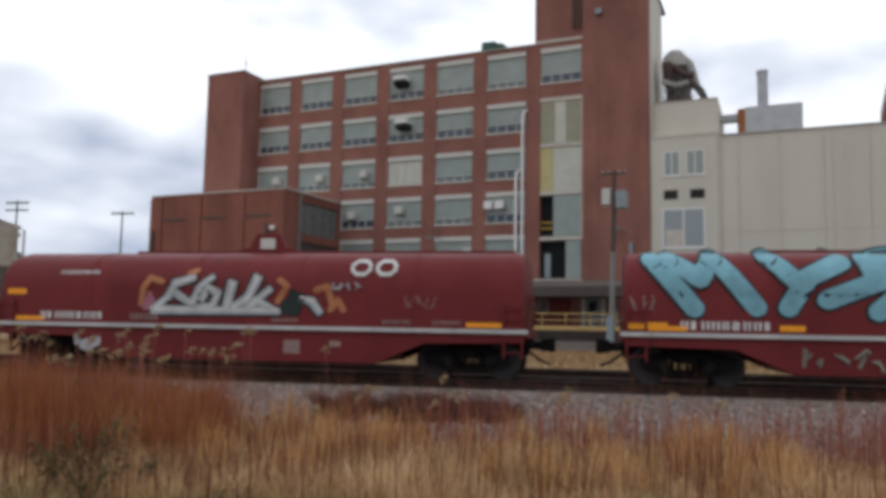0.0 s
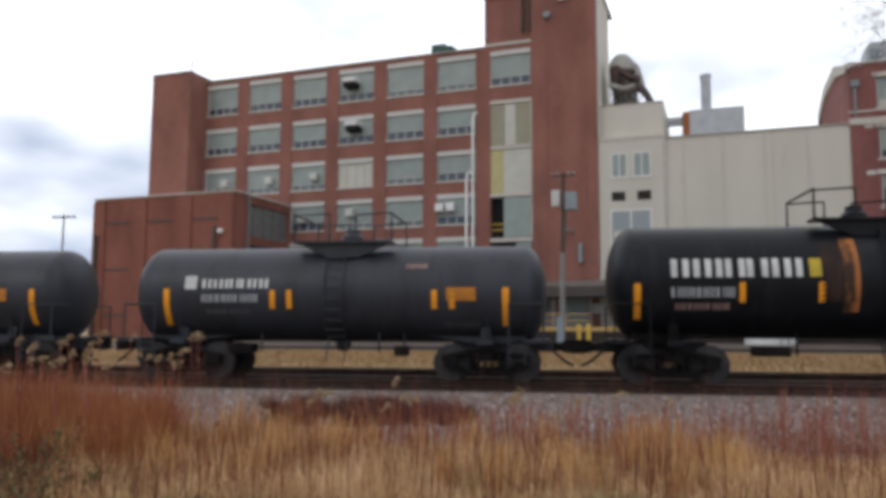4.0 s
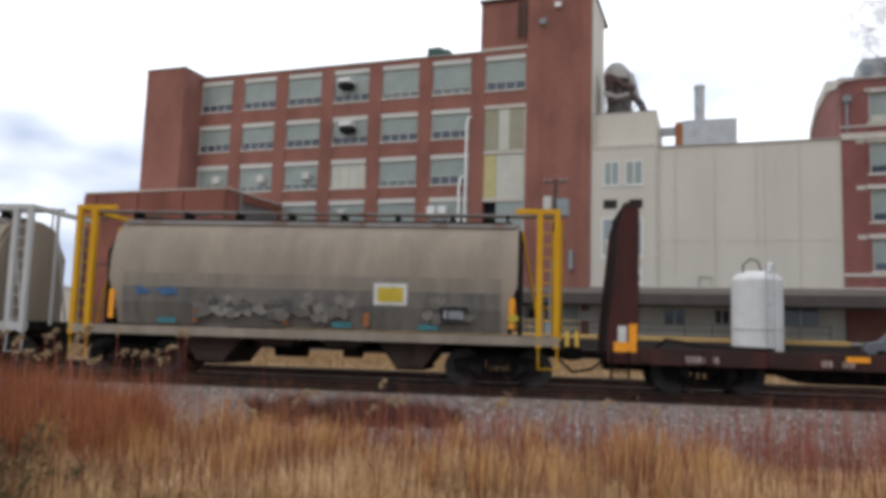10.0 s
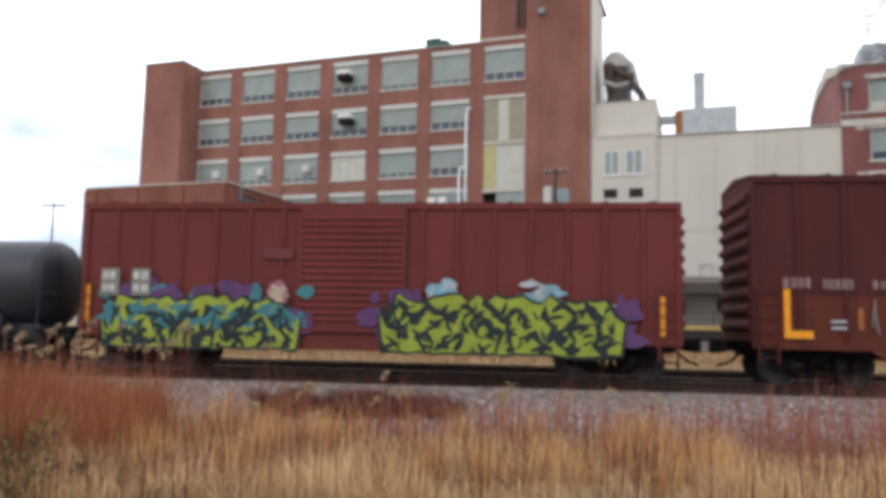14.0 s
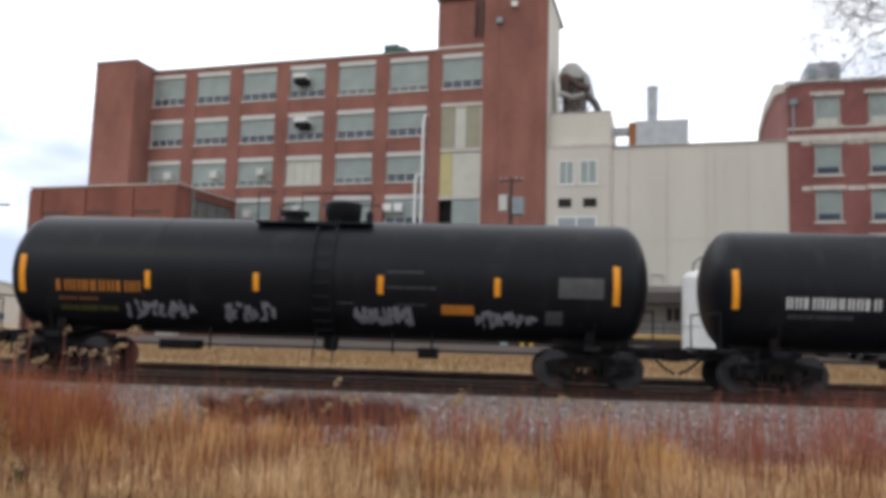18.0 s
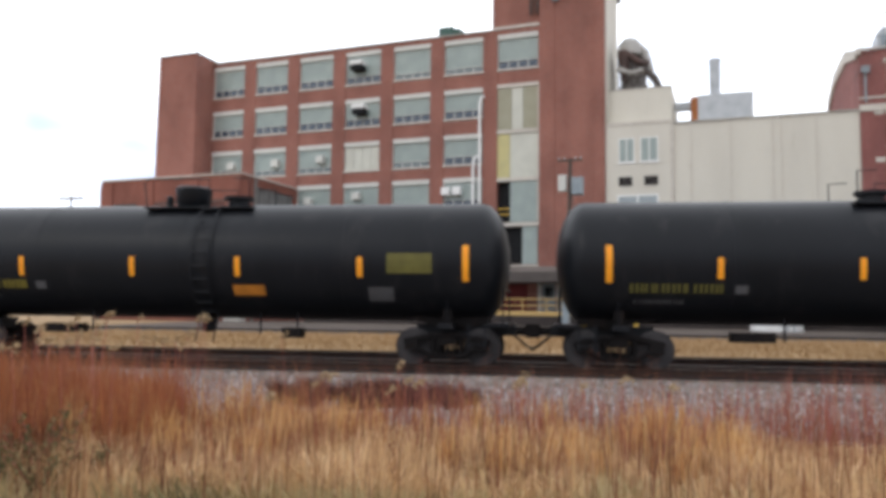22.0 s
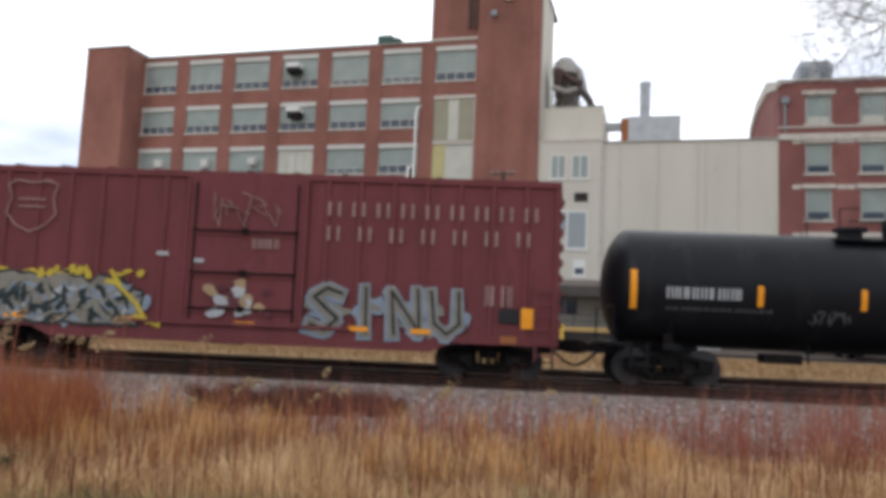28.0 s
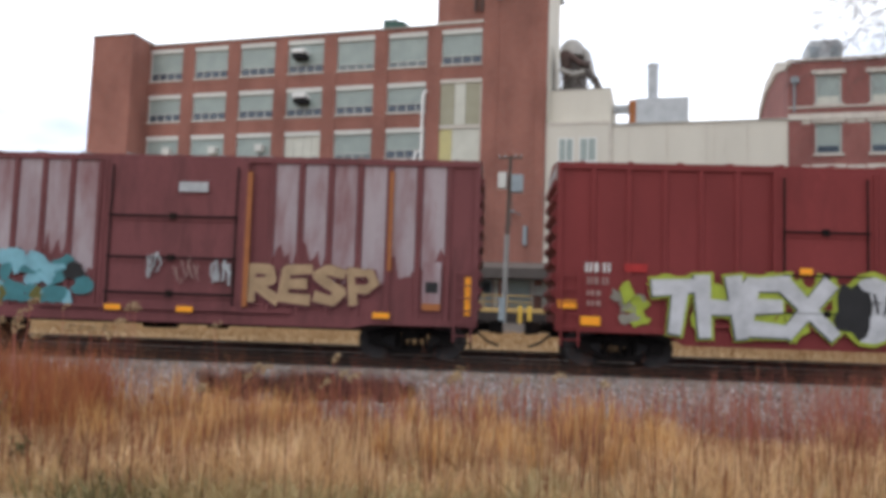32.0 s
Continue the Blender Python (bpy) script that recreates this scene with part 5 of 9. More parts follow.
# ends of each car's body along the train, from its head
TRAIN = [(0.6, 14.8), (-15.9, -1.7), (-30.6, -17.9), (-45.05, -31.8), (-57.2, -46.5), (-69.3, -59.0), (-91.85, -70.9), (-114.3, -93.2), (-127.6, -115.4), (-140.85, -128.8),
         (-157.5, -142.3), (-173.75, -159.05), (-187.7, -174.9), (-204.65, -188.55), (-222.1, -206.0), (-239.8, -223.55), (-257.2, -240.95), (-274.6, -258.35), (-293.0, -276.0), (-309.15, -294.0),
         (-325.55, -310.65), (-341.9, -326.75), (-358.3, -343.2), (-374.8, -359.8), (-391.7, -376.65)]


def coil_car(i, label, art):
    c, L = car_thing("coil_car", i, label)
    h = L / 2
    # hood: arched cross-section with rounded ends
    def ring(x, k):
        pts = []
        for a in range(0, 13):
            t = math.pi * a / 12
            cy, cz = -math.cos(t), math.sin(t)
            y = 1.5 * (abs(cy) ** 0.75) * (1 if cy > 0 else -1) * (0.9 + 0.1 * k)
            pts.append((x, y, 1.28 + 0.95 * k ** 0.5 + 1.05 * k * cz ** 0.8))
        return [(x, -1.5 * (0.9 + 0.1 * k), 1.26)] + pts + [(x, 1.5 * (0.9 + 0.1 * k), 1.26)]
    rings = [ring(-h + 0.02, 0.90), ring(-h + 0.08, 0.97), ring(-h + 0.25, 1.0), ring(h - 0.25, 1.0), ring(h - 0.08, 0.97), ring(h - 0.02, 0.90)]
    part("hood", Geo().rings(rings), COIL_RED, c, "rounded dark red coil cover", smooth=True)
    for x in (-h * 0.62, -h * 0.2, h * 0.2, h * 0.62):
        part("hood_rib", Geo().rings([[(x + d, p[1] * 1.008, p[2] * 1.004 if p[2] > 2 else p[2]) for p in ring(0, 1.0)] for d in (-0.06, 0.06)], caps=True), COIL_RED, c, smooth=True)
    part("ridge", Geo().box(-h * 0.55, h * 0.95, -0.12, 0.12, 3.26, 3.36), COIL_RED, c)
    lift = Geo().prism([(-1.3, 3.3), (1.3, 3.3), (0.55, 3.45), (0.35, 3.85), (-0.35, 3.85), (-0.55, 3.45)], -0.12, 0.12, "y")
    part("lifting_bracket", lift, COIL_RED, c)
    part("bracket_eye", Geo().box(-0.22, 0.22, -0.14, -0.12, 3.42, 3.72), FRAME, c)
    part("deck_edge", Geo().box(-h - 0.1, h + 0.1, -1.6, -1.5, 1.16, 1.26), PALE, c, "worn grey deck edge")
    part("deck", Geo().box(-h - 0.1, h + 0.1, -1.5, 1.6, 1.05, 1.25), COIL_RED, c)
    belly = [(-h, 1.06), (h, 1.06), (h, 0.92), (h - 2.5, 0.88), (h - 3.8, 0.33), (-h + 3.8, 0.33), (-h + 2.5, 0.88), (-h, 0.92)]
    for s in (-1, 1):
        part("side_sill", Geo().prism(belly, s * 1.42, s * 1.5, "y"), COIL_RED, c, bevel=0.02)
    part("trough", Geo().box(-h + 3.7, h - 3.7, -1.4, 1.4, 0.36, 0.5), COIL_RED, c)
    frame_under(c, h, STEEL, 0.6, 1.05)
    for s in (-1, 1):
        ladder("end_ladder", c, s * (h - 0.05), s * (h - 0.5), -1.56, 0.55, 1.9, COIL_RED, 5)
        part("grab_iron", Geo().path([(s * h, -1.2, 1.3), (s * (h + 0.12), -1.2, 2.1), (s * (h + 0.12), 1.2, 2.1), (s * h, 1.2, 1.3)], 0.025, 5), COIL_RED, c)
        panel(c, "reflector", s * (h - 0.55), s * (h - 1.45), 1.30, 1.42, -1.52, REFLECT)
        truck(c, s * (h - 1.5))
    couplers(c, h, 0.62)
    plain = set(c.children_recursive)
    art(c, h)
    # paint on the hood follows its curve
    for ob in c.children_recursive:
        if ob in plain:
            continue
        for v in ob.data.vertices:
            if v.co.z > 2.2:
                rise = min(0.97, max(0.0, (v.co.z - 2.23) / 1.05)) ** 1.25
                v.co.y += 1.5 - 1.5 * math.cos(math.asin(min(0.98, rise))) ** 0.75 - 0.02


def art_coil_b(c, h):
    y = -1.56
    panel(c, "reflector", -h + 0.25, -h + 0.85, 2.02, 2.18, -1.52, REFLECT)
    # plain shapes where the owner's mark stands
    def ringed(x0, x1):
        z0, z1 = 2.62, 2.98
        return [[(x0 + 0.12, z1), (x1 - 0.12, z1), (x1, z1 - 0.12), (x1, z0 + 0.12), (x1 - 0.12, z0), (x0 + 0.12, z0), (x0, z0 + 0.12), (x0, z1 - 0.12), (x0 + 0.12, z1)]]
    brush(c, ringed(2.95, 3.42) + ringed(3.62, 4.1), 0.1, -1.525, I_WHITE, None, 0, None, "white rounded owner's mark", True).name = "owner_mark"
    brush(c, [[(-2.6, 1.66), (-2.2, 2.0), (-2.0, 2.35), (-1.5, 2.5)], [(-2.0, 2.1), (-1.5, 1.8), (-1.3, 2.2), (-0.95, 2.5)], [(-1.3, 1.7), (-0.9, 1.75), (-0.75, 2.1), (-1.05, 2.25), (-1.2, 1.95)],
              [(-0.5, 1.72), (-0.35, 2.35)], [(-0.3, 1.72), (0.1, 1.95), (0.35, 2.5)], [(0.1, 1.7), (0.7, 2.2)], [(0.25, 1.95), (0.9, 1.65)], [(-2.6, 1.64), (0.95, 1.64)], [(1.4, 2.05), (1.9, 1.9), (2.1, 1.65)]],
          0.24, -1.515, I_PALEGREY, I_INK, 0.055, I_WHITE, "white and dark teal graffiti lettering")
    part("graffiti_hexagon", blob(1.32, 1.76, 0.34, 0.26, -1.525, 4, 7, 0.05), I_INK, c)
    brush(c, [[(-3.0, 1.8), (-2.95, 2.2), (-2.75, 2.5), (-2.4, 2.4)], [(-2.8, 1.7), (-2.75, 2.05)], [(-1.6, 2.62), (-1.4, 2.7)], [(0.95, 1.9), (1.2, 2.3), (1.0, 2.45)], [(2.0, 2.2), (2.3, 2.3), (2.45, 1.85)], [(2.4, 1.7), (2.6, 1.95), (2.75, 1.7)]],
          0.17, -1.51, I_CURL, None, 0, None, "peach coloured graffiti curls", True)
    splashes(c, -3.1, -2.5, 1.6, 2.1, -1.512, [I_PINK], 4, 5, 0.18)
    scribble(c, 2.45, 3.2, 2.18, 2.4, -1.50, I_PALEGREY, 8, 4, 0.03)
    scribble(c, 4.3, 5.2, 1.7, 2.1, -1.50, I_FADED, 81, 5, 0.015)
    char_bars(c, "car_number", -h + 1.35, -h + 3.35, 1.36, 1.56, -1.52, I_WHITE, 9)
    char_bars(c, "stencil", -h + 4.1, -h + 5.0, 1.36, 1.54, -1.52, I_FADED, 6)
    char_bars(c, "stencil", -h + 1.9, -h + 3.1, 2.6, 2.7, -1.50, I_WHITE, 10)
    for x in (0.8, 3.8, 5.1):
        char_bars(c, "stencil", x, x + 0.75, 1.36, 1.46, -1.52, I_FADED, 7)
    panel(c, "data_plate", 1.15, 1.6, 0.55, 0.9, -1.505, I_FADED)
    panel(c, "data_plate", 2.4, 2.7, 0.75, 0.9, -1.505, I_FADED)
    splashes(c, -5.1, -4.1, 0.5, 0.9, -1.505, [I_PALEGREY], 6, 9, 0.2)


def art_coil_a(c, h):
    brush(c, [[(-h + 0.64, 3.04), (-h + 1.62, 1.84)], [(-h + 1.04, 3.06), (-h + 1.76, 2.54)], [(-h + 1.76, 2.54), (-h + 2.05, 3.09)], [(-h + 2.05, 3.12), (-h + 3.01, 1.88)], [(-h + 3.30, 3.14), (-h + 3.91, 2.48)], [(-h + 4.90, 2.97), (-h + 4.14, 2.59), (-h + 3.71, 1.88)], [(-h + 4.55, 2.07), (-h + 5.57, 2.48), (-h + 6.26, 2.68)], [(-h + 6.78, 3.17), (-h + 6.03, 3.17), (-h + 5.45, 3.03), (-h + 5.54, 2.71), (-h + 6.26, 2.59)], [(-h + 5.62, 1.81), (-h + 6.55, 2.62)], [(-h + 7.02, 3.14), (-h + 6.78, 1.84)]],
          0.44, -1.51, I_SKY, I_BLACK, 0.05, None, "large pale blue graffiti lettering", True)
    panel(c, "reflector", -h + 0.05, -h + 1.0, 1.33, 1.5, -1.52, REFLECT)
    panel(c, "reflector", -h + 3.5, -h + 4.05, 1.33, 1.47, -1.52, REFLECT)
    char_bars(c, "car_number", -h + 1.3, -h + 3.4, 1.34, 1.54, -1.52, I_WHITE, 9)
    scribble(c, -h + 3.9, -h + 6.9, 0.45, 0.95, -1.505, I_STONE, 19, 8, 0.05)
    scribble(c, -h + 0.15, -h + 0.7, 1.75, 2.2, -1.50, I_FADED, 3, 3)


# rust along the hopper's side: place from the car's middle, how much
RUST_RUNS = [(-6.6, 0.10), (-5.0, 0.05), (-4.55, 0.42), (-4.1, 0.10), (-3.1, 0.22), (-2.65, 0.90), (-2.2, 0.28), (-1.3, 0.22), (-0.8, 0.65), (-0.35, 0.85), (0.2, 0.50), (1.2, 0.48), (1.7, 0.92), (2.15, 0.18), (3.7, 0.10), (4.2, 0.52), (4.7, 0.10), (6.6, 0.20)]


def rusted_side(name, base, second):
    """Old paint with rust that has run down from the seams and the roof."""
    m = paint(name, base, 0.75, second, 0.9, 0.35, bump=0.06, fine=30, stretch=(1, 1, 0.35), spec=0.12)
    nt = m.node_tree
    add, link = nt.nodes.new, nt.links.new
    p = nt.nodes["Principled BSDF"]
    old = p.inputs["Base Color"].links[0].from_socket
    tc, mp, n1, n2 = add("ShaderNodeTexCoord"), add("ShaderNodeMapping"), add("ShaderNodeTexNoise"), add("ShaderNodeTexNoise")
    mp.inputs["Scale"].default_value = (1.6, 1.0, 0.45)
    link(tc.outputs["Object"], mp.inputs[0])
    n1.inputs["Scale"].default_value, n1.inputs["Detail"].default_value, n1.inputs["Roughness"].default_value = 1.3, 8, 0.62
    n2.inputs["Scale"].default_value, n2.inputs["Detail"].default_value = 0.8, 4
    link(mp.outputs[0], n1.inputs["Vector"])
    link(tc.outputs["Object"], n2.inputs["Vector"])
    sep, wob, span, ramp = add("ShaderNodeSeparateXYZ"), add("ShaderNodeMath"), add("ShaderNodeMapRange"), add("ShaderNodeValToRGB")
    link(tc.outputs["Object"], sep.inputs[0])
    wob.operation = "MULTIPLY_ADD"
    link(n2.outputs[0], wob.inputs[0])
    wob.inputs[1].default_value = 0.9
    link(sep.outputs[0], wob.inputs[2])
    link(wob.outputs[0], span.inputs["Value"])
    span.inputs["From Min"].default_value, span.inputs["From Max"].default_value = -6.15, 7.05
    els = ramp.color_ramp.elements
    while len(els) < len(RUST_RUNS):
        els.new(0.5)
    for el, (x, v) in zip(els, RUST_RUNS):
        el.position, el.color = (x + 6.6) / 13.2, (v, v, v, 1)
    link(span.outputs[0], ramp.inputs[0])
    total, cut, tone, mix = add("ShaderNodeMath"), add("ShaderNodeMapRange"), add("ShaderNodeMix"), add("ShaderNodeMix")
    total.operation = "MULTIPLY_ADD"
    link(n1.outputs[0], total.inputs[0])
    total.inputs[1].default_value = 1.5
    link(ramp.outputs[0], total.inputs[2])
    link(total.outputs[0], cut.inputs["Value"])
    cut.inputs["From Min"].default_value, cut.inputs["From Max"].default_value = 0.88, 1.45
    tone.data_type = mix.data_type = "RGBA"
    link(n2.outputs[0], tone.inputs[0])
    tone.inputs[6].default_value, tone.inputs[7].default_value = (0.34, 0.14, 0.05, 1), (0.13, 0.055, 0.03, 1)
    link(cut.outputs[0], mix.inputs[0])
    link(old, mix.inputs[6])
    link(tone.outputs[2], mix.inputs[7])
    link(mix.outputs[2], p.inputs["Base Color"])
    return m


def rusty_hopper():
    c, L = car_thing("covered_hopper", 2, "rust-streaked pale grey covered hopper car")
    h = L / 2
    side = [(-h, 4.32), (h, 4.32), (h, 3.0), (h - 1.2, 1.6), (h - 1.2, 1.3), (-h + 1.2, 1.3), (-h + 1.2, 1.6), (-h, 3.0)]
    part("body", Geo().prism(side, -1.55, 1.55, "y"), rusted_side("rusted_side_sheet", (0.53, 0.485, 0.41), (0.46, 0.415, 0.345)), c, "pale grey side sheets with heavy rust", bevel=0.03)
    part("top_chord", Geo().box(-h - 0.02, h + 0.02, -1.62, 1.62, 4.02, 4.14), HOPPER_GREY, c)
    part("eave", Geo().box(-h - 0.02, h + 0.02, -1.6, 1.6, 4.3, 4.38), HOPPER_GREY, c)
    part("roof", Geo().prism([(-1.55, 4.38), (1.55, 4.38), (0.5, 4.5), (-0.5, 4.5)], -h, h, "x"), ROOF_GREY, c)
    walk_g = Geo().box(-h, h, -0.95, -0.6, 4.5, 4.55)
    for k in range(12):
        x = -h + 0.5 + k * (L - 1) / 11
        walk_g.box(x - 0.04, x + 0.04, -1.2, -0.4, 4.4, 4.5)
    part("running_board", walk_g, STEEL, c)
    part("roof_edge", Geo().box(-h, h, -1.63, -1.45, 4.4, 4.47), STEEL, c, "dark walkway edge along the roof")
    for k in range(3):
        x = -h + (k + 0.5) * L / 3
        part("roof_hatch", Geo().box(x - 1.6, x + 1.6, -0.3, 0.3, 4.5, 4.6), ROOF_GREY, c)
    part("side_sill", Geo().box(-h + 0.1, h - 0.1, -1.6, -1.35, 1.05, 1.3), HOPPER_GREY, c)
    part("side_sill", Geo().box(-h + 0.1, h - 0.1, 1.35, 1.6, 1.05, 1.3), HOPPER_GREY, c)
    for k in range(3):
        x = -h + 3.3 + k * (L - 6.6) / 2
        g = Geo().prism([(x - 1.35, 1.3), (x + 1.35, 1.3), (x + 0.45, 0.45), (x - 0.45, 0.45)], -1.2, 1.2, "y")
        part("discharge_hopper", g, STEEL, c)
        part("gate", Geo().box(x - 0.5, x + 0.5, -0.9, 0.9, 0.36, 0.46), STEEL, c)
    frame_under(c, h, STEEL)
    for s in (-1, 1):
        for k in range(3):
            x = s * (h - 0.05 - k * 0.55)
            part("end_post", Geo().box(x - 0.05, x + 0.05, -1.55, -1.47, 1.2, 2.2 + k * 0.0 + 0.75 - 0.45 * k), HOPPER_GREY, c)
        ladder("end_ladder", c, s * h, s * (h - 0.5), -1.6, 0.6, 2.9, HOPPER_GREY, 8)
        part("end_platform", Geo().box(s * (h - 1.2), s * (h + 0.12), -1.5, 1.5, 1.1, 1.2), STEEL, c)
        part("end_slope_sheet", Geo().prism([(s * (h - 0.05), 2.95), (s * (h - 1.25), 1.55), (s * (h - 1.25), 1.3), (s * (h - 0.05), 1.3)], -1.15, 1.15, "y"), CYL_DARK, c, "dark grey-brown recessed end below the slope")
        ladder("high_ladder", c, s * (h + 0.03), s * (h + 0.5), -1.25, 0.7, 4.35, PALE, 11)
        part("end_brace", Geo().path([(s * (h + 0.4), -1.3, 1.2), (s * (h + 0.4), -1.3, 4.2), (s * h, -1.3, 4.3)], 0.04, 6).path([(s * (h + 0.4), 1.3, 1.2), (s * (h + 0.4), 1.3, 4.2), (s * h, 1.3, 4.3)], 0.04, 6), PALE, c)
        panel(c, "reflector", s * (h - 1.15), s * (h - 1.3), 1.45, 2.35, -1.56, REFLECT)
        truck(c, s * (h - 1.75))
    panel(c, "reflector", -0.85, -0.7, 1.42, 1.85, -1.56, REFLECT)
    panel(c, "repaint_patch", -h + 1.65, -h + 2.95, 1.6, 2.45, -1.556, I_SLATE, "blue-grey repainted data panel")
    panel(c, "repaint_patch", -h + 1.65, -h + 4.3, 1.38, 1.95, -1.554, I_SLATE)
    char_bars(c, "car_number", -h + 1.75, -h + 2.75, 2.12, 2.3, -1.564, I_GREY, 4)
    char_bars(c, "car_number", -h + 1.75, -h + 2.75, 1.88, 2.05, -1.564, I_GREY, 6)
    panel(c, "ghost_panel", -h + 4.6, -h + 8.5, 1.4, 3.4, -1.5535, rusted_side("rusted_panel", (0.44, 0.385, 0.29), (0.36, 0.30, 0.215)), "rusted faded panel")
    splashes(c, -0.6 - 1.4, 1.4, 1.4, 2.2, -1.557, [I_STONE, I_TAN, I_OLIVE], 5, 31, 0.22)
    couplers(c, h, 0.6)


def cyl_hopper(i, label, frame_mat, art, top_mat):
    c, L = car_thing("cylindrical_hopper", i, label)
    h = L / 2
    b = h - 1.03
    # bulging side section
    sec = [(-1.35, 1.32), (-1.52, 1.9), (-1.55, 2.5), (-1.50, 3.1), (-1.32, 3.65), (-0.95, 4.05), (-0.4, 4.18), (0.4, 4.18), (0.95, 4.05), (1.32, 3.65), (1.50, 3.1), (1.55, 2.5), (1.52, 1.9), (1.35, 1.32)]
    rings = [[(-b + 0.0 + (0.22 if z < 2.0 else 0.0), y, z) for y, z in sec], [(-b + 0.35, y, z) for y, z in sec], [(b - 0.35, y, z) for y, z in sec], [(b - (0.22 if z < 2.0 else 0.0), y, z) for y, z in sec]]
    part("body", Geo().rings(rings), top_mat, c, "rounded dusty tan hopper body", smooth=True)
    # two bands make the side darker towards the bottom
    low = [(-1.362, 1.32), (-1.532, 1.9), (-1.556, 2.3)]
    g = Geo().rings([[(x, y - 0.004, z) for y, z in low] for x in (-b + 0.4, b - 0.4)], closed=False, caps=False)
    part("lower_band", g, CYL_DARK, c, "darker lower side")
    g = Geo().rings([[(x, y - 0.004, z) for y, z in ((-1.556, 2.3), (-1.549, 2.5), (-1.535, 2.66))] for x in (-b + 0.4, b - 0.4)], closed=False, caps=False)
    part("middle_band", g, CYL_MID, c, "band of middle tone above the darker lower side")
    for sy in (-1, 1):
        part("roof_rim", Geo().box(-b + 0.1, b - 0.1, sy * 1.02 - 0.04, sy * 1.02 + 0.04, 4.0, 4.1), ROOF_GREY, c)
    for s in (-1, 1):
        g = Geo().prism([(-1.5, 1.2), (1.5, 1.2), (1.52, 3.2), (0.9, 3.95), (-0.9, 3.95), (-1.52, 3.2)], s * (b + 0.02), s * (b + 0.08), "x")
        part("end_sheet", g, STEEL if frame_mat is YEL else CYL_TAN, c, "dark end sheet")
    for x in (-b * 0.5, 0.0, b * 0.5):
        part("weld_seam", Geo().rings([[(x + d, y - 0.004, z) for y, z in sec[1:6]] for d in (-0.02, 0.02)], closed=False, caps=False), top_mat, c)
    part("side_sill", Geo().box(-h, h, -1.58, -1.38, 1.05, 1.28), CYL_TAN if frame_mat is YEL else PALE, c, "pale side sill")
    part("side_sill", Geo().box(-h, h, 1.38, 1.58, 1.05, 1.28), CYL_TAN, c)
    part("underframe", Geo().box(-h + 0.2, h - 0.2, -1.38, 1.38, 1.12, 1.3), STEEL, c)
    for k in range(4):
        x = (k - 1.5) * 1.75
        low_z = 0.42 if k in (0, 3) else 0.86
        part("discharge_hopper", Geo().prism([(x - 0.95, 1.2), (x + 0.95, 1.2), (x + 0.35, low_z), (x - 0.35, low_z)], -1.1, 1.1, "y"), CHUTE, c, "rusty brown discharge chute")
        part("gate", Geo().box(x - 0.38, x + 0.38, -0.9, 0.9, low_z - 0.08, low_z), STEEL, c)
    part("running_board", Geo().box(-h + 0.1, h - 0.1, -0.95, -0.55, 4.33, 4.37), ROOF_GREY, c)
    for k in range(8):
        x = -b + 0.3 + k * (2 * b - 0.6) / 7
        part("board_bracket", Geo().box(x - 0.03, x + 0.03, -1.0, -0.45, 4.02, 4.33), STEEL, c)
    part("roof_trough", Geo().box(-b + 0.2, b - 0.2, -0.35, 0.35, 4.14, 4.25), STEEL, c)
    frame_under(c, h, STEEL)
    for s in (-1, 1):
        for x in (h - 0.08, h - 0.5):
            part("end_post", Geo().box(s * x - 0.07, s * x + 0.07, -1.58, -1.44, 1.0, 4.38), frame_mat, c)
            part("end_post", Geo().box(s * x - 0.07, s * x + 0.07, 1.44, 1.58, 1.0, 4.38), frame_mat, c)
        part("end_head", Geo().box(s * (h - 1.1), s * h, -1.58, -1.44, 4.3, 4.42).box(s * (h - 0.15), s * h, -1.44, 1.58, 4.3, 4.42), frame_mat, c)
        ladder("end_ladder", c, s * (h - 0.08), s * (h - 0.5), -1.51, 1.2, 4.3, frame_mat, 10)
        ladder("end_ladder", c, s * (h + 0.02), s * (h + 0.06), -0.5, 1.2, 4.3, frame_mat, 3)
        part("end_platform", Geo().box(s * b, s * (h + 0.05), -1.4, 1.4, 1.05, 1.14), STEEL, c)
        for y in (-1.0, 1.0):
            part("end_brace", Geo().tube((s * (b + 0.1), y, 3.9), (s * (h - 0.45), y, 1.2), 0.035, 6), frame_mat, c)
        part("stirrup", Geo().path([(s * (h - 0.05), -1.5, 1.05), (s * (h - 0.05), -1.52, 0.5), (s * (h - 0.5), -1.52, 0.5), (s * (h - 0.5), -1.5, 1.05)], 0.025, 5), frame_mat, c)
        truck(c, s * (h - 1.5))
        panel(c, "reflector", s * (b - 0.05), s * (b - 0.2), 1.45, 2.2, -1.56, REFLECT)
    for x in (-3.0, -0.6, 1.5):
        panel(c, "reflector", x, x + 0.14, 1.4, 1.75, -1.5, ORANGE if frame_mat is YEL else REFLECT)
    couplers(c, h, 0.42)
    art(c, b)


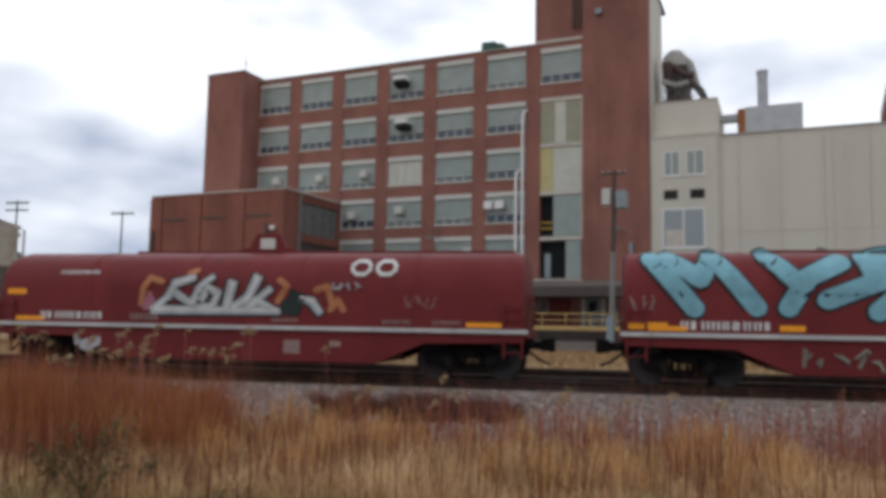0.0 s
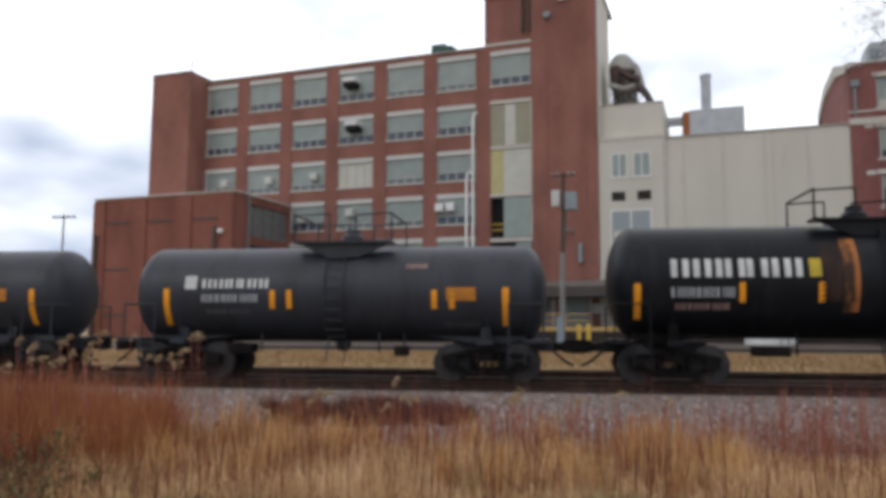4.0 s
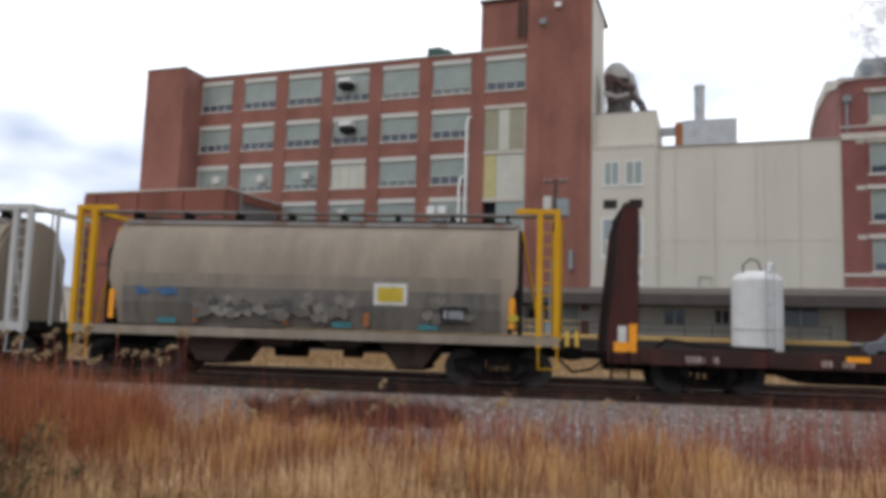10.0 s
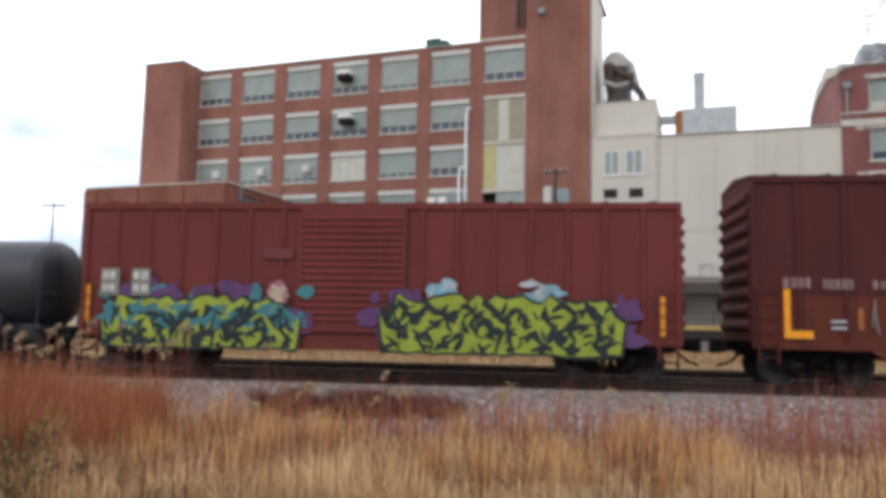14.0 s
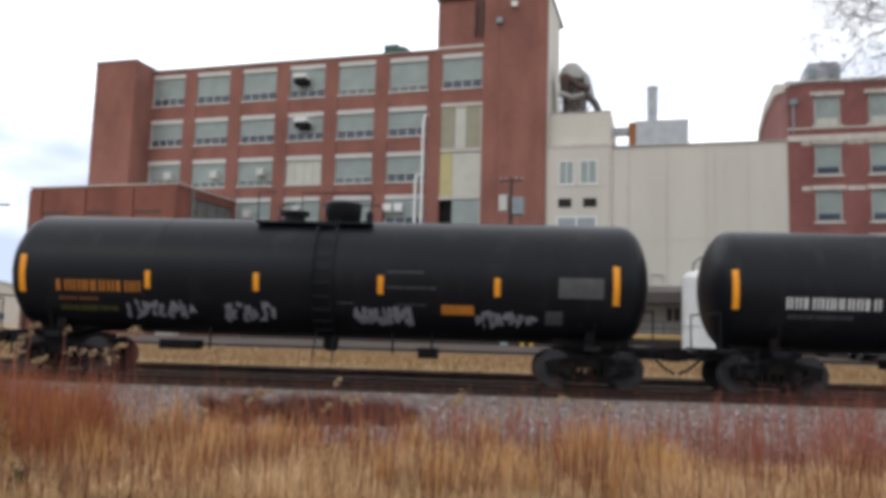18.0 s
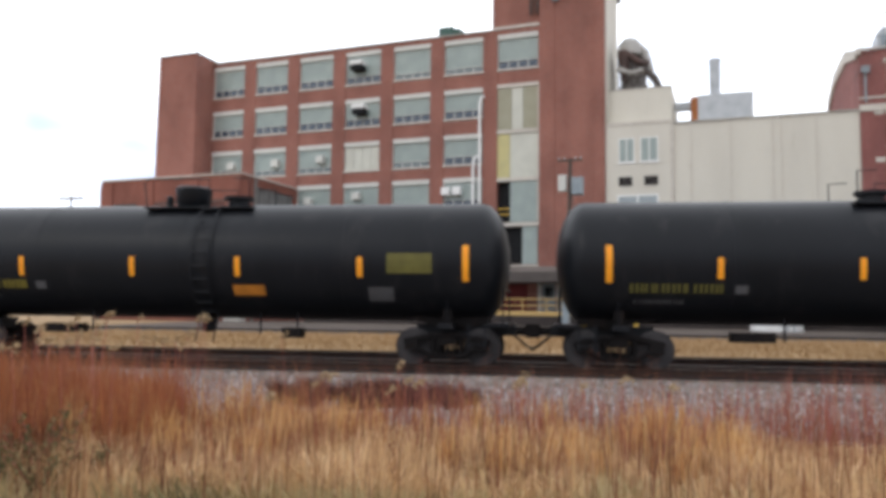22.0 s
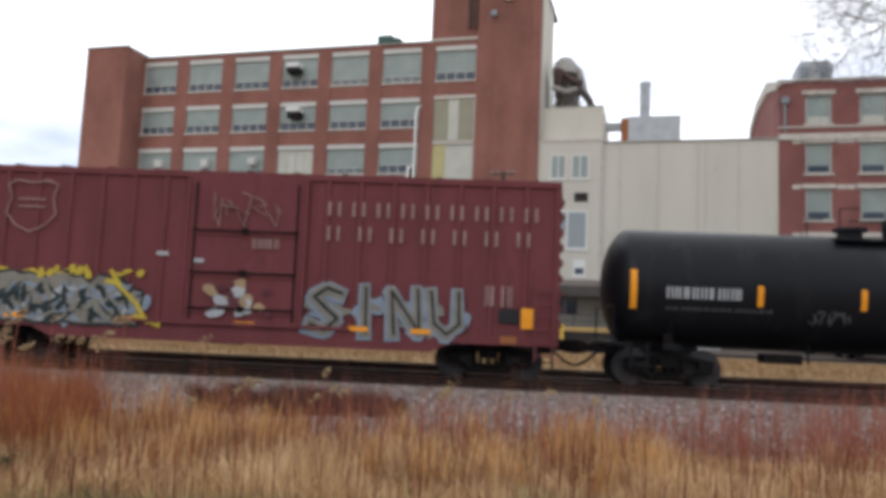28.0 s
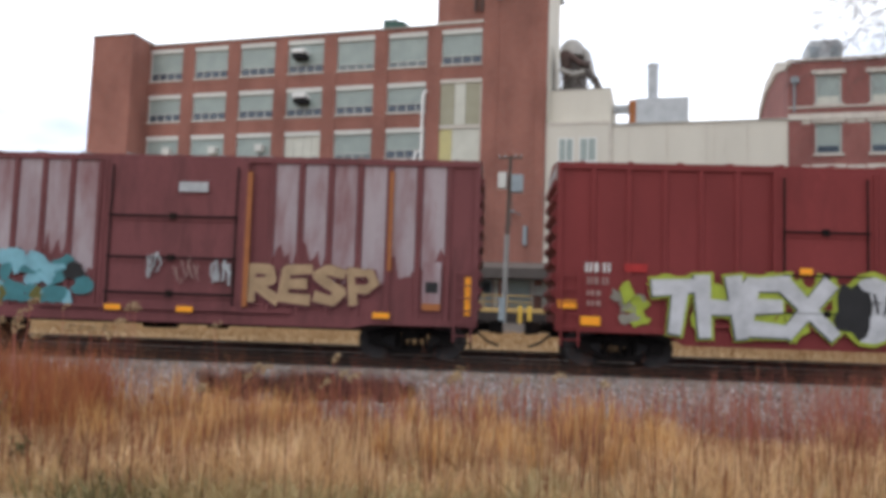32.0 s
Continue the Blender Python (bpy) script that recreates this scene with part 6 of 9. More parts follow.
def art_cyl_a(c, b):
    panel(c, "placard_back", 1.75, 2.6, 1.95, 2.5, -1.57, I_WHITE)
    panel(c, "placard", 1.85, 2.5, 2.03, 2.4, -1.576, I_YELLOW, "yellow placard with white border")
    splashes(c, -b + 2.3, b - 4.0, 1.45, 2.25, -1.565, [CYL_DARK, CYL_GRIME, CYL_DARK, CYL_PALE], 16, 41, 0.2)
    splashes(c, b - 2.4, b - 0.6, 1.5, 2.2, -1.562, [CYL_PALE, CYL_GRIME], 6, 42, 0.18)
    splashes(c, -b + 0.6, -b + 2.4, 2.05, 2.3, -1.565, [I_BLUE], 7, 43, 0.18)
    panel(c, "data_stencil", b - 1.9, b - 1.2, 1.55, 1.95, -1.568, I_BLACK)
    char_bars(c, "stencil", b - 1.8, b - 1.3, 1.65, 1.85, -1.574, I_PALEGREY, 4)
    g = Geo().prism([(b - 0.1, 1.55), (b + 0.06, 1.7), (b - 0.1, 1.85), (b - 0.26, 1.7)], -1.585, -1.57, "y")
    part("diamond_placard", g, I_YELLOW, c)
    for x in (-b + 1.4, 0.7, 2.9):
        panel(c, "paint_patch", x, x + 0.5, 1.36, 1.5, -1.5, I_TEAL)


def art_cyl_b(c, b):
    panel(c, "band", -b + 0.85, b - 0.3, 1.35, 2.02, -1.568, CYL_GREY, "pale grey band along the lower side")
    g = Geo().box(-b + 0.4, -b + 2.0, -1.576, -1.57, 2.04, 2.2)
    part("blue_lettering_patch", g, I_BLUE, c)
    char_bars(c, "stencil", -b + 1.0, -b + 2.0, 1.75, 1.82, -1.574, I_GREY, 3, 0.1)
    char_bars(c, "stencil", -b + 1.0, -b + 1.9, 1.6, 1.66, -1.574, I_GREY, 3, 0.1)
    scribble(c, -b + 2.3, -b + 3.1, 1.55, 1.95, -1.574, I_RED, 12, 4, 0.035)
    scribble(c, -b + 3.25, -b + 4.0, 1.5, 1.95, -1.574, I_BLACK, 13, 5, 0.03)
    scribble(c, b - 4.2, b - 3.4, 1.55, 1.85, -1.574, I_GREY, 14, 5, 0.02)
    scribble(c, b - 1.2, b - 0.4, 1.2, 1.6, -1.6, I_GREY, 15, 5, 0.03)
    panel(c, "placard", -b + 4.4, -b + 5.05, 1.5, 1.8, -1.575, REFLECT, "orange placard")
    panel(c, "data_stencil", b - 1.75, b - 1.25, 1.55, 1.85, -1.575, I_GREY)
    side = [(-1.557, 2.35), (-1.558, 2.5), (-1.51, 3.1), (-1.33, 3.66), (-0.96, 4.06)]
    stain = Geo()
    for k, (yy, z) in enumerate(side):
        stain.v += [(b - 3.45 - 0.05 * k, yy - 0.006, z), (b - 3.25 + 0.04 * k, yy - 0.006, z)]
    stain.f = [(2 * k, 2 * k + 1, 2 * k + 3, 2 * k + 2) for k in range(4)]
    part("rust_stain", stain, coat("rust_wash", (0.33, 0.25, 0.17), (0.36, 0.16, 0.06), 0.5), c, "orange rust streak down the side")
    for x in (-b + 0.25, -b + 2.95, -b + 5.84):
        panel(c, "reflector", x - 0.07, x + 0.07, 2.1, 2.5, -1.565, REFLECT)
    g = Geo().prism([(b - 0.1, 1.45), (b + 0.06, 1.6), (b - 0.1, 1.75), (b - 0.26, 1.6)], -1.585, -1.57, "y")
    part("diamond_placard", g, I_YELLOW, c)


def flat_car(i, label, seed):
    c, L = car_thing("bulkhead_flat_car", i, label)
    h = L / 2
    part("deck", Geo().box(-h, h, -1.5, 1.5, 0.98, 1.06), TIE, c, "worn dark deck boards")
    prof = [(-h, 1.08), (h, 1.08), (h, 0.72), (h - 3.9, 0.66), (h - 4.9, 0.32), (-h + 4.9, 0.32), (-h + 3.9, 0.66), (-h, 0.72)]
    prof2 = [(-h, 1.08), (h, 1.08), (h, 0.70), (-h, 0.70)]
    part("side_sill", Geo().prism(prof2, -1.56, -1.46, "y"), FLAT_BROWN, c, "brown side sill with stake pockets")
    part("side_sill", Geo().prism(prof2, 1.46, 1.56, "y"), FLAT_BROWN, c)
    part("centre_sill", Geo().prism(prof, -0.6, 0.6, "y"), STEEL, c)
    pocket = shared("pocket", lambda: mesh_of("stake_pocket", Geo().box(-0.09, 0.09, -1.64, -1.56, 0.74, 1.04), FLAT_BROWN))
    n = 15
    for k in range(n):
        ob = part("stake_pocket", pocket, FLAT_BROWN, c)
        ob.location = (-h + 0.9 + k * (L - 1.8) / (n - 1), 0, 0)
    rub = Geo()
    for k in range(10):
        x = -h + 1.2 + k * (L - 2.4) / 9
        rub.box(x - 0.06, x + 0.06, -1.3, 1.3, 0.8, 0.98)
    part("crossbearer", rub, STEEL, c)
    gusset, face = (BULK_BROWN, BULK_BOARD) if i == 7 else (BULK_RED, BULK_FACE)
    for s in (-1, 1):
        # bulkhead: a leaning sheet with tapered side gussets
        side = [(s * h, 0.72), (s * (h - 0.71), 0.72), (s * (h - 0.69), 4.55), (s * (h - 0.40), 4.55), (s * (h - 0.29), 4.2), (s * h, 1.3)]
        g = Geo().prism(side, -1.58, -1.48, "y")
        part("bulkhead_gusset", g, gusset, c, "tapered dark brown bulkhead side" if i == 7 else "tapered red bulkhead side", bevel=0.01)
        g = Geo().prism(side, 1.48, 1.58, "y")
        part("bulkhead_gusset", g, gusset, c)
        g = Geo().box(s * (h - 0.73), s * (h - 0.65), -1.48, 1.48, 1.0, 4.5)
        sheet = part("bulkhead_sheet", g, face, c, "dark brown boarded bulkhead face" if i == 7 else "bright oxide red bulkhead face")
        for k in range(11):
            part("face_board", Geo().box(s * (h - 0.755), s * (h - 0.73), -1.46, 1.46, 1.08 + k * 0.31, 1.36 + k * 0.31), face, sheet)
        for k in range(7):
            y = -1.3 + k * 0.43
            g = Geo().prism([(s * (h - 0.03), 0.9), (s * (h - 0.65), 0.95), (s * (h - 0.65), 4.5), (s * (h - 0.42), 4.5), (s * (h - 0.04), 1.3)], y - 0.05, y + 0.05, "y")
            part("bulkhead_stiffener", g, BULK_DARK, c)
        part("bulkhead_cap", Geo().box(s * (h - 0.73), s * (h - 0.38), -1.6, 1.6, 4.5, 4.6), BULK_DARK, c)
        panel(c, "reflector", s * (h - 0.15), s * (h - 0.68), 0.98, 1.22, -1.585, REFLECT)
        if i == 7:
            panel(c, "reflector", s * (h - 0.5), s * (h - 0.7), 1.22, 1.65, -1.585, REFLECT)
            panel(c, "white_plate", s * (h - 0.25), s * (h - 0.45), 1.22, 1.6, -1.584, I_WHITE)
        ladder("stirrup", c, s * (h - 0.1), s * (h - 0.5), -1.6, 0.35, 1.0, STEEL, 2)
        truck(c, s * (h - 2.5))
    rnd = random.Random(seed)
    for x in (-5.34, -1.36, 1.0, 3.02, 5.47) if i == 7 else [(k - 2) * (L - 9.2) / 4 for k in range(5)]:
        panel(c, "reflector", x - 0.26, x + 0.26, 0.9, 1.03, -1.66, REFLECT)
    for k in range(7):
        x = -h + 2.0 + k * (L - 4.5) / 6 + rnd.uniform(-0.3, 0.3)
        char_bars(c, "stencil", x, x + rnd.uniform(0.7, 1.4), 0.77, 0.92, -1.57, I_DECK, rnd.randrange(5, 11))
    part("cable_bundle", Geo().path([(-h + 1.2, -1.2, 1.1), (-h + 1.4, -1.35, 1.3), (-h + 2.2, -1.2, 1.18), (-h + 4.0, -1.0, 1.12)], 0.05, 6), TIE, c)
    couplers(c, h, 0.85)
    frame_under(c, h, STEEL, 0.5, 0.7)


def railing(car, name, loops, r, m):
    """A railing: its first bent rail with the others under it."""
    first = None
    for pts in loops:
        ob = part(name if first is None else "rail", Geo().path(pts, r, 5), m, first or car)
        first = first or ob
    return first


def tank_car(i, label, top, dia, m, marks, dome_x=0.0, dome="pot", sill=False, ladder_x=None, side=-1):
    """marks: (x0, x1, z0, z1, material, name) on the near side of the shell."""
    c, L = car_thing("tank_car", i, label)
    h, R = L / 2, dia / 2
    cz = top - R
    prof = [(-h, 0.02)] + [(-h + 0.46 * R * (1 - math.cos(math.radians(a))), R * math.sin(math.radians(a))) for a in (14, 28, 42, 56, 70, 82)]
    prof += [(-h + 0.48 * R, R), (h - 0.48 * R, R)] + [(-x, r) for x, r in prof[::-1]]
    part("shell", Geo().lathe(prof, 0, cz, 56), m, c, "", smooth=True)
    for x in (-h * 0.5, -h * 0.02, h * 0.5):
        part("weld_band", Geo().lathe([(x - 0.03, R - 0.01), (x - 0.03, R + 0.006), (x + 0.03, R + 0.006), (x + 0.03, R - 0.01)], 0, cz, 56), m, c, smooth=True)

    def patch(x0, x1, z0, z1, mat, name, lift=0.008):
        g = Geo()
        a0, a1 = (math.asin(max(-0.98, min(0.98, (z - cz) / R))) for z in (z0, z1))
        n = max(2, int(abs(a1 - a0) / 0.08))
        for k in range(n + 1):
            a = a0 + (a1 - a0) * k / n
            y, z = -(R + lift) * math.cos(a), cz + (R + lift) * math.sin(a)
            g.v += [(x0, y, z), (x1, y, z)]
        g.f = [(2 * k, 2 * k + 1, 2 * k + 3, 2 * k + 2) for k in range(n)]
        return g

    for x0, x1, z0, z1, mat, name in marks:
        if name.startswith("text"):
            n = int(name[4:])
            g, w = Geo(), (x1 - x0) / n
            for k in range(n):
                a, b = x0 + k * w, x0 + (k + BARS[(k * 3 + n) % 7] + 0.14) * w
                for xa, xb in ((a, a + 0.28 * w), (b - 0.28 * w, b)):
                    q = patch(xa, xb, z0, z1, mat, "")
                    g.add(q.v, q.f)
            part("lettering", g, mat, c)["kind"] = "stuff"
        elif name in ("scribble", "scrawl"):
            ob = scribble(c, x0, x1, z0, z1, 0, mat, int(x0 * 7) + 3, *((6, 0.03) if name == "scribble" else (9, 0.065)))
            for v in ob.data.vertices:
                a = math.asin(max(-0.98, min(0.98, (v.co.z - cz) / R)))
                v.co.y = v.co.y * 0.2 - (R + 0.022) * math.cos(a)
        else:
            part(name, patch(x0, x1, z0, z1, mat, name), mat, c)
    # saddles, stub sills, end platforms
    for s in (-1, 1):
        xb = s * (h - 1.55)
        part("saddle", Geo().prism([(xb - 0.3, 0.95), (xb + 0.3, 0.95), (xb + s * 1.0, 1.05), (xb + s * 1.0, cz - 0.80 * R), (xb - s * 1.6, cz - 0.86 * R)], -0.62, 0.62, "y").box(xb - 0.12, xb + 0.12, -0.95, 0.95, 0.95, cz - 0.7 * R), STEEL if m is TANK_BLACK else m, c)
        part("stub_sill", Geo().box(xb - s * 0.9, s * (h + 0.15), -0.3, 0.3, 0.74, 1.02), m, c)
        part("body_bolster", Geo().box(xb - 0.2, xb + 0.2, -1.35, 1.35, 0.93, 1.05), m, c)
        part("end_sill", Geo().box(s * (h - 0.5), s * (h + 0.05), -1.45, 1.45, 0.98, 1.07), m, c)
        ladder("end_ladder", c, s * (h - 0.55), s * (h - 0.95), -1.42, 0.45, 1.05, m, 3)
        loops = [[(s * (h - 0.1), -1.42, 1.05), (s * (h - 0.1), -1.42, 1.95), (s * (h - 0.1), 1.42, 1.95), (s * (h - 0.1), 1.42, 1.05)]]
        if sill or dome == "rail":
            loops.append([(s * (h - 0.1), -1.42, 1.95), (s * (h - 0.95), -1.42, 1.95), (s * (h - 0.95), -1.42, 1.05)])
        railing(c, "end_railing", loops, 0.025, m)
        part("grab_rail", Geo().path([(s * (h - 1.5), -R * 0.8, 1.1), (s * (h - 1.5), -R * 0.93, 1.6)], 0.03, 6), m, c)
        truck(c, s * (h - 1.55))
    part("bottom_valve", Geo().stand([(0.72, 0.12), (0.8, 0.2), (cz - R + 0.05, 0.22)], 0.1, 0, 12), m, c)
    g = Geo()
    for x in (-h * 0.35, h * 0.22, h * 0.34):
        g.tube((x, -0.7, 0.7), (x, -0.7, cz - 0.8 * R), 0.03, 6)
    part("hanger", g, m, c)
    part("brake_rigging", Geo().tube((-h + 2.5, -0.72, 0.82), (h - 2.5, -0.72, 0.82), 0.025, 6).box(-h * 0.5, -h * 0.38, -0.95, -0.5, 0.68, 0.92).box(h * 0.3, h * 0.36, -0.95, -0.55, 0.62, 0.88), STEEL, c)
    # dome fittings
    x = dome_x
    if dome == "pot":
        part("protective_housing", Geo().stand([(top - 0.1, 0.36), (top + 0.1, 0.49), (top + 0.48, 0.51), (top + 0.53, 0.44), (top + 0.54, 0.2)], x, 0, 20), m, c, smooth=True)
        part("manway", Geo().stand([(top - 0.1, 0.3), (top + 0.13, 0.3), (top + 0.15, 0.42), (top + 0.24, 0.42), (top + 0.27, 0.2)], x + side * 1.35, 0, 16), m, c, smooth=True)
        part("valve", Geo().stand([(top - 0.05, 0.1), (top + 0.25, 0.1), (top + 0.3, 0.05)], x - side * 0.72, 0, 10), m, c)
        p0, p1 = sorted((x + side * 2.1, x - side * 0.95))
        part("platform", Geo().box(p0, p1, -1.0, -0.55, top - 0.19, top - 0.14).box(p0, p1, 0.55, 1.0, top - 0.19, top - 0.14), m, c)
        loops = []
        for y in (-1.0, 1.0):
            loops.append([(x + side * 2.05, y, top - 0.17), (x + side * 2.05, y, top + 0.6), (x + side * 1.6, y, top + 0.62)])
            loops.append([(x + side * 0.9, y, top - 0.17), (x + side * 0.9, y, top + 0.6), (x - side * 0.85, y, top + 0.62), (x - side * 0.95, y, top + 0.5), (x - side * 0.85, y, top - 0.17)])
        railing(c, "platform_railing", loops, 0.02, m)
    elif dome == "rail":
        part("manway", Geo().stand([(top - 0.1, 0.3), (top + 0.3, 0.3), (top + 0.36, 0.22), (top + 0.5, 0.2)], x, 0, 18), m, c, smooth=True)
        part("platform", Geo().box(x - 1.3, x + 1.3, -1.1, -0.5, top + 0.02, top + 0.08).box(x - 1.3, x + 1.3, 0.5, 1.1, top + 0.02, top + 0.08).prism([(x - 1.3, top + 0.05), (x + 1.3, top + 0.05), (x + 0.4, top - 0.35), (x - 0.4, top - 0.35)], -0.98, -0.9, "y"), m, c)
        loops = []
        for y in (-1.08, 1.08):
            for a, b in ((-1.3, -0.35), (0.35, 1.3)):
                loops.append([(x + a, y, top + 0.05), (x + a, y, top + 0.75), (x + b, y, top + 0.8), (x + b, y, top + 0.05)])
        loops += [[(x + e, -1.08, top + 0.78), (x + e, 1.08, top + 0.78)] for e in (-1.3, 1.3)]
        railing(c, "platform_railing", loops, 0.034, m)
    else:
        for a in (-0.4, 1.35):
            part("protective_housing", Geo().stand([(top - 0.15, 0.52), (top + (0.62 if a < 0 else 0.42), 0.52), (top + (0.66 if a < 0 else 0.46), 0.45)], x + a, 0, 22), m, c, smooth=True)
        part("platform", Geo().box(x - 1.85, x + 2.6, -1.15, -0.6, top - 0.1, top - 0.05), m, c)
        loops = []
        for y in (-1.12, 1.12):
            loops += [[(x - 1.8, y, top + z), (x + 2.55, y, top + z)] for z in (0.75, 0.35)]
            loops += [[(x + a, y, top - 0.08), (x + a, y, top + 0.75)] for a in (-1.8, -0.9, 0.55, 1.9, 2.55)]
        railing(c, "platform_railing", loops, 0.025, m)
    # side ladder over the middle
    lx = dome_x * 0.4 if ladder_x is None else ladder_x
    rails = []
    for a in (-0.25, 0.25):
        pts = [(lx + a, -(R + 0.12) * math.cos(t), cz + (R + 0.12) * math.sin(t)) for t in [math.radians(d) for d in range(-60, 75, 15)]]
        rails.append(Geo().path(([(lx + a, -R * 0.75, 0.5)] if not sill else []) + pts, 0.022, 5))
    lad = part("side_ladder", rails[0], m, c)
    part("ladder_rail", rails[1], m, lad)
    for d in range(-55, 75, 12):
        t = math.radians(d)
        part("rung", Geo().tube((lx - 0.25, -(R + 0.12) * math.cos(t), cz + (R + 0.12) * math.sin(t)), (lx + 0.25, -(R + 0.12) * math.cos(t), cz + (R + 0.12) * math.sin(t)), 0.018, 5), m, lad)
    if sill:
        part("side_sill", Geo().box(-h - 0.75, h + 0.75, -1.55, -1.4, 0.92, 1.06), m, c)
        for k in range(8):
            x = -h + 0.6 + k * (L - 1.2) / 7
            part("sill_bracket", Geo().tube((x, -1.48, 1.0), (x + 0.1, -R * 0.86, 1.42), 0.03, 6), m, c)
        ladder("lower_ladder", c, dome_x * 0.4 - 0.28, dome_x * 0.4 + 0.28, -1.58, 0.45, 2.6, m, 8)
        for s in (-1, 1):
            part("corner_railing", Geo().path([(s * (h - 0.55), -1.5, 1.05), (s * (h - 0.55), -1.5, 2.15), (s * (h + 0.5), -1.5, 2.15), (s * (h + 0.5), -1.5, 1.05)], 0.03, 6).path([(s * (h - 0.55), -1.5, 1.6), (s * (h + 0.5), -1.5, 1.6)], 0.025, 6), m, c)
        part("diamond_placard", Geo().prism([(h - 1.0, 0.98), (h - 0.72, 1.3), (h - 1.0, 1.66), (h - 1.28, 1.3)], -1.6, -1.57, "y"), I_WHITE, c)
    couplers(c, h + 0.15, 0.55)
    return c


def refl(xs, z0, z1, big, b0, b1, m=None):
    out = [(x - 0.07, x + 0.07, z0, z1, m or REFLECT, "reflector") for x in xs]
    return out + [(x - 0.08, x + 0.08, b0, b1, m or REFLECT, "reflector") for x in big]


def all_tanks():
    tank_car(3, "black tank car with bold white lettering", 3.95, 2.85, TANK_BLACK,
             refl([-3.8, -2.0, 1.05, 3.1], 1.98, 2.45, [-6.25], 1.58, 2.43) + [(-5.45, -2.3, 2.58, 3.02, I_WHITE, "text6"), (-2.27, -2.0, 2.58, 3.02, I_YELLOW, "lettering"), (-5.45, -3.95, 2.1, 2.34, I_PALEGREY, "text10"), (-5.35, -4.05, 1.8, 1.96, I_FADED, "text9"),
              (3.35, 4.15, 2.1, 2.52, REFLECT, "placard"), (4.45, 5.65, 2.05, 2.58, I_GREY, "stencil_panel"), (4.5, 5.6, 2.36, 2.52, I_PALEGREY, "text8"), (4.5, 5.6, 2.12, 2.26, I_PALEGREY, "text9"), (5.15, 5.55, 1.2, 1.55, I_WHITE, "placard"),
              (-1.5, -1.15, 1.75, 3.5, coat("rust_on_black", (0.06, 0.035, 0.025), (0.40, 0.15, 0.05), 0.5), "rust_stain"), (-2.0, -1.5, 2.0, 3.4, coat("brown_grime", (0.03, 0.022, 0.02), (0.07, 0.035, 0.025), 0.5), "rust_stain"), (3.65, 4.1, 1.7, 1.95, I_GREY, "stencil_panel"), (3.05, 3.4, 1.75, 1.9, I_PALEGREY, "text3")], -0.7, "rail")
    small = refl([-1.5, -1.05, 2.75, 3.2], 1.83, 2.3, [-4.4, 4.55], 1.4, 2.35, REFLECT)
    for i, lab in ((4, "short faded black tank car with white lettering"), (5, "short faded black tank car with pale lettering and platform rails")):
        tank_car(i, lab, 3.52, 2.55, TANK_GREY, small + [(-3.9, -3.58, 2.34, 2.68, I_WHITE, "owner_mark"), (-3.42, -1.55, 2.36, 2.6, I_WHITE, "text6"), (-3.42, -1.85, 2.0, 2.2, I_PALEGREY, "text9"), (-3.3, -2.1, 1.7, 1.82, I_GREY, "text8"),
                 (3.05, 3.8, 2.03, 2.36, I_PLACARD, "placard"), (2.0, 2.6, 2.85, 2.98, I_FADED, "text5"), (3.0, 3.9, 1.35, 1.5, I_GREY, "text7")], 0.3, "rail")
    tank_car(12, "faded blue-black tank car with orange placard", 3.46, 2.5, TANK_GREY,
             refl([-3.9, -2.95], 1.9, 2.3, [-6.0, 5.15], 1.6, 2.4) + [(-5.6, -4.2, 1.95, 2.15, I_PALEGREY, "text9"), (-5.3, -3.6, 1.55, 1.7, I_GREY, "text10"), (1.35, 2.35, 1.9, 2.25, REFLECT, "placard"), (3.15, 4.25, 1.75, 2.2, I_GREY, "stencil_panel"),
              (3.2, 4.2, 1.98, 2.1, I_PALEGREY, "text7"), (1.5, 2.1, 1.6, 1.75, I_GREY, "text5"), (3.6, 4.6, 1.45, 1.6, I_PALEGREY, "text7")], -0.2, "pot")
    big = dict(top=4.2, dia=3.12, m=TANK_BLACK)
    tank_car(13, "long black tank car with white lettering and yellow placard", 4.12, 3.08, TANK_BLACK,
             refl([-4.3, -1.2, 2.55, 5.1], 2.3, 2.78, [-7.95, 7.75], 2.05, 3.0) + [(-6.75, -4.5, 2.08, 2.36, I_WHITE, "text11"), (-6.7, -5.1, 1.85, 1.95, I_GREY, "text12"), (-3.2, -2.2, 2.2, 2.3, I_GREY, "text9"), (-3.2, -2.1, 2.0, 2.1, I_GREY, "text9"),
              (4.15, 4.95, 1.92, 2.32, REFLECT, "placard"), (2.95, 4.85, 2.6, 2.78, I_PALEGREY, "text14"), (6.4, 7.6, 2.3, 2.85, I_GREY, "stencil_panel"), (6.45, 7.55, 2.6, 2.75, I_PALEGREY, "text8"), (2.4, 3.5, 1.65, 1.75, I_GREY, "text9"), (4.45, 5.5, 1.68, 1.78, I_GREY, "text9"),
              (5.75, 6.3, 1.5, 1.8, I_GREY, "stencil_panel"), (-4.05, -2.85, 1.35, 1.85, I_MIST, "scribble")], 0.0, "pot")
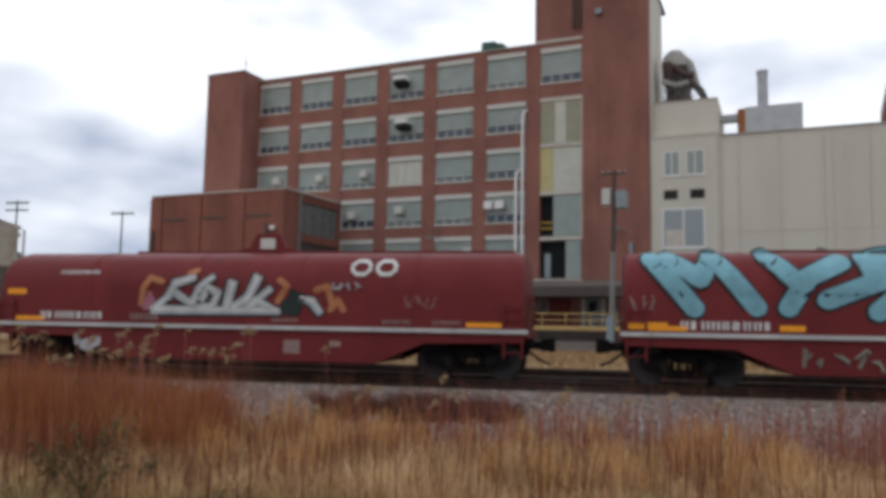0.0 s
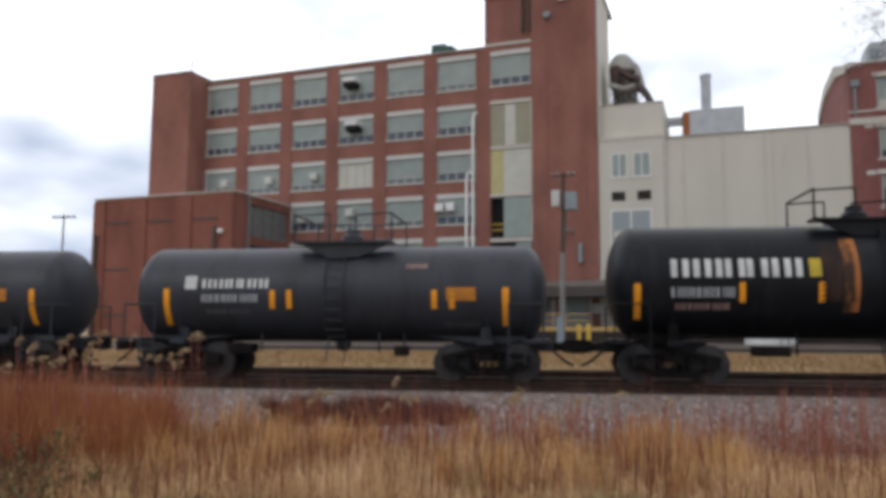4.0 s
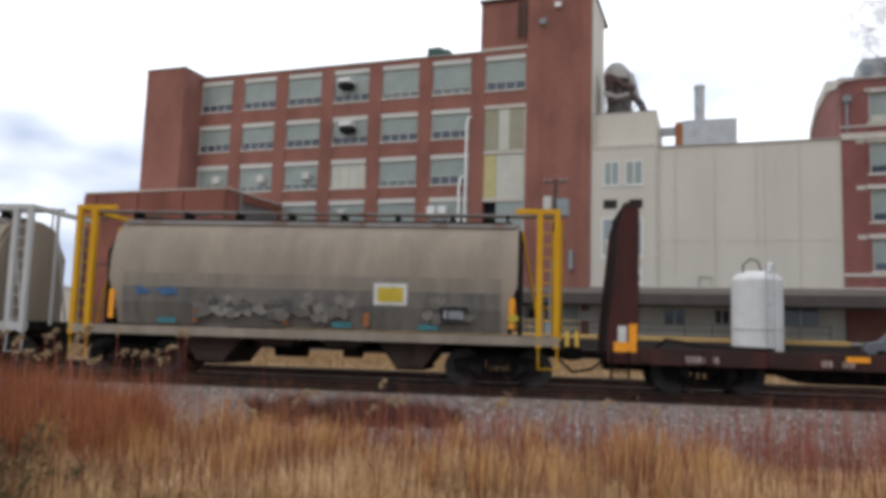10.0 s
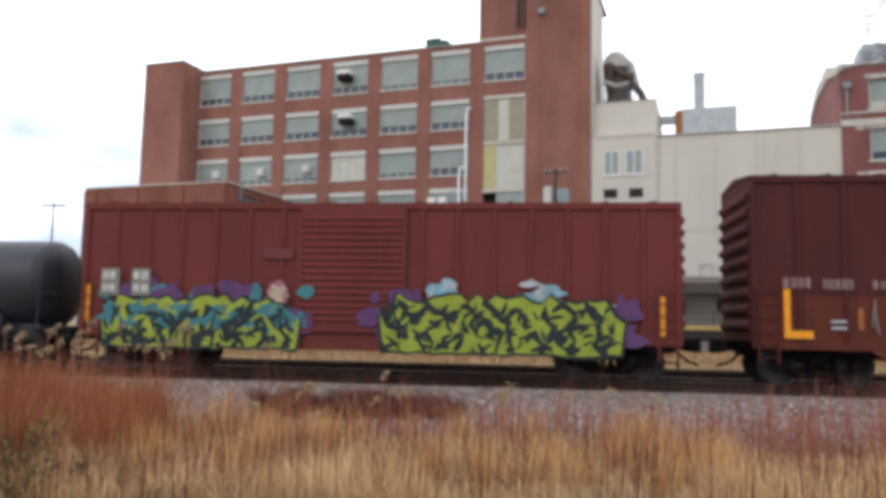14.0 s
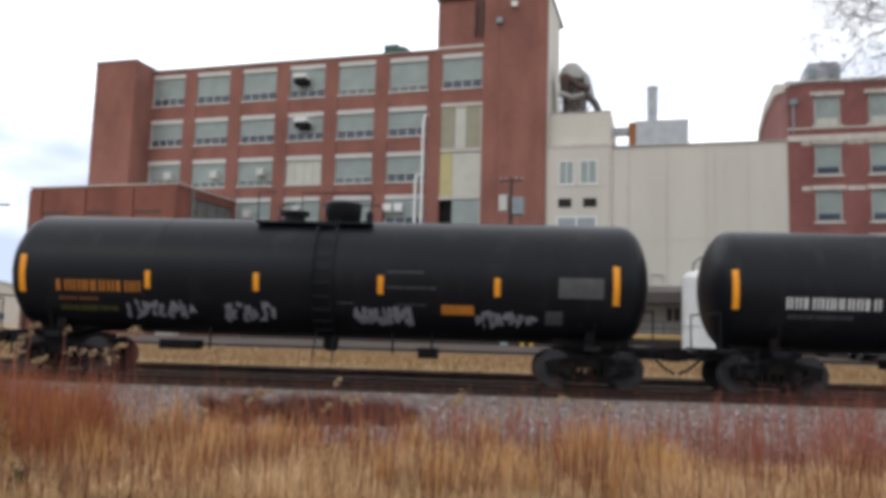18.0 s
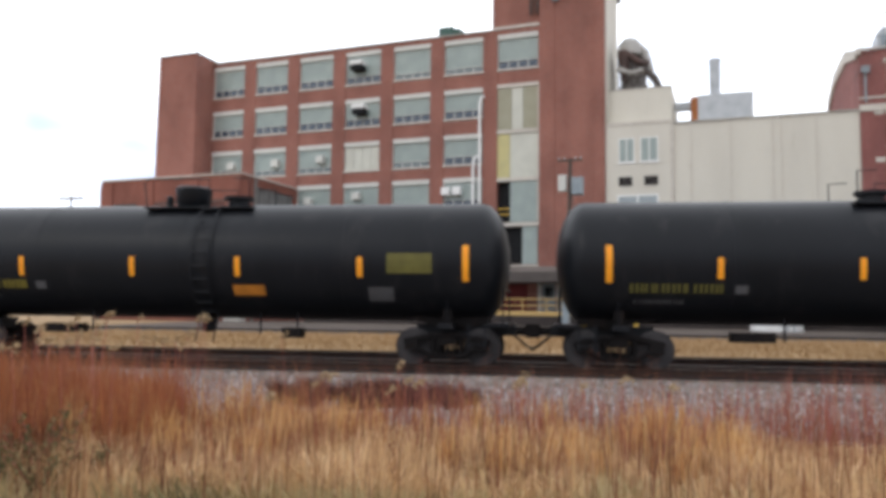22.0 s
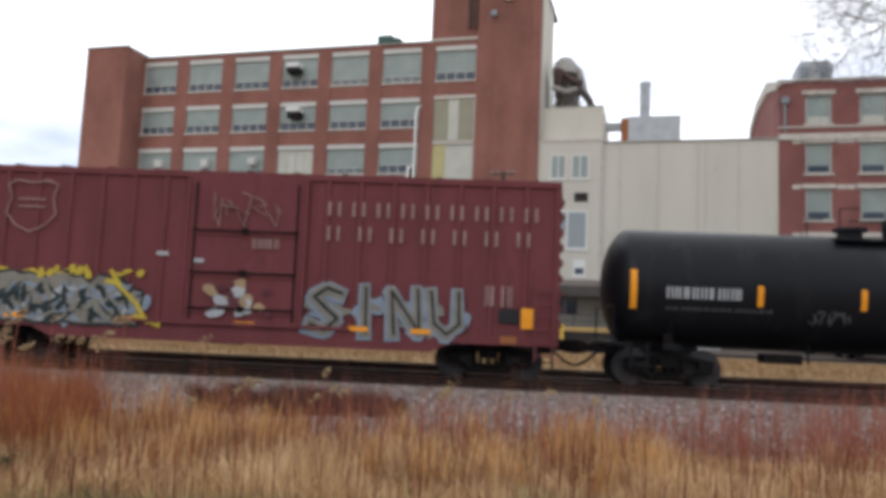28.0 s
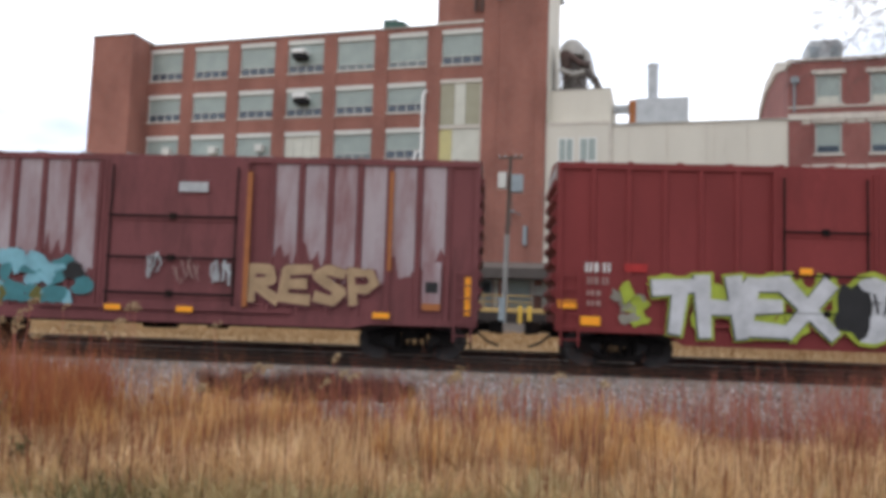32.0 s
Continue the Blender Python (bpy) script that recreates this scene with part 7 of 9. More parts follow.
    tank_car(14, "long black tank car with orange lettering and white scrawls", 4.2, 3.12, TANK_BLACK,
             refl([-4.35, -1.55, 1.6, 4.5], 2.2, 2.65, [-7.65, 7.4], 2.05, 3.0) + [(-6.75, -4.5, 2.1, 2.38, I_ORANGE, "text10"), (-6.7, -5.65, 1.88, 1.95, ORANGE, "text8"), (-6.7, -5.15, 1.62, 1.74, I_OLIVE, "text9"), (6.0, 7.1, 2.2, 2.7, I_GREY, "stencil_panel"),
              (-4.95, -3.15, 1.42, 1.9, I_MIST, "scrawl"), (-2.4, -1.05, 1.36, 1.95, I_MIST, "scrawl"), (0.95, 2.4, 1.42, 1.9, I_MIST, "scrawl"), (3.98, 5.48, 1.4, 1.85, I_MIST, "scrawl"),
              (3.12, 3.93, 1.74, 1.97, I_PLACARD, "placard"), (1.75, 2.7, 2.72, 2.78, I_GREY, "text12"), (1.75, 3.0, 2.34, 2.4, I_GREY, "text16"), (0.5, 0.95, 1.93, 1.98, I_GREY, "text6"), (2.0, 2.75, 1.93, 1.98, I_GREY, "text9"),
              (5.7, 6.12, 1.55, 1.88, I_GREY, "stencil_panel")], 0.3, "pot")
    for i, lab in ((15, "long black tank car with olive stencils"), (16, "long black tank car with faint yellow lettering"), (17, "long black tank car with yellow number and orange placard")):
        tank_car(i, lab, 4.25, 3.15, TANK_BLACK, refl([-4.6, -1.42, 1.5, 4.75], 2.2, 2.7, [-7.2, 7.45], 2.1, 3.0) +
                 [(-6.7, -4.45, 1.86, 2.08, I_STENCIL if i == 17 else I_OLIVE, "text9"), (-6.6, -5.4, 1.6, 1.7, I_GREY, "text10"), (1.35 if i == 17 else 0.5, 2.2 if i == 17 else 1.35, 1.72, 1.98, I_PLACARD, "placard"), (5.45, 6.6, 2.3, 2.8, I_OLIVE, "stencil_panel"), (4.95, 5.6, 1.6, 1.95, I_GREY, "stencil_panel"), (-4.25, -3.95, 1.85, 2.05, I_GREY, "stencil_panel")], {15: 0.85, 16: 0.75, 17: -0.5}[i], "pot", False, {15: -0.3, 16: 0.3, 17: 0.5}[i], 1 if i == 17 else -1)
    tank_car(18, "long white pressure tank car with full side walkway", 4.12, 3.05, WHITE_TANK,
             refl([-5.6, -2.95, -0.6, 2.4, 5.25], 2.05, 2.48, [-8.1, 7.8], 1.85, 2.8, coat("faded_orange_reflector", (0.66, 0.36, 0.13))) + [(-7.6, -6.1, 2.15, 2.35, I_PALEGREY, "text9"), (2.6, 3.4, 1.75, 1.98, REFLECT, "placard"), (4.85, 5.23, 1.75, 1.92, I_BLUE, "placard"),
              (6.0, 7.15, 1.85, 2.45, I_PALEGREY, "stencil_panel")], -0.2, "twin", True)
    for i, lab in ((19, "black tank car with pale lettering"), (20, "black tank car with white lettering and scrawls")):
        tank_car(i, lab, 4.0, 3.02, TANK_BLACK, refl([-4.15, -1.7, 0.95, 4.05], 2.05, 2.55, [-7.2, 7.3], 1.9, 2.85) +
                 [(-6.4, -4.55, 2.18, 2.46, I_PALEGREY, "text9"), (-6.4, -3.8, 1.9, 1.98, I_GREY, "text14"), (-2.95, -1.9, 1.6, 2.0, I_GREY, "scribble"), (0.9, 2.05, 1.75, 2.05, I_GREY, "scribble"), (2.2, 3.0, 1.9, 1.98, I_GREY, "text8"), (2.2, 3.1, 1.7, 1.78, I_GREY, "text8"),
                  (6.15, 7.2, 2.0, 2.5, I_GREY, "stencil_panel"), (6.2, 7.15, 2.28, 2.42, I_PALEGREY, "text7"), (4.9, 5.6, 1.55, 1.7, I_GREY, "text6")], 0.0, "pot")


def boxcar(i, label, top, m, posts, doors, art, sill_z=0.62, low=None, end_m=None, roof_m=None):
    """posts: spacing of side posts; doors: (x0, x1, style)."""
    c, L = car_thing("boxcar", i, label)
    h, W = L / 2, 1.50
    eave = top - 0.12
    part("body", Geo().box(-h, h, -W, W, 1.02, eave), m, c, "", bevel=0.015)
    part("roof", Geo().prism([(-W - 0.03, eave), (W + 0.03, eave), (0, top + 0.06)], -h - 0.03, h + 0.03, "x"), roof_m or m, c)
    for k in range(13):
        x = -h + 0.6 + k * (L - 1.2) / 12
        part("roof_rib", Geo().prism([(-W, eave + 0.0), (W, eave + 0.0), (W, eave + 0.05), (0, top + 0.12), (-W, eave + 0.05)], x - 0.04, x + 0.04, "x"), roof_m or m, c)
    part("top_chord", Geo().box(-h, h, -W - 0.06, -W, eave - 0.16, eave), m, c)
    prof = [(-h, 1.04), (h, 1.04), (h, 0.86), (h - 2.6, 0.86), (h - 3.1, sill_z), (-h + 3.1, sill_z), (-h + 2.6, 0.86), (-h, 0.86)]
    part("side_sill", Geo().prism(prof, -W - 0.05, -W + 0.05, "y"), low or m, c)
    part("side_sill", Geo().prism(prof, W - 0.05, W + 0.05, "y"), low or m, c)
    if low:
        panel(c, "lower_side", -h, h, 1.03, 2.12, -W - 0.0022, low, "repainted rusty lower side")
    post = mesh_of("side_post", Geo().prism([(-0.075, -W), (-0.045, -W - 0.055), (0.045, -W - 0.055), (0.075, -W)], 1.0, eave - 0.14, "z"), m)
    n = int(L / posts)
    for k in range(1, n):
        x = -h + k * L / n
        if any(a - 0.1 < x < b + 0.1 for a, b, _ in doors):
            continue
        part("side_post", post, m, c).location = (x, 0, 0)
    for s in (-1, 1):
        if i in (21, 22, 23):
            part("end_cap", Geo().box(min(s * h, s * (h + 0.03)), max(s * h, s * (h + 0.03)), -W + 0.06, W - 0.06, eave - 0.5, eave - 0.02), ROOF_GREY, c, "galvanised panel at the end's top")
        part("corner_post", Geo().box(s * (h - 0.12), s * (h + 0.01), -W - 0.05, -W + 0.05, 0.9, eave), m, c)
    part("door_track", Geo().box(min(a for a, *_ in doors) - 1.5, max(b for _, b, _ in doors) + 1.2, -W - 0.14, -W, 1.06, 1.14), m, c)
    for a, b, style in doors:
        dm = BOX_A3 if style == "panelled" else m
        d = part("door", Geo().box(a, b, -W - 0.085, -W, 1.12, eave - 0.16), dm, c, "sliding side door", bevel=0.012)
        if style == "ribbed":
            rows = 16
            for k in range(rows):
                z = 1.3 + k * (eave - 1.6) / rows
                part("door_rib", Geo().prism([(-W - 0.085, z), (-W - 0.13, z + 0.05), (-W - 0.085, z + 0.1)], a + 0.06, b - 0.06, "x"), m, d)
        elif style == "panelled":
            for z in (1.2, 2.1, 2.85, 3.55, eave - 0.25):
                part("door_rib", Geo().box(a, b, -W - 0.13, -W - 0.085, z, z + 0.07), dm, d)
        else:
            for z in (1.35, 2.25, 3.3):
                part("door_rib", Geo().box(a + 0.03, b - 0.03, -W - 0.115, -W - 0.085, z, z + 0.06), m, d)
                part("lock_bar", Geo().tube((a + 0.2, -W - 0.15, z + 0.12), (b - 0.2, -W - 0.15, z + 0.12), 0.025, 6).box((a + b) / 2 - 0.08, (a + b) / 2 + 0.08, -W - 0.17, -W - 0.1, z + 0.04, z + 0.2), STEEL, d)
            for x in (a + 0.25, b - 0.25):
                part("lock_rod", Geo().tube((x, -W - 0.13, 1.2), (x, -W - 0.13, eave - 0.3), 0.022, 6), STEEL, d)
        for x in (a, b - 0.08):
            part("door_stile", Geo().box(x, x + 0.08, -W - 0.12, -W - 0.085, 1.12, eave - 0.16), m, d)
    for s in (-1, 1):
        for k in range(9):
            z = 1.25 + k * (eave - 1.5) / 9
            pts = [(s * h, z), (s * (h + 0.11), z + 0.1), (s * (h + 0.11), z + 0.2), (s * h, z + 0.3)]
            part("end_corrugation", Geo().prism([(p[0], p[1]) for p in pts], -W + 0.12, W - 0.12, "y"), end_m or m, c)
        ladder("side_ladder", c, s * (h - 0.12), s * (h - 0.55), -W - 0.11, 0.5, 2.35, m, 6)
        ladder("stirrup", c, s * (h - 0.12), s * (h - 0.55), -W - 0.08, 0.35, 0.9, STEEL, 2)
        part("end_platform", Geo().box(s * h, s * (h + 0.3), -0.8, 0.8, 1.0, 1.05), STEEL, c)
        truck(c, s * (h - 1.65))
    part("floor_beam", Geo().box(-h + 0.3, h - 0.3, -W + 0.1, W - 0.1, 0.86, 1.02), STEEL, c)
    frame_under(c, h, STEEL, 0.66, 0.98)
    couplers(c, h, 0.62)
    art(c, h, -W - 0.06)


def art_box_a(c, h, y):
    panel(c, "reflector", -h + 0.7, -h + 0.85, 1.2, 2.28, y, REFLECT)
    panel(c, "reflector", -h + 0.7, -h + 1.35, 1.12, 1.3, y, REFLECT)
    panel(c, "reflector", h - 0.75, h - 0.6, 1.15, 2.1, y, REFLECT)
    panel(c, "reflector", h - 1.25, h - 0.75, 1.1, 1.3, y, REFLECT)
    for x in (-h + 2.35, 5.35):
        panel(c, "reflector", x, x + 0.12, 1.35, 1.85, y, ORANGE)
    panel(c, "reflector", -2.95, -2.8, 1.35, 1.85, -1.64, REFLECT)
    char_bars(c, "car_number", -h + 0.7, -h + 1.4, 2.3, 2.55, y, I_FADED, 4)
    char_bars(c, "car_number", -h + 1.6, -h + 2.3, 2.28, 2.52, y, I_FADED, 5)
    char_bars(c, "stencil", -h + 2.7, -h + 3.05, 2.3, 2.5, y, I_FADED, 2)
    for z in (1.35, 1.5):
        panel(c, "stencil", -h + 1.75, -h + 2.1, z, z + 0.06, y, I_PALEGREY)
    first = [[(-2.2, 1.0), (-2.2, 1.9)], [(-2.2, 1.1), (-0.4, 1.1)], [(-2.2, 1.5), (-0.42, 1.5)], [(-0.4, 1.1), (-0.4, 1.55)], [(-1.6, 1.05), (-1.2, 1.6)], [(-0.97, 1.05), (-0.97, 1.95)]]
    second = [[(0.5, 1.0), (0.52, 1.9)], [(0.52, 1.9), (0.95, 1.92)], [(0.95, 1.05), (0.95, 1.9)], [(1.42, 1.05), (1.42, 1.92)], [(1.42, 1.92), (1.72, 1.9)], [(1.74, 1.9), (1.82, 1.0)], [(0.6, 1.45), (1.7, 1.45)]]
    for lines in (first, second):
        brush(c, lines, 0.66, -1.640, I_PALEGREY if lines is second else I_STONE, None, 0, None, "pale outline of plum graffiti", True)
        brush(c, lines, 0.52, -1.650, I_PLUM, I_BLACK, 0.045, None, "plum coloured graffiti throw-up", True)
    scribble(c, -2.3, -0.3, 1.25, 1.45, -1.68, I_BLACK, 73, 4, 0.02)
    scribble(c, 0.5, 1.9, 1.2, 1.9, -1.68, I_BLACK, 74, 4, 0.02)
    splashes(c, 2.55, 3.7, 1.0, 2.1, y, [I_OLIVE, I_STONE], 6, 75, 0.22)
    scribble(c, -h + 2.6, -h + 4.6, 1.15, 2.1, y, I_STONE, 76, 5, 0.02)
    scribble(c, 3.8, 4.7, 1.1, 2.3, y, I_FADED, 77, 5, 0.02)
    for x in (5.6, 6.2):
        char_bars(c, "stencil", x, x + 0.45, 1.6, 2.1, y, I_FADED, 3)
    panel(c, "data_plate", 5.6, 6.05, 1.3, 1.45, y, I_FADED)
    scribble(c, -3.35, -2.95, 1.2, 2.1, y, I_FADED, 78, 4, 0.03)


def art_box_b(c, h, y):
    panel(c, "reflector", h - 0.55, h - 0.4, 1.1, 2.05, y, REFLECT)
    panel(c, "reflector", -h + 0.1, -h + 0.25, 1.2, 2.2, y, REFLECT)
    for x in (-h + 0.6, -h + 1.45):
        panel(c, "number_panel", x, x + 0.5, 1.9, 2.6, -1.668, I_STONE)
        char_bars(c, "car_number", x + 0.05, x + 0.48, 2.33, 2.52, -1.674, I_WHITE, 2)
        char_bars(c, "car_number", x + 0.05, x + 0.48, 2.0, 2.18, -1.674, I_WHITE, 2)
    splashes(c, -0.5, 7.0, 0.7, 2.25, -1.63, [I_PURPLE], 42, 81, 0.34)
    splashes(c, -7.3, -1.2, 0.7, 2.2, -1.63, [I_TEAL, I_PURPLE], 26, 82, 0.34)
    splashes(c, 1.4, 2.4, 1.85, 2.5, -1.64, [I_PALEGREY, I_SKY], 5, 83, 0.3)
    splashes(c, 3.7, 5.0, 1.75, 2.45, -1.64, [I_PALEGREY, I_SKY], 5, 84, 0.3)
    splashes(c, -2.6, -2.0, 1.7, 2.3, -1.64, [I_CREAM, I_PINK], 4, 85, 0.25)
    wildstyle(c, 0.35, 6.3, 0.62, 1.95, -1.655, I_LIME, I_INK, [(I_INK, 1.0, False)], 86, "lime green graffiti with dark flame strokes")
    wildstyle(c, -7.0, -1.7, 0.62, 1.85, -1.655, I_LIME, I_INK, [(I_TEAL, 1.8, True), (I_INK, 0.9, False)], 87, "lime green and teal graffiti with dark strokes")
    panel(c, "data_plate", h - 1.7, h - 1.1, 1.45, 1.85, y, I_PALEGREY)
    panel(c, "data_plate_face", h - 1.62, h - 1.18, 1.53, 1.77, y - 0.005, I_GREY)
    panel(c, "number_patch", -h + 4.9, -h + 5.7, 2.9, 3.15, y, BOX_C)


def art_box_c(c, h, y):
    # the railway's name as plain bars, one to a letter
    for n, step, z in ((9, 0.615, 3.9), (7, 0.79, 3.28)):
        for k in range(n):
            x = 2.1 + k * step
            for a in (0.0, 0.25):
                part("name_bar", Geo().box(x + a, x + a + 0.075, y - 0.004, y, z, z + 0.36), I_FADED, c)
    # shield emblem as a plain outline
    sh = [(x - 0.35, z + 0.1) for x, z in ((-5.85, 4.35), (-5.6, 4.45), (-5.2, 4.38), (-4.8, 4.45), (-4.55, 4.35), (-4.65, 4.0), (-4.55, 3.6), (-4.8, 3.3), (-5.2, 3.12), (-5.6, 3.3), (-5.85, 3.6), (-5.75, 4.0))]
    part("shield_emblem", Geo().path([(x, y - 0.005, z) for x, z in sh + sh[:1]], 0.024, 4).box(-5.9, -5.2, y - 0.004, y, 3.86, 3.9).box(-5.9, -5.2, y - 0.004, y, 4.05, 4.09), I_FADED, c, "faded pale shield outline")
    for x in (-h + 1.9, -h + 4.8, -0.1, 2.75, 4.3):
        panel(c, "reflector", x, x + 0.5, 1.05, 1.17, y - 0.03, REFLECT)
    panel(c, "reflector", h - 0.9, h - 0.6, 1.28, 1.78, y, REFLECT)
    panel(c, "reflector", h - 1.4, h - 1.0, 0.9, 1.08, y, ORANGE)
    panel(c, "reflector", -h + 0.6, -h + 0.8, 1.3, 1.8, y, REFLECT)
    splashes(c, -h + 0.8, -2.2, 1.0, 2.1, y - 0.008, [I_SLATE, I_INK], 16, 91, 0.34)
    wildstyle(c, -h + 0.9, -2.5, 1.0, 2.1, y - 0.02, I_STONE, I_INK, [(I_SLATE, 0.7, False), (I_PALEGREY, 0.25, False)], 92, "grey and slate blue graffiti block letters")
    splashes(c, -h + 1.6, -2.4, 2.05, 2.45, y - 0.015, [I_YELLOW], 16, 93, 0.17)
    brush(c, [[(-h + 4.6, 2.3), (-h + 4.8, 2.0), (-h + 4.5, 2.05)], [(-h + 4.75, 2.0), (-h + 5.3, 1.5), (-h + 5.6, 1.05)], [(-h + 5.3, 1.2), (-h + 5.9, 1.0)]],
          0.11, y - 0.042, I_YELLOW, None, 0, None, "yellow graffiti strokes")
    splashes(c, 1.6, 6.0, 1.0, 1.9, y - 0.008, [I_SLATE, I_STONE], 12, 94, 0.26)
    brush(c, word("SINU", 1.75, 5.75, 1.05, 2.15, 0.18, 7), 0.27, y - 0.02, I_STONE, I_SLATE, 0.06, I_INK, "grey and blue graffiti lettering")
    splashes(c, -1.0, 1.0, 1.1, 2.2, -1.64, [I_TAN, I_PLUM, I_PALEGREY], 7, 95, 0.2)
    scribble(c, -0.9, 0.9, 3.5, 4.5, -1.64, I_FADED, 96, 5, 0.02)
    char_bars(c, "stencil", 0.25, 0.95, 3.0, 3.25, -1.64, I_FADED, 5)
    panel(c, "data_plate", h - 1.45, h - 0.95, 1.4, 1.75, y, I_BLACK)
    panel(c, "stencil", -2.2, -1.9, 2.75, 2.85, y, I_PALEGREY)
    panel(c, "stencil", -1.2, -0.95, 2.6, 2.7, -1.64, I_PALEGREY)
    scribble(c, -h + 0.15, -h + 0.9, 2.4, 4.1, y, I_FADED, 97, 4, 0.025)
    scribble(c, -h + 1.0, -h + 1.6, 2.2, 3.0, y, I_FADED, 98, 4, 0.03)
    for x in (6.1, 6.5):
        char_bars(c, "stencil", x, x + 0.3, 1.8, 2.3, y, I_FADED, 2)


def art_box_d(c, h, y):
    for x in (-h + 0.1, -h + 2.5, -h + 5.6, 1.95, 4.1, 7.25):
        panel(c, "reflector", x, x + 0.45, 1.1, 1.27, y - 0.04, REFLECT)
    splashes(c, -h + 0.2, -0.2, 0.95, 2.0, y - 0.002, [I_PLUM, I_PINK, I_PEACH], 30, 101, 0.34)
    splashes(c, 0.0, h - 0.6, 0.85, 2.0, y - 0.002, [I_BLACK], 44, 109, 0.42)
    splashes(c, -h + 0.05, -h + 2.3, 1.0, 1.9, y - 0.01, [I_STONE, I_PALEGREY, I_SKY], 7, 102, 0.28)
    splashes(c, -h + 0.05, -h + 2.5, 1.85, 2.25, y - 0.012, [I_PEACH, I_CREAM, I_LIME], 12, 110, 0.22)
    splashes(c, -h + 0.05, -h + 1.0, 0.95, 1.3, y - 0.014, [I_TEAL, I_SKY], 4, 111, 0.25)
    splashes(c, -5.4, 0.2, 1.0, 2.0, y - 0.028, [I_PINK, I_PLUM, I_PEACH], 22, 112, 0.2)
    brush(c, word("BRB", -h + 1.0, -h + 2.2, 1.45, 1.95, 0.1, 8) + word("SLU", -h + 0.95, -h + 2.25, 0.95, 1.3, 0.1, 9), 0.15, y - 0.02, I_CREAM, I_BLACK, 0.025, None, "small cream graffiti lettering")
    splashes(c, -h + 2.2, 1.0, 0.8, 1.1, y - 0.015, [I_TEAL, I_SKY], 8, 104, 0.22)
    brush(c, word("ACE", -5.35, -1.35, 0.95, 2.0, 0.22, 10), 0.38, y - 0.03, I_MOTTLE, I_BLACK, 0.07, None, "cream and peach graffiti lettering")
    brush(c, word("T", -1.1, 0.3, 0.95, 2.0, 0.1, 11), 0.38, y - 0.05, I_MOTTLE, I_BLACK, 0.09, None, "cream graffiti letter")
    brush(c, word("K", 1.1, 1.75, 0.95, 1.9, 0.1, 12), 0.2, y - 0.05, I_PINK, I_PLUM, 0.04, None, "pink graffiti letter")
    splashes(c, 0.35, 1.1, 0.9, 1.5, y - 0.05, [I_OLIVE, I_TEAL], 4, 103, 0.2)
    brush(c, word("OHK", 2.05, 5.3, 0.92, 1.98, 0.12, 13), 0.42, y - 0.03, I_MOTTLE, I_BLACK, 0.09, None, "peach block graffiti lettering")
    brush(c, [[(5.4, 1.85), (6.7, 1.85), (6.65, 1.6)], [(5.5, 1.15), (5.9, 1.45), (6.2, 1.05), (6.9, 1.2), (7.0, 0.98), (5.6, 0.95)]], 0.40, y - 0.034, I_MOTTLE, I_BLACK, 0.05, None, "peach block graffiti letter")
    panel(c, "pink_patch", h - 1.15, h - 0.15, 1.3, 2.1, y - 0.02, I_PINK)
    brush(c, [[(-h + 0.55, 4.15), (-h + 0.35, 4.3), (-h + 0.2, 4.15), (-h + 0.5, 4.0), (-h + 0.6, 4.2)], [(-h + 0.15, 3.85), (-h + 0.6, 3.9), (-h + 0.2, 3.6), (-h + 0.65, 3.65)], [(-h + 0.1, 3.35), (-h + 0.55, 3.45), (-h + 0.15, 3.1), (-h + 0.6, 3.2)],
              [(-h + 0.3, 3.0), (-h + 0.15, 2.75), (-h + 0.6, 2.5), (-h + 0.95, 2.2)], [(-h + 0.25, 2.95), (-h + 0.9, 2.95), (-h + 1.35, 2.6), (-h + 1.25, 2.15), (-h + 0.95, 2.2)], [(-h + 0.95, 3.0), (-h + 1.15, 3.35), (-h + 1.3, 3.0)], [(-h + 1.0, 3.3), (-h + 1.35, 3.4)]],
          0.05, y - 0.006, I_PALEGREY, None, 0, None, "looping white graffiti tag", True)
    char_bars(c, "stencil", 1.0, 1.7, 3.1, 3.4, -1.66, I_FADED, 5)
    for x in (-5.9, -5.2, -4.4):
        char_bars(c, "car_number", x, x + 0.4, 2.65, 2.85, y, I_FADED, 3)
    panel(c, "stencil", -1.9, -1.55, 2.7, 2.78, y, I_PALEGREY)


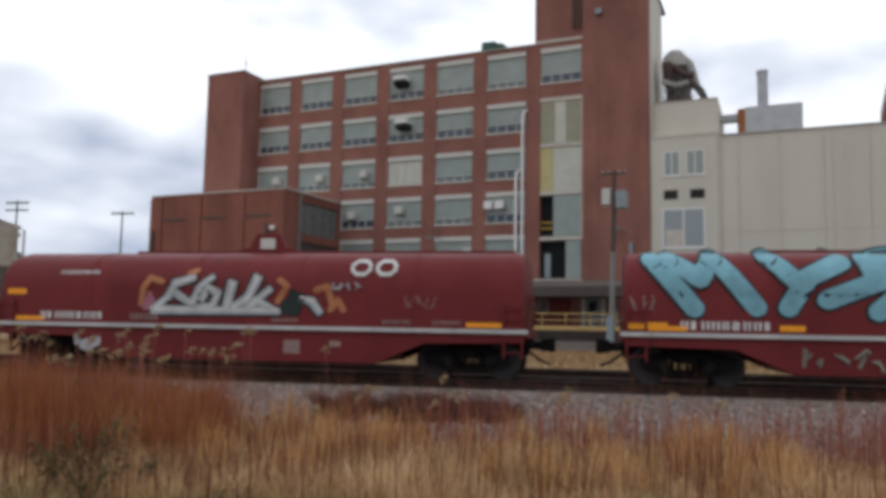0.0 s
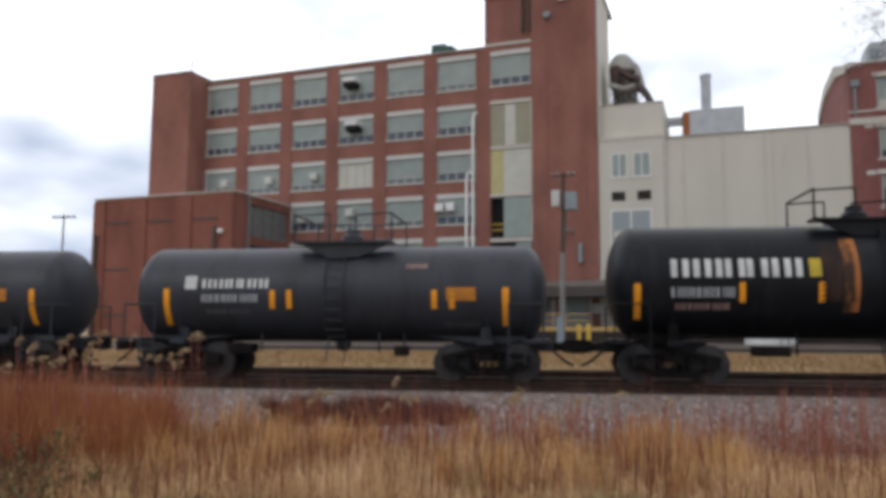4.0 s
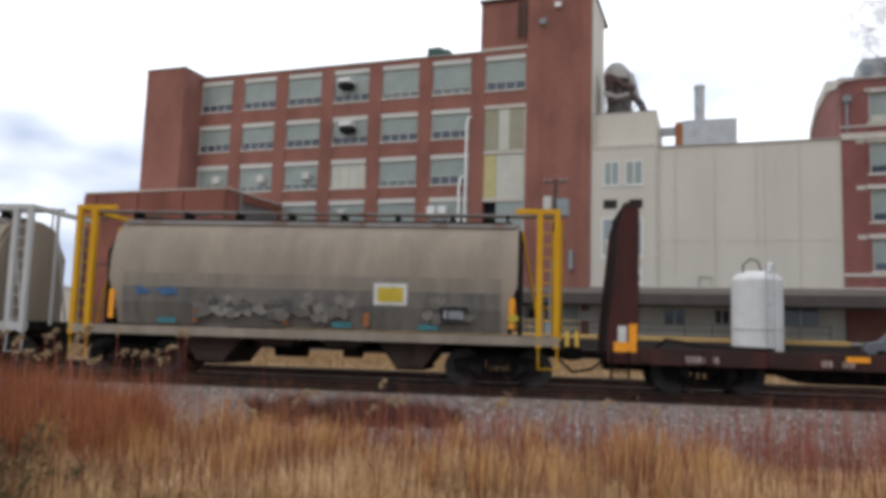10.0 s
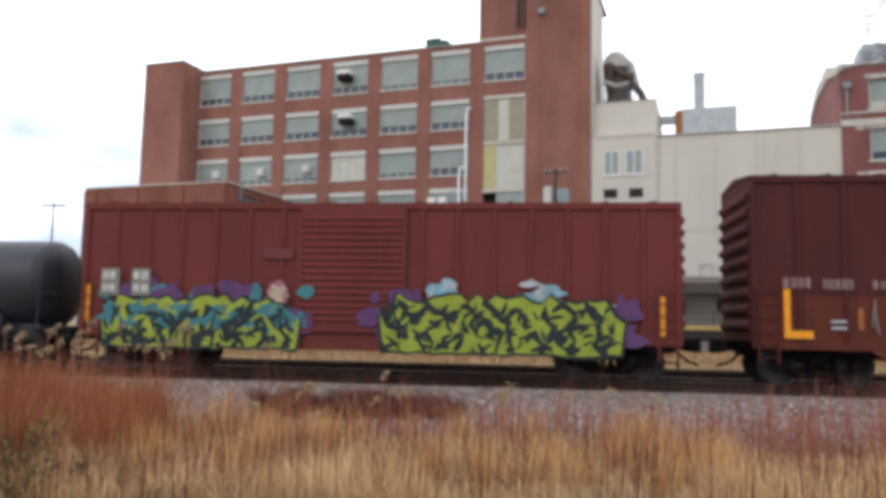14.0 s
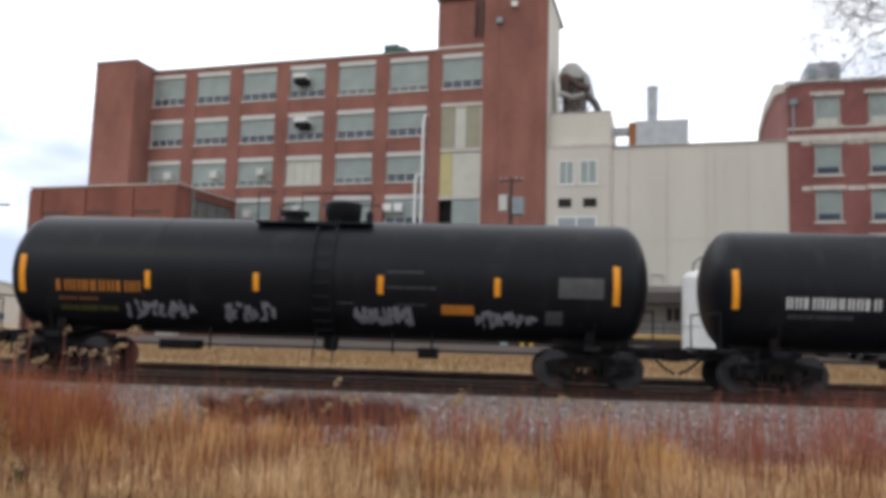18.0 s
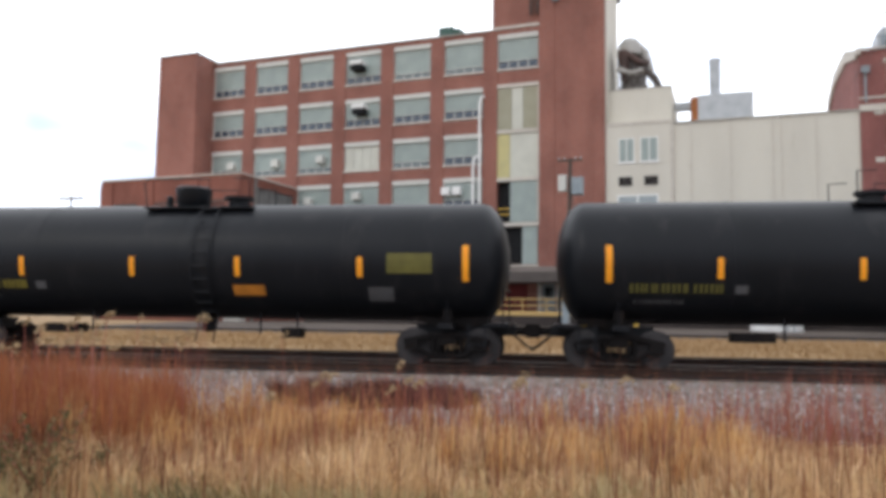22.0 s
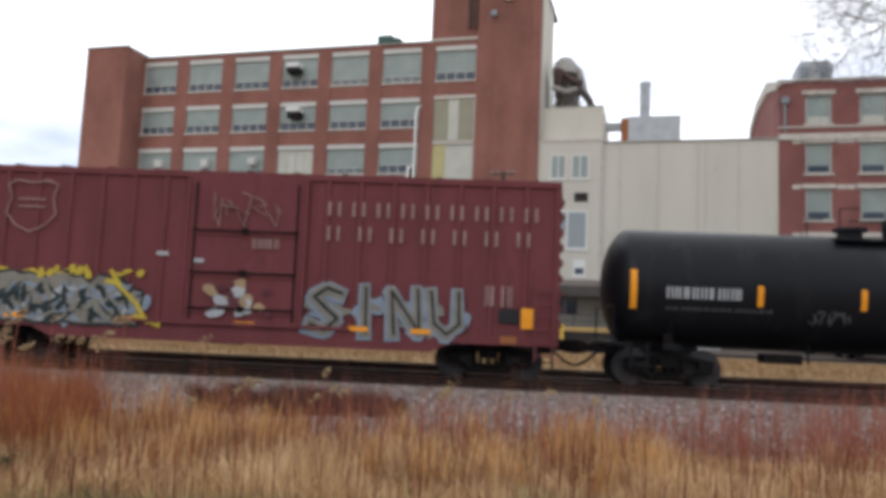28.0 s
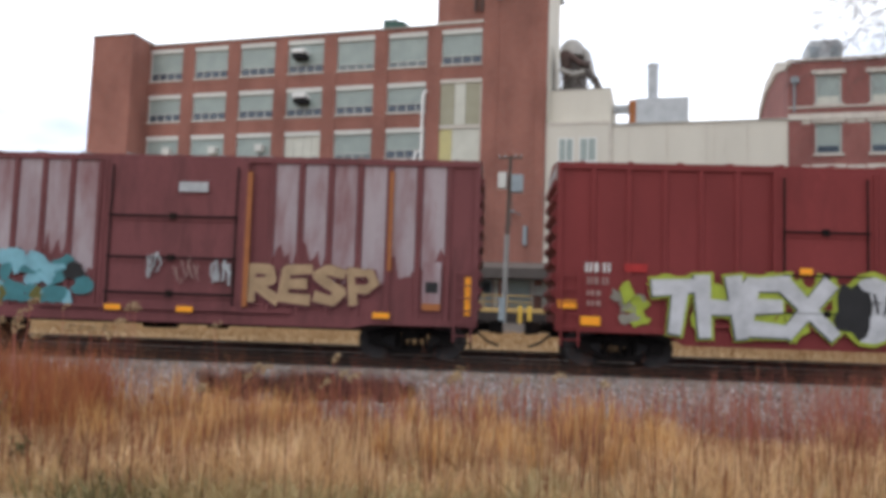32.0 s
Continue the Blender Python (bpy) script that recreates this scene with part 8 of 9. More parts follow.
def art_box_e(c, h, y):
    for x in (-h + 0.05, h - 0.6):
        panel(c, "reflector", x, x + 0.45, 1.42 if x < 0 else 1.1, 1.62 if x < 0 else 1.28, y - 0.04, REFLECT)
    for x in (-h + 0.6, h - 1.35):
        panel(c, "reflector", x, x + 0.48, 1.02, 1.24, y - 0.04, REFLECT)
    for x, z in ((-2.05, 2.35), (0.35, 2.25), (3.55, 1.05), (1.3, 0.82)):
        panel(c, "reflector", x, x + 0.3, z, z + 0.2, -1.65, REFLECT)
    # round plain emblem
    part("round_emblem", Geo().tube((5.76, y - 0.006, 4.16), (5.76, y, 4.16), 0.34, 28), I_CREAM, c, "round cream owner's emblem")
    part("emblem_mark", Geo().box(5.56, 5.96, y - 0.012, y - 0.006, 4.13, 4.19).box(5.73, 5.79, y - 0.012, y - 0.006, 3.96, 4.36), BOX_E, c)
    thex = word("THEX", -5.4, -1.35, 1.0, 2.12, 0.0, 15)
    splashes(c, -h + 1.4, 1.1, 0.95, 2.35, -1.642, [I_LIME], 34, 111, 0.36)
    splashes(c, -h + 1.3, -h + 2.4, 1.1, 2.0, y - 0.012, [I_LIME, I_STONE], 6, 112, 0.22)
    brush(c, thex, 0.56, -1.652, I_LIME, None, 0, None, "lime green halo round the lettering")
    brush(c, thex, 0.40, -1.662, I_SILVER, I_INK, 0.025, None, "silver graffiti lettering with black edges")
    part("halo", blob(-0.15, 1.6, 1.2, 0.85, -1.658, 113, 22, 0.12), I_LIME, c)
    p = part("graffiti", blob(-0.15, 1.58, 1.05, 0.74, -1.666, 113, 22, 0.12), I_SILVER, c, "silver and black graffiti figure shape")
    part("fill", blob(-0.8, 1.58, 0.46, 0.62, -1.672, 114, 18, 0.2), I_BLACK, p)
    part("fill", blob(0.28, 1.25, 0.14, 0.11, -1.672, 115, 10, 0.1), I_BLACK, p)
    part("outline", blob(1.35, 1.52, 0.6, 0.5, -1.673, 116, 18, 0.2), I_LIME, p)
    part("fill", blob(1.35, 1.52, 0.5, 0.42, -1.678, 116, 18, 0.2), I_SILVER, p)
    scribble(c, -0.5, 0.2, 1.4, 2.0, -1.673, I_BLACK, 117, 4, 0.025)
    scribble(c, 1.0, 1.7, 1.3, 1.8, -1.68, I_STONE, 122, 4, 0.025)
    char_bars(c, "car_number", -h + 0.7, -h + 1.35, 2.32, 2.55, y, I_WHITE, 3)
    char_bars(c, "car_number", -h + 0.75, -h + 1.3, 2.02, 2.2, y, I_FADED, 3)
    for z in (1.5, 1.75):
        char_bars(c, "stencil", -h + 0.75, -h + 1.2, z, z + 0.12, y, I_FADED, 2)
    panel(c, "red_patch", -h + 1.65, -h + 2.2, 2.35, 2.55, y, I_RED)
    for k in range(3):
        panel(c, "stencil", 0.6, 1.35 - 0.08 * k, 3.85 + 0.14 * k, 3.91 + 0.14 * k, -1.66, I_FADED)
    panel(c, "data_plate", h - 2.4, h - 1.85, 1.35, 1.72, y, I_PLUM)
    panel(c, "data_plate", h - 2.3, h - 1.95, 1.42, 1.62, y - 0.006, I_PALEGREY)
    scribble(c, h - 1.5, h - 0.75, 1.6, 1.9, y, I_PALEGREY, 118, 5, 0.02)
    scribble(c, h - 3.5, h - 2.5, 1.0, 1.5, y, I_FADED, 119, 6, 0.025)
    scribble(c, 2.5, 3.3, 1.85, 2.0, y, I_PALEGREY, 120, 4, 0.02)
    char_bars(c, "stencil", h - 1.3, h - 0.9, 1.15, 1.5, y, I_FADED, 2)
    splashes(c, 2.4, 4.3, 1.1, 1.6, y - 0.003, [I_PLUM], 7, 121, 0.2)


def art_box_f(c, h, y):
    rnd = random.Random(7)
    n = int(2 * h / 0.72)
    for k in range(1, n):
        x0, x1 = -h + (k - 1) * 2 * h / n + 0.09, -h + k * 2 * h / n - 0.09
        if x1 > -1.9 and x0 < 2.2:
            continue
        z0 = rnd.uniform(1.9, 2.9)
        ragged = [(x0 + (x1 - x0) * j / 6, z0 + rnd.uniform(-0.35, 0.35)) for j in range(7)]
        part("bare_panel", Geo().prism(ragged + [(x1, 4.84), (x0, 4.84)], -1.506, -1.502, "y"), SILVER, c, "silvery panel where paint has peeled")
    panel(c, "reflector", h - 0.3, h - 0.15, 1.15, 2.1, y, REFLECT)
    for x in (-1.5, 0.35, 5.3):
        panel(c, "reflector", x, x + 0.42, 1.02, 1.16, -1.66, REFLECT)
    panel(c, "data_board", h - 1.35, h - 0.9, 1.25, 2.45, y, SILVER)
    panel(c, "reflector", h - 1.35, h - 0.9, 1.25, 1.42, y - 0.005, ORANGE)
    panel(c, "data_plate", h - 1.28, h - 0.97, 1.68, 1.95, y - 0.005, I_BLACK)
    brush(c, word("RESP", 2.1, 5.5, 1.42, 2.2, 0.1, 16), 0.23, y - 0.02, I_TAN, I_PLUM, 0.035, None, "tan block graffiti lettering")
    splashes(c, -h + 0.4, -1.7, 1.2, 2.4, y - 0.01, [I_SKY, I_TEAL], 14, 131, 0.36)
    splashes(c, -h + 0.4, -1.7, 1.0, 1.5, y - 0.012, [I_TEAL, I_OLIVE], 9, 132, 0.28)
    splashes(c, -2.7, -2.1, 1.7, 2.2, y - 0.02, [I_BLACK], 3, 133, 0.3)
    scribble(c, 1.2, 1.75, 1.6, 2.4, -1.66, I_PALEGREY, 134, 5, 0.035)
    scribble(c, 0.2, 0.9, 1.7, 2.4, -1.66, I_FADED, 135, 4, 0.02)
    scribble(c, -0.5, -0.1, 1.8, 2.6, -1.66, I_PALEGREY, 136, 3, 0.025)
    panel(c, "door_label", 0.25, 1.0, 4.05, 4.3, -1.655, I_PALEGREY)
    part("rust_streak", Geo().box(2.0, 2.12, -1.63, -1.6, 1.2, 4.6).box(5.6, 5.7, -1.58, -1.5, 2.2, 4.7), ORANGE, c)


coil_car(0, "dark red coil car with large pale blue graffiti", art_coil_a)
coil_car(1, "dark red coil car with white graffiti and owner's mark", art_coil_b)
rusty_hopper()
cyl_hopper(8, "dusty tan cylindrical hopper with yellow end frames", YEL, art_cyl_a, CYL_TAN)
cyl_hopper(9, "dusty grey cylindrical hopper with pale end frames", PALE, art_cyl_b, CYL_TAN)
flat_car(6, "empty brown bulkhead flat car", 3)
flat_car(7, "empty brown bulkhead flat car with dark bulkheads", 4)
all_tanks()
boxcar(10, "tall dark brown boxcar with plum graffiti", 5.12, BOX_A, 1.0, [(-2.75, -0.12, "ribbed"), (-0.1, 2.5, "panelled")], art_box_a, 0.55, BOX_A2, BOX_A)
boxcar(11, "brown boxcar with lime green graffiti along its foot", 4.46, BOX_B, 0.88, [(-1.8, 0.95, "ribbed")], art_box_b, 0.6)
boxcar(21, "faded maroon boxcar with pale name blocks and graffiti", 5.06, BOX_C, 0.83, [(-1.5, 1.6, "bars")], art_box_c, 0.62)
boxcar(22, "red boxcar with peach and cream graffiti", 5.06, BOX_D, 0.8, [(-1.0, 1.95, "bars")], art_box_d, 0.75)
boxcar(23, "deep red boxcar with silver and lime graffiti", 5.15, BOX_E, 0.86, [(-2.65, -0.2, "bars"), (-0.18, 2.3, "bars")], art_box_e, 0.6)
boxcar(24, "peeling maroon and silver boxcar with tan graffiti", 5.12, BOX_F, 0.72, [(-1.75, 2.0, "bars")], art_box_f, 0.75, None, None, ROOF_GREY)


# ---- vegetation ----
def straw(name, tones, rough=0.9):
    """Dry stems: each takes one of several tones."""
    m = MATS[name] = bpy.data.materials.new(name)
    m.use_nodes = True
    nt = m.node_tree
    p = nt.nodes["Principled BSDF"]
    p.inputs["Roughness"].default_value, p.inputs["Specular IOR Level"].default_value = rough, 0.15
    geo, ramp = nt.nodes.new("ShaderNodeNewGeometry"), nt.nodes.new("ShaderNodeValToRGB")
    els = ramp.color_ramp.elements
    while len(els) < len(tones):
        els.new(0.5)
    for k, c in enumerate(tones):
        els[k].position, els[k].color = k / (len(tones) - 1), (*c, 1)
    nt.links.new(geo.outputs["Random Per Island"], ramp.inputs[0])
    nt.links.new(ramp.outputs[0], p.inputs["Base Color"])
    return m


TAN_GRASS = straw("tan_grass", [(0.46, 0.28, 0.13), (0.66, 0.44, 0.235), (0.56, 0.35, 0.17), (0.78, 0.57, 0.35), (0.33, 0.165, 0.085)])
LOW_GRASS = straw("low_olive_grass", [(0.35, 0.275, 0.135), (0.48, 0.37, 0.20), (0.26, 0.22, 0.10), (0.56, 0.44, 0.26)])
RED_GRASS = straw("russet_grass", [(0.27, 0.085, 0.050), (0.36, 0.14, 0.075), (0.20, 0.064, 0.043), (0.44, 0.22, 0.11), (0.30, 0.10, 0.058)])
GOLD_GRASS = straw("golden_grass", [(0.60, 0.36, 0.14), (0.48, 0.23, 0.085), (0.72, 0.50, 0.235), (0.56, 0.29, 0.105), (0.36, 0.15, 0.065)])
FAR_GRASS = straw("dull_far_grass", [(0.28, 0.175, 0.09), (0.37, 0.245, 0.13), (0.33, 0.21, 0.105), (0.41, 0.28, 0.155)])
DARK_GRASS = straw("dark_russet_grass", [(0.26, 0.078, 0.036), (0.37, 0.130, 0.052), (0.175, 0.050, 0.030), (0.43, 0.185, 0.072)])
RED_TWIG = straw("red_stems", [(0.27, 0.085, 0.066), (0.36, 0.130, 0.10), (0.19, 0.060, 0.052)])
SEED = straw("pale_seed_heads", [(0.33, 0.235, 0.135), (0.22, 0.145, 0.08), (0.42, 0.32, 0.20)])
GREEN_LEAF = straw("green_weeds", [(0.085, 0.082, 0.038), (0.125, 0.115, 0.052), (0.17, 0.14, 0.068)])
STEM = straw("brown_stems", [(0.13, 0.046, 0.030), (0.21, 0.078, 0.042), (0.09, 0.038, 0.027), (0.28, 0.12, 0.058)])
MAT_WEED = straw("dead_brown_weeds", [(0.062, 0.030, 0.025), (0.10, 0.047, 0.036), (0.042, 0.022, 0.019)])
BARK = paint("grey_bark", (0.14, 0.11, 0.10), 0.9, (0.08, 0.065, 0.06), 7, 0.5, bump=0.4)


def blades(name, label, material, count, place, height, width, lean, seed, category="grass", tip=0.15):
    """Many thin bent stems in one mesh. place(rnd) gives x, y and a factor on the height, or None."""
    rnd = random.Random(seed)
    v, f = [], []
    while count > 0:
        count -= 1
        spot = place(rnd)
        if spot is None:
            continue
        x, y, k = spot
        h = height * k * rnd.uniform(0.65, 1.25)
        w = width * rnd.uniform(0.6, 1.4) / 2
        a = rnd.uniform(-0.9, 0.9)
        dx, dy = w * math.cos(a), w * math.sin(a)
        # neighbours lean the same way
        lx = (rnd.gauss(0, lean) + 1.1 * lean * noise.noise((x * 1.9, y * 1.9, 5.0))) * h
        ly = (rnd.gauss(0, lean) + 1.1 * lean * noise.noise((x * 1.9, y * 1.9, 9.0))) * h
        z = ground_height(y) - 0.02
        n = len(v)
        v += [(x - dx, y - dy, z), (x + dx, y + dy, z), (x + lx * 0.3 - dx * 0.8, y + ly * 0.3 - dy * 0.8, z + h * 0.55), (x + lx * 0.3 + dx * 0.8, y + ly * 0.3 + dy * 0.8, z + h * 0.55),
              (x + lx - dx * tip, y + ly - dy * tip, z + h), (x + lx + dx * tip, y + ly + dy * tip, z + h)]
        f += [(n, n + 1, n + 3, n + 2), (n + 2, n + 3, n + 5, n + 4)]
    g = Geo()
    g.v, g.f = v, f
    return tagged(part(name, g, material), label, category, kind="stuff")


def clumped(x, y, s=0.9):
    return 0.5 + 0.9 * noise.noise((x * s, y * s, 3.1))


def edge_y(x):
    """Where the grass gives way to the ballast."""
    return 10.45 + 0.25 * math.sin(x * 1.3) + 0.3 * noise.noise((x * 1.5, 0.0, 4.0)) + (0.5 if x < -5.6 else -0.35 if x > 0.8 else 0) - (0.7 if 0.1 < x < 0.8 else 0)


def place_tan(r):
    x, y = r.uniform(-10.5, 8.0), r.uniform(6.8, 12.3)
    if y > edge_y(x) or r.random() > clumped(x, y, 1.3) + (0.55 if x > -2.4 else 0.28 if x > -4.8 else 0.05):
        return None
    tall = 0.55 + 0.55 * clumped(x, y, 0.8) + 0.25 * clumped(x, y, 2.6)
    return x, y, tall * (0.72 if 0.3 < x < 1.2 else 1.0)


def place_low(r):
    x, y = r.uniform(-7.5, 6.5), r.uniform(6.6, 9.6)
    return (x, y, 0.7 + 0.6 * clumped(x, y, 1.1)) if r.random() < clumped(x, y, 0.8) + (0.3 if x > -2.8 else -0.1) else None


def place_red(r):
    x, y = r.uniform(-10.5, 8.0), r.uniform(7.0, 10.6)
    near = 1.0 if y < 9.2 else 0.3
    if r.random() > (0.9 if x < stand_rim(y) else 0.85 * near if x < -2.4 else 0.26 if x > 2.5 else 0.2) * (clumped(x, y, 1.2) + 0.3):
        return None
    return x, y, (1.15 if x < -5 else 0.75)


def stand_rim(y):
    """Where the thick russet stand ends."""
    return -0.56 * y + 0.35 * noise.noise((y * 0.9, 2.0, 0.0))


def place_tall(r):
    """The thick russet stand."""
    x = -11.5 + 8.0 * r.random()
    y = r.uniform(7.6, 11.8)
    rim = stand_rim(y)
    if r.random() > clumped(x, y, 0.9) + 0.3 - max(0.0, x - rim) * 1.1:
        return None
    return x, y, (0.78 + 0.05 * min(4.0, max(0.0, rim - x))) * (0.78 + 0.4 * clumped(x, y, 1.1))


def streak(x, y):
    """Stems of one tone stand in narrow drifts."""
    return noise.noise((x * 2.6, y * 1.1, 7.7)) + 0.5 * noise.noise((x * 0.7, y * 0.6, 1.3))


def place_gold(r):
    x, y = -10.5 + 12.5 * r.random() ** 1.2, r.uniform(7.7, 11.6)
    if y > edge_y(x) + 0.2 or streak(x, y) < r.uniform(-0.15, 0.25) + (0.1 if x < -5 else 0):
        return None
    return x, y, (1.0 if x < -4 else 0.86) * (0.75 + 0.5 * clumped(x, y, 1.4))


def place_dark(r):
    spot = place_tall(r)
    if spot is None or streak(spot[0], spot[1]) > r.uniform(-0.1, 0.35):
        return None
    return spot


def place_wisp(r):
    x, y = r.uniform(-11, 8), r.uniform(8.0, 12.6)
    thick = 0.9 if x < stand_rim(y) else 0.22 if x < -2.2 or x > 3.8 else 0.12
    return (x, y, 0.75 + 0.45 * clumped(x, y, 0.9) + (0.12 if x < -4.5 else 0)) if r.random() < thick * (0.4 + clumped(x, y, 1.7)) else None


def place_right(r):
    x, y = -3.0 + 12.0 * r.random() ** 0.7, r.uniform(8.2, 13.0)
    if r.random() > 1.6 * clumped(x, y, 1.6) - 0.25 + 0.06 * max(0.0, x):
        return None
    return x, y, 0.66 + 0.07 * abs(x - 1.0)


def place_stem(r):
    x, y = r.uniform(-6.0, 6.0), 6.7 + 3.8 * r.random() ** 1.3
    return (x, y, r.uniform(0.6, 1.1)) if r.random() < 0.15 + clumped(x, y, 2.4) else None


def place_drift(r):
    x, y = r.uniform(-7.0, 7.5), r.uniform(7.0, 11.4)
    return (x, y, 0.6 + 0.6 * clumped(x, y, 1.2)) if y < edge_y(x) and streak(x * 0.8, y + 4) > r.uniform(0.0, 0.5) else None


def place_mat(r):
    a, q = r.uniform(0, 6.283), math.sqrt(r.random())
    x, y = -3.3 + 1.95 * q * math.cos(a), 14.4 + 1.15 * q * math.sin(a)
    return (x, y, 0.35 + 1.4 * clumped(x, y, 2.2)) if r.random() < 2.2 * clumped(x, y, 1.4) - 0.45 else None


def place_green(r):
    cx, cy, q = r.choice(((-5.6, 7.6, 0.8), (-4.9, 8.3, 0.5), (1.9, 7.9, 0.9), (3.3, 8.3, 0.8), (-3.2, 7.0, 0.6)))
    return r.gauss(cx, q * 0.5), r.gauss(cy, 0.35), 1.0


def place_fringe(r):
    x = r.uniform(-16, 14)
    y = r.uniform(12.0, 18.4)
    return (x, y, 1.0) if r.random() < 0.35 * (clumped(x, y, 1.4)) else None


def seed_heads():
    rnd = random.Random(77)
    g = Geo()
    stems = Geo()
    for _ in range(64):
        x = rnd.choice((rnd.uniform(-8.5, -4.4), rnd.uniform(-8.5, -4.4), rnd.uniform(-8.5, -4.4), rnd.uniform(-4, 1.5)))
        y = rnd.uniform(7.4, 11.0)
        h = (1.5 if x < -3.4 else 0.95) * rnd.uniform(0.85, 1.12)
        lx = rnd.uniform(-0.12, 0.12)
        stems.path([(x, y, 0), (x + lx * 0.4, y, h * 0.6), (x + lx, y, h)], 0.005, 4)
        for k in range(20):
            a = rnd.uniform(-0.6, 2.6)
            px, py, pz = x + lx + 0.045 - 0.045 * math.cos(a) + rnd.gauss(0, 0.015), y + rnd.gauss(0, 0.03), h + 0.045 * math.sin(a) + rnd.gauss(0, 0.018)
            r = rnd.uniform(0.008, 0.022)
            g.add([(px + r, py, pz), (px - r, py, pz), (px, py + r, pz), (px, py - r, pz), (px, py, pz + r), (px, py, pz - r)],
                  [(0, 2, 4), (2, 1, 4), (1, 3, 4), (3, 0, 4), (2, 0, 5), (1, 2, 5), (3, 1, 5), (0, 3, 5)])
    tagged(part("seed_heads", g, SEED), "pale fluffy seed heads of dead weeds", "weeds", kind="stuff")
    tagged(part("weed_stalks", stems, RED_TWIG), "thin brown stalks of dead weeds", "weeds", kind="stuff")


def leafy_weed(x, y, height, seed):
    """A straggling green weed: a few stems with small drooping leaves."""
    w = thing("green_weed", pose(x, y, ground_height(y)), "straggling dull green weed in the grass", "weed", "green weeds")
    rnd = random.Random(seed)
    for s in range(7):
        a, sp = rnd.uniform(0, 6.28), rnd.uniform(0.1, 0.4)
        tip = Vector((math.cos(a) * sp, math.sin(a) * sp, height * rnd.uniform(0.6, 1.0)))
        part("stem", Geo().tube((0, 0, -0.03), tip, 0.006, 4), RED_TWIG, w)
        g = Geo()
        for k in range(55):
            p = tip * rnd.uniform(0.2, 1.0)
            d = Vector((rnd.gauss(0, 1), rnd.gauss(0, 1), rnd.gauss(-0.2, 0.5))).normalized() * rnd.uniform(0.03, 0.08)
            e = d.cross(Vector((0, 0, 1))).normalized() * d.length * 0.3
            g.add([p, p + d * 0.5 + e + Vector((0, 0, 0.02)), p + d, p + d * 0.5 - e + Vector((0, 0, 0.02))], [(0, 1, 2, 3)])
        part("leaves", g, GREEN_LEAF, w)["kind"] = "stuff"


def stones():
    """Loose ballast stones on the shoulder."""
    rnd = random.Random(5)
    v, f, v2, f2 = [], [], [], []
    for k in range(17000):
        x, y = rnd.uniform(-14, 13), 11.3 + 7.3 * rnd.random()
        pts = [(12.3, 0.03), (13.6, 0.10), (15.5, 0.13), (17.6, 0.17), (18.7, 0.285)]
        z = next((a[1] + (b[1] - a[1]) * (y - a[0]) / (b[0] - a[0]) for a, b in zip(pts, pts[1:]) if a[0] <= y <= b[0]), 0.02)
        r = rnd.uniform(0.022, 0.05) * (1.7 if rnd.random() < 0.12 else 1.0)
        n = len(v)
        j = [rnd.uniform(0.6, 1.3) * r for _ in range(6)]
        v += [(x + j[0], y, z), (x - j[1], y, z), (x, y + j[2], z), (x, y - j[3], z), (x, y, z + j[4] * 0.9), (x, y, z - j[5])]
        f += [tuple(i + n for i in t) for t in ((0, 2, 4), (2, 1, 4), (1, 3, 4), (3, 0, 4))]
    g = Geo()
    g.v, g.f = v, f
    m = straw("ballast_stones", [(0.27, 0.24, 0.235), (0.12, 0.10, 0.098), (0.46, 0.43, 0.42), (0.20, 0.16, 0.145), (0.07, 0.06, 0.058), (0.33, 0.30, 0.30)])
    tagged(part("ballast_stones", g, m), "loose grey crushed stones", "gravel", kind="stuff")


blades("tan_grass", "dry tan grass beside the railway", TAN_GRASS, 150000, place_tan, 0.39, 0.010, 0.34, 11)
blades("low_grass", "short olive and straw coloured grass", LOW_GRASS, 44000, place_low, 0.26, 0.010, 0.5, 21)
blades("umber_grass", "drifts of darker brown grass", STEM, 13000, place_drift, 0.38, 0.010, 0.3, 22)
blades("russet_grass", "russet dead grass stems", RED_GRASS, 11000, place_red, 0.66, 0.010, 0.10, 12)
blades("tall_russet_grass", "tall russet dead grass", DARK_GRASS, 30000, place_dark, 1.16, 0.010, 0.11, 13)
blades("tan_stalks", "pale straw stalks among russet grass", GOLD_GRASS, 34000, place_gold, 0.66, 0.011, 0.09, 24)
blades("red_wisps", "fine reddish wisps over the dead grass", RED_GRASS, 15000, place_wisp, 1.02, 0.006, 0.15, 23, tip=0.05)
blades("red_stems", "thin dark red leafless stems", RED_TWIG, 2800, place_right, 1.06, 0.009, 0.10, 14, "weeds")
blades("brown_stems", "thin dark brown stems over the dry grass", STEM, 3400, place_stem, 0.82, 0.010, 0.09, 19, "weeds")
blades("brown_weed_mat", "mat of dead brown weeds on the ballast", MAT_WEED, 16000, place_mat, 0.30, 0.016, 0.5, 15, "weeds")
blades("green_weeds", "low green weeds in the dry grass", GREEN_LEAF, 1500, place_green, 0.22, 0.014, 0.5, 16, "weeds")
blades("ballast_weeds", "sparse reddish weeds on the ballast", RED_TWIG, 9000, place_fringe, 0.28, 0.010, 0.3, 17, "weeds")
seed_heads()
stones()
for k, (x, y, hh) in enumerate(((-4.95, 7.3, 0.85), (-5.1, 7.0, 0.6), (-5.3, 7.6, 0.7), (-4.75, 6.9, 0.6), (-5.9, 7.9, 0.6), (-4.6, 7.2, 0.5), (-4.1, 7.4, 0.35), (-5.6, 7.2, 0.45), (-3.3, 7.2, 0.25))):
    leafy_weed(x, y, hh, 40 + k)


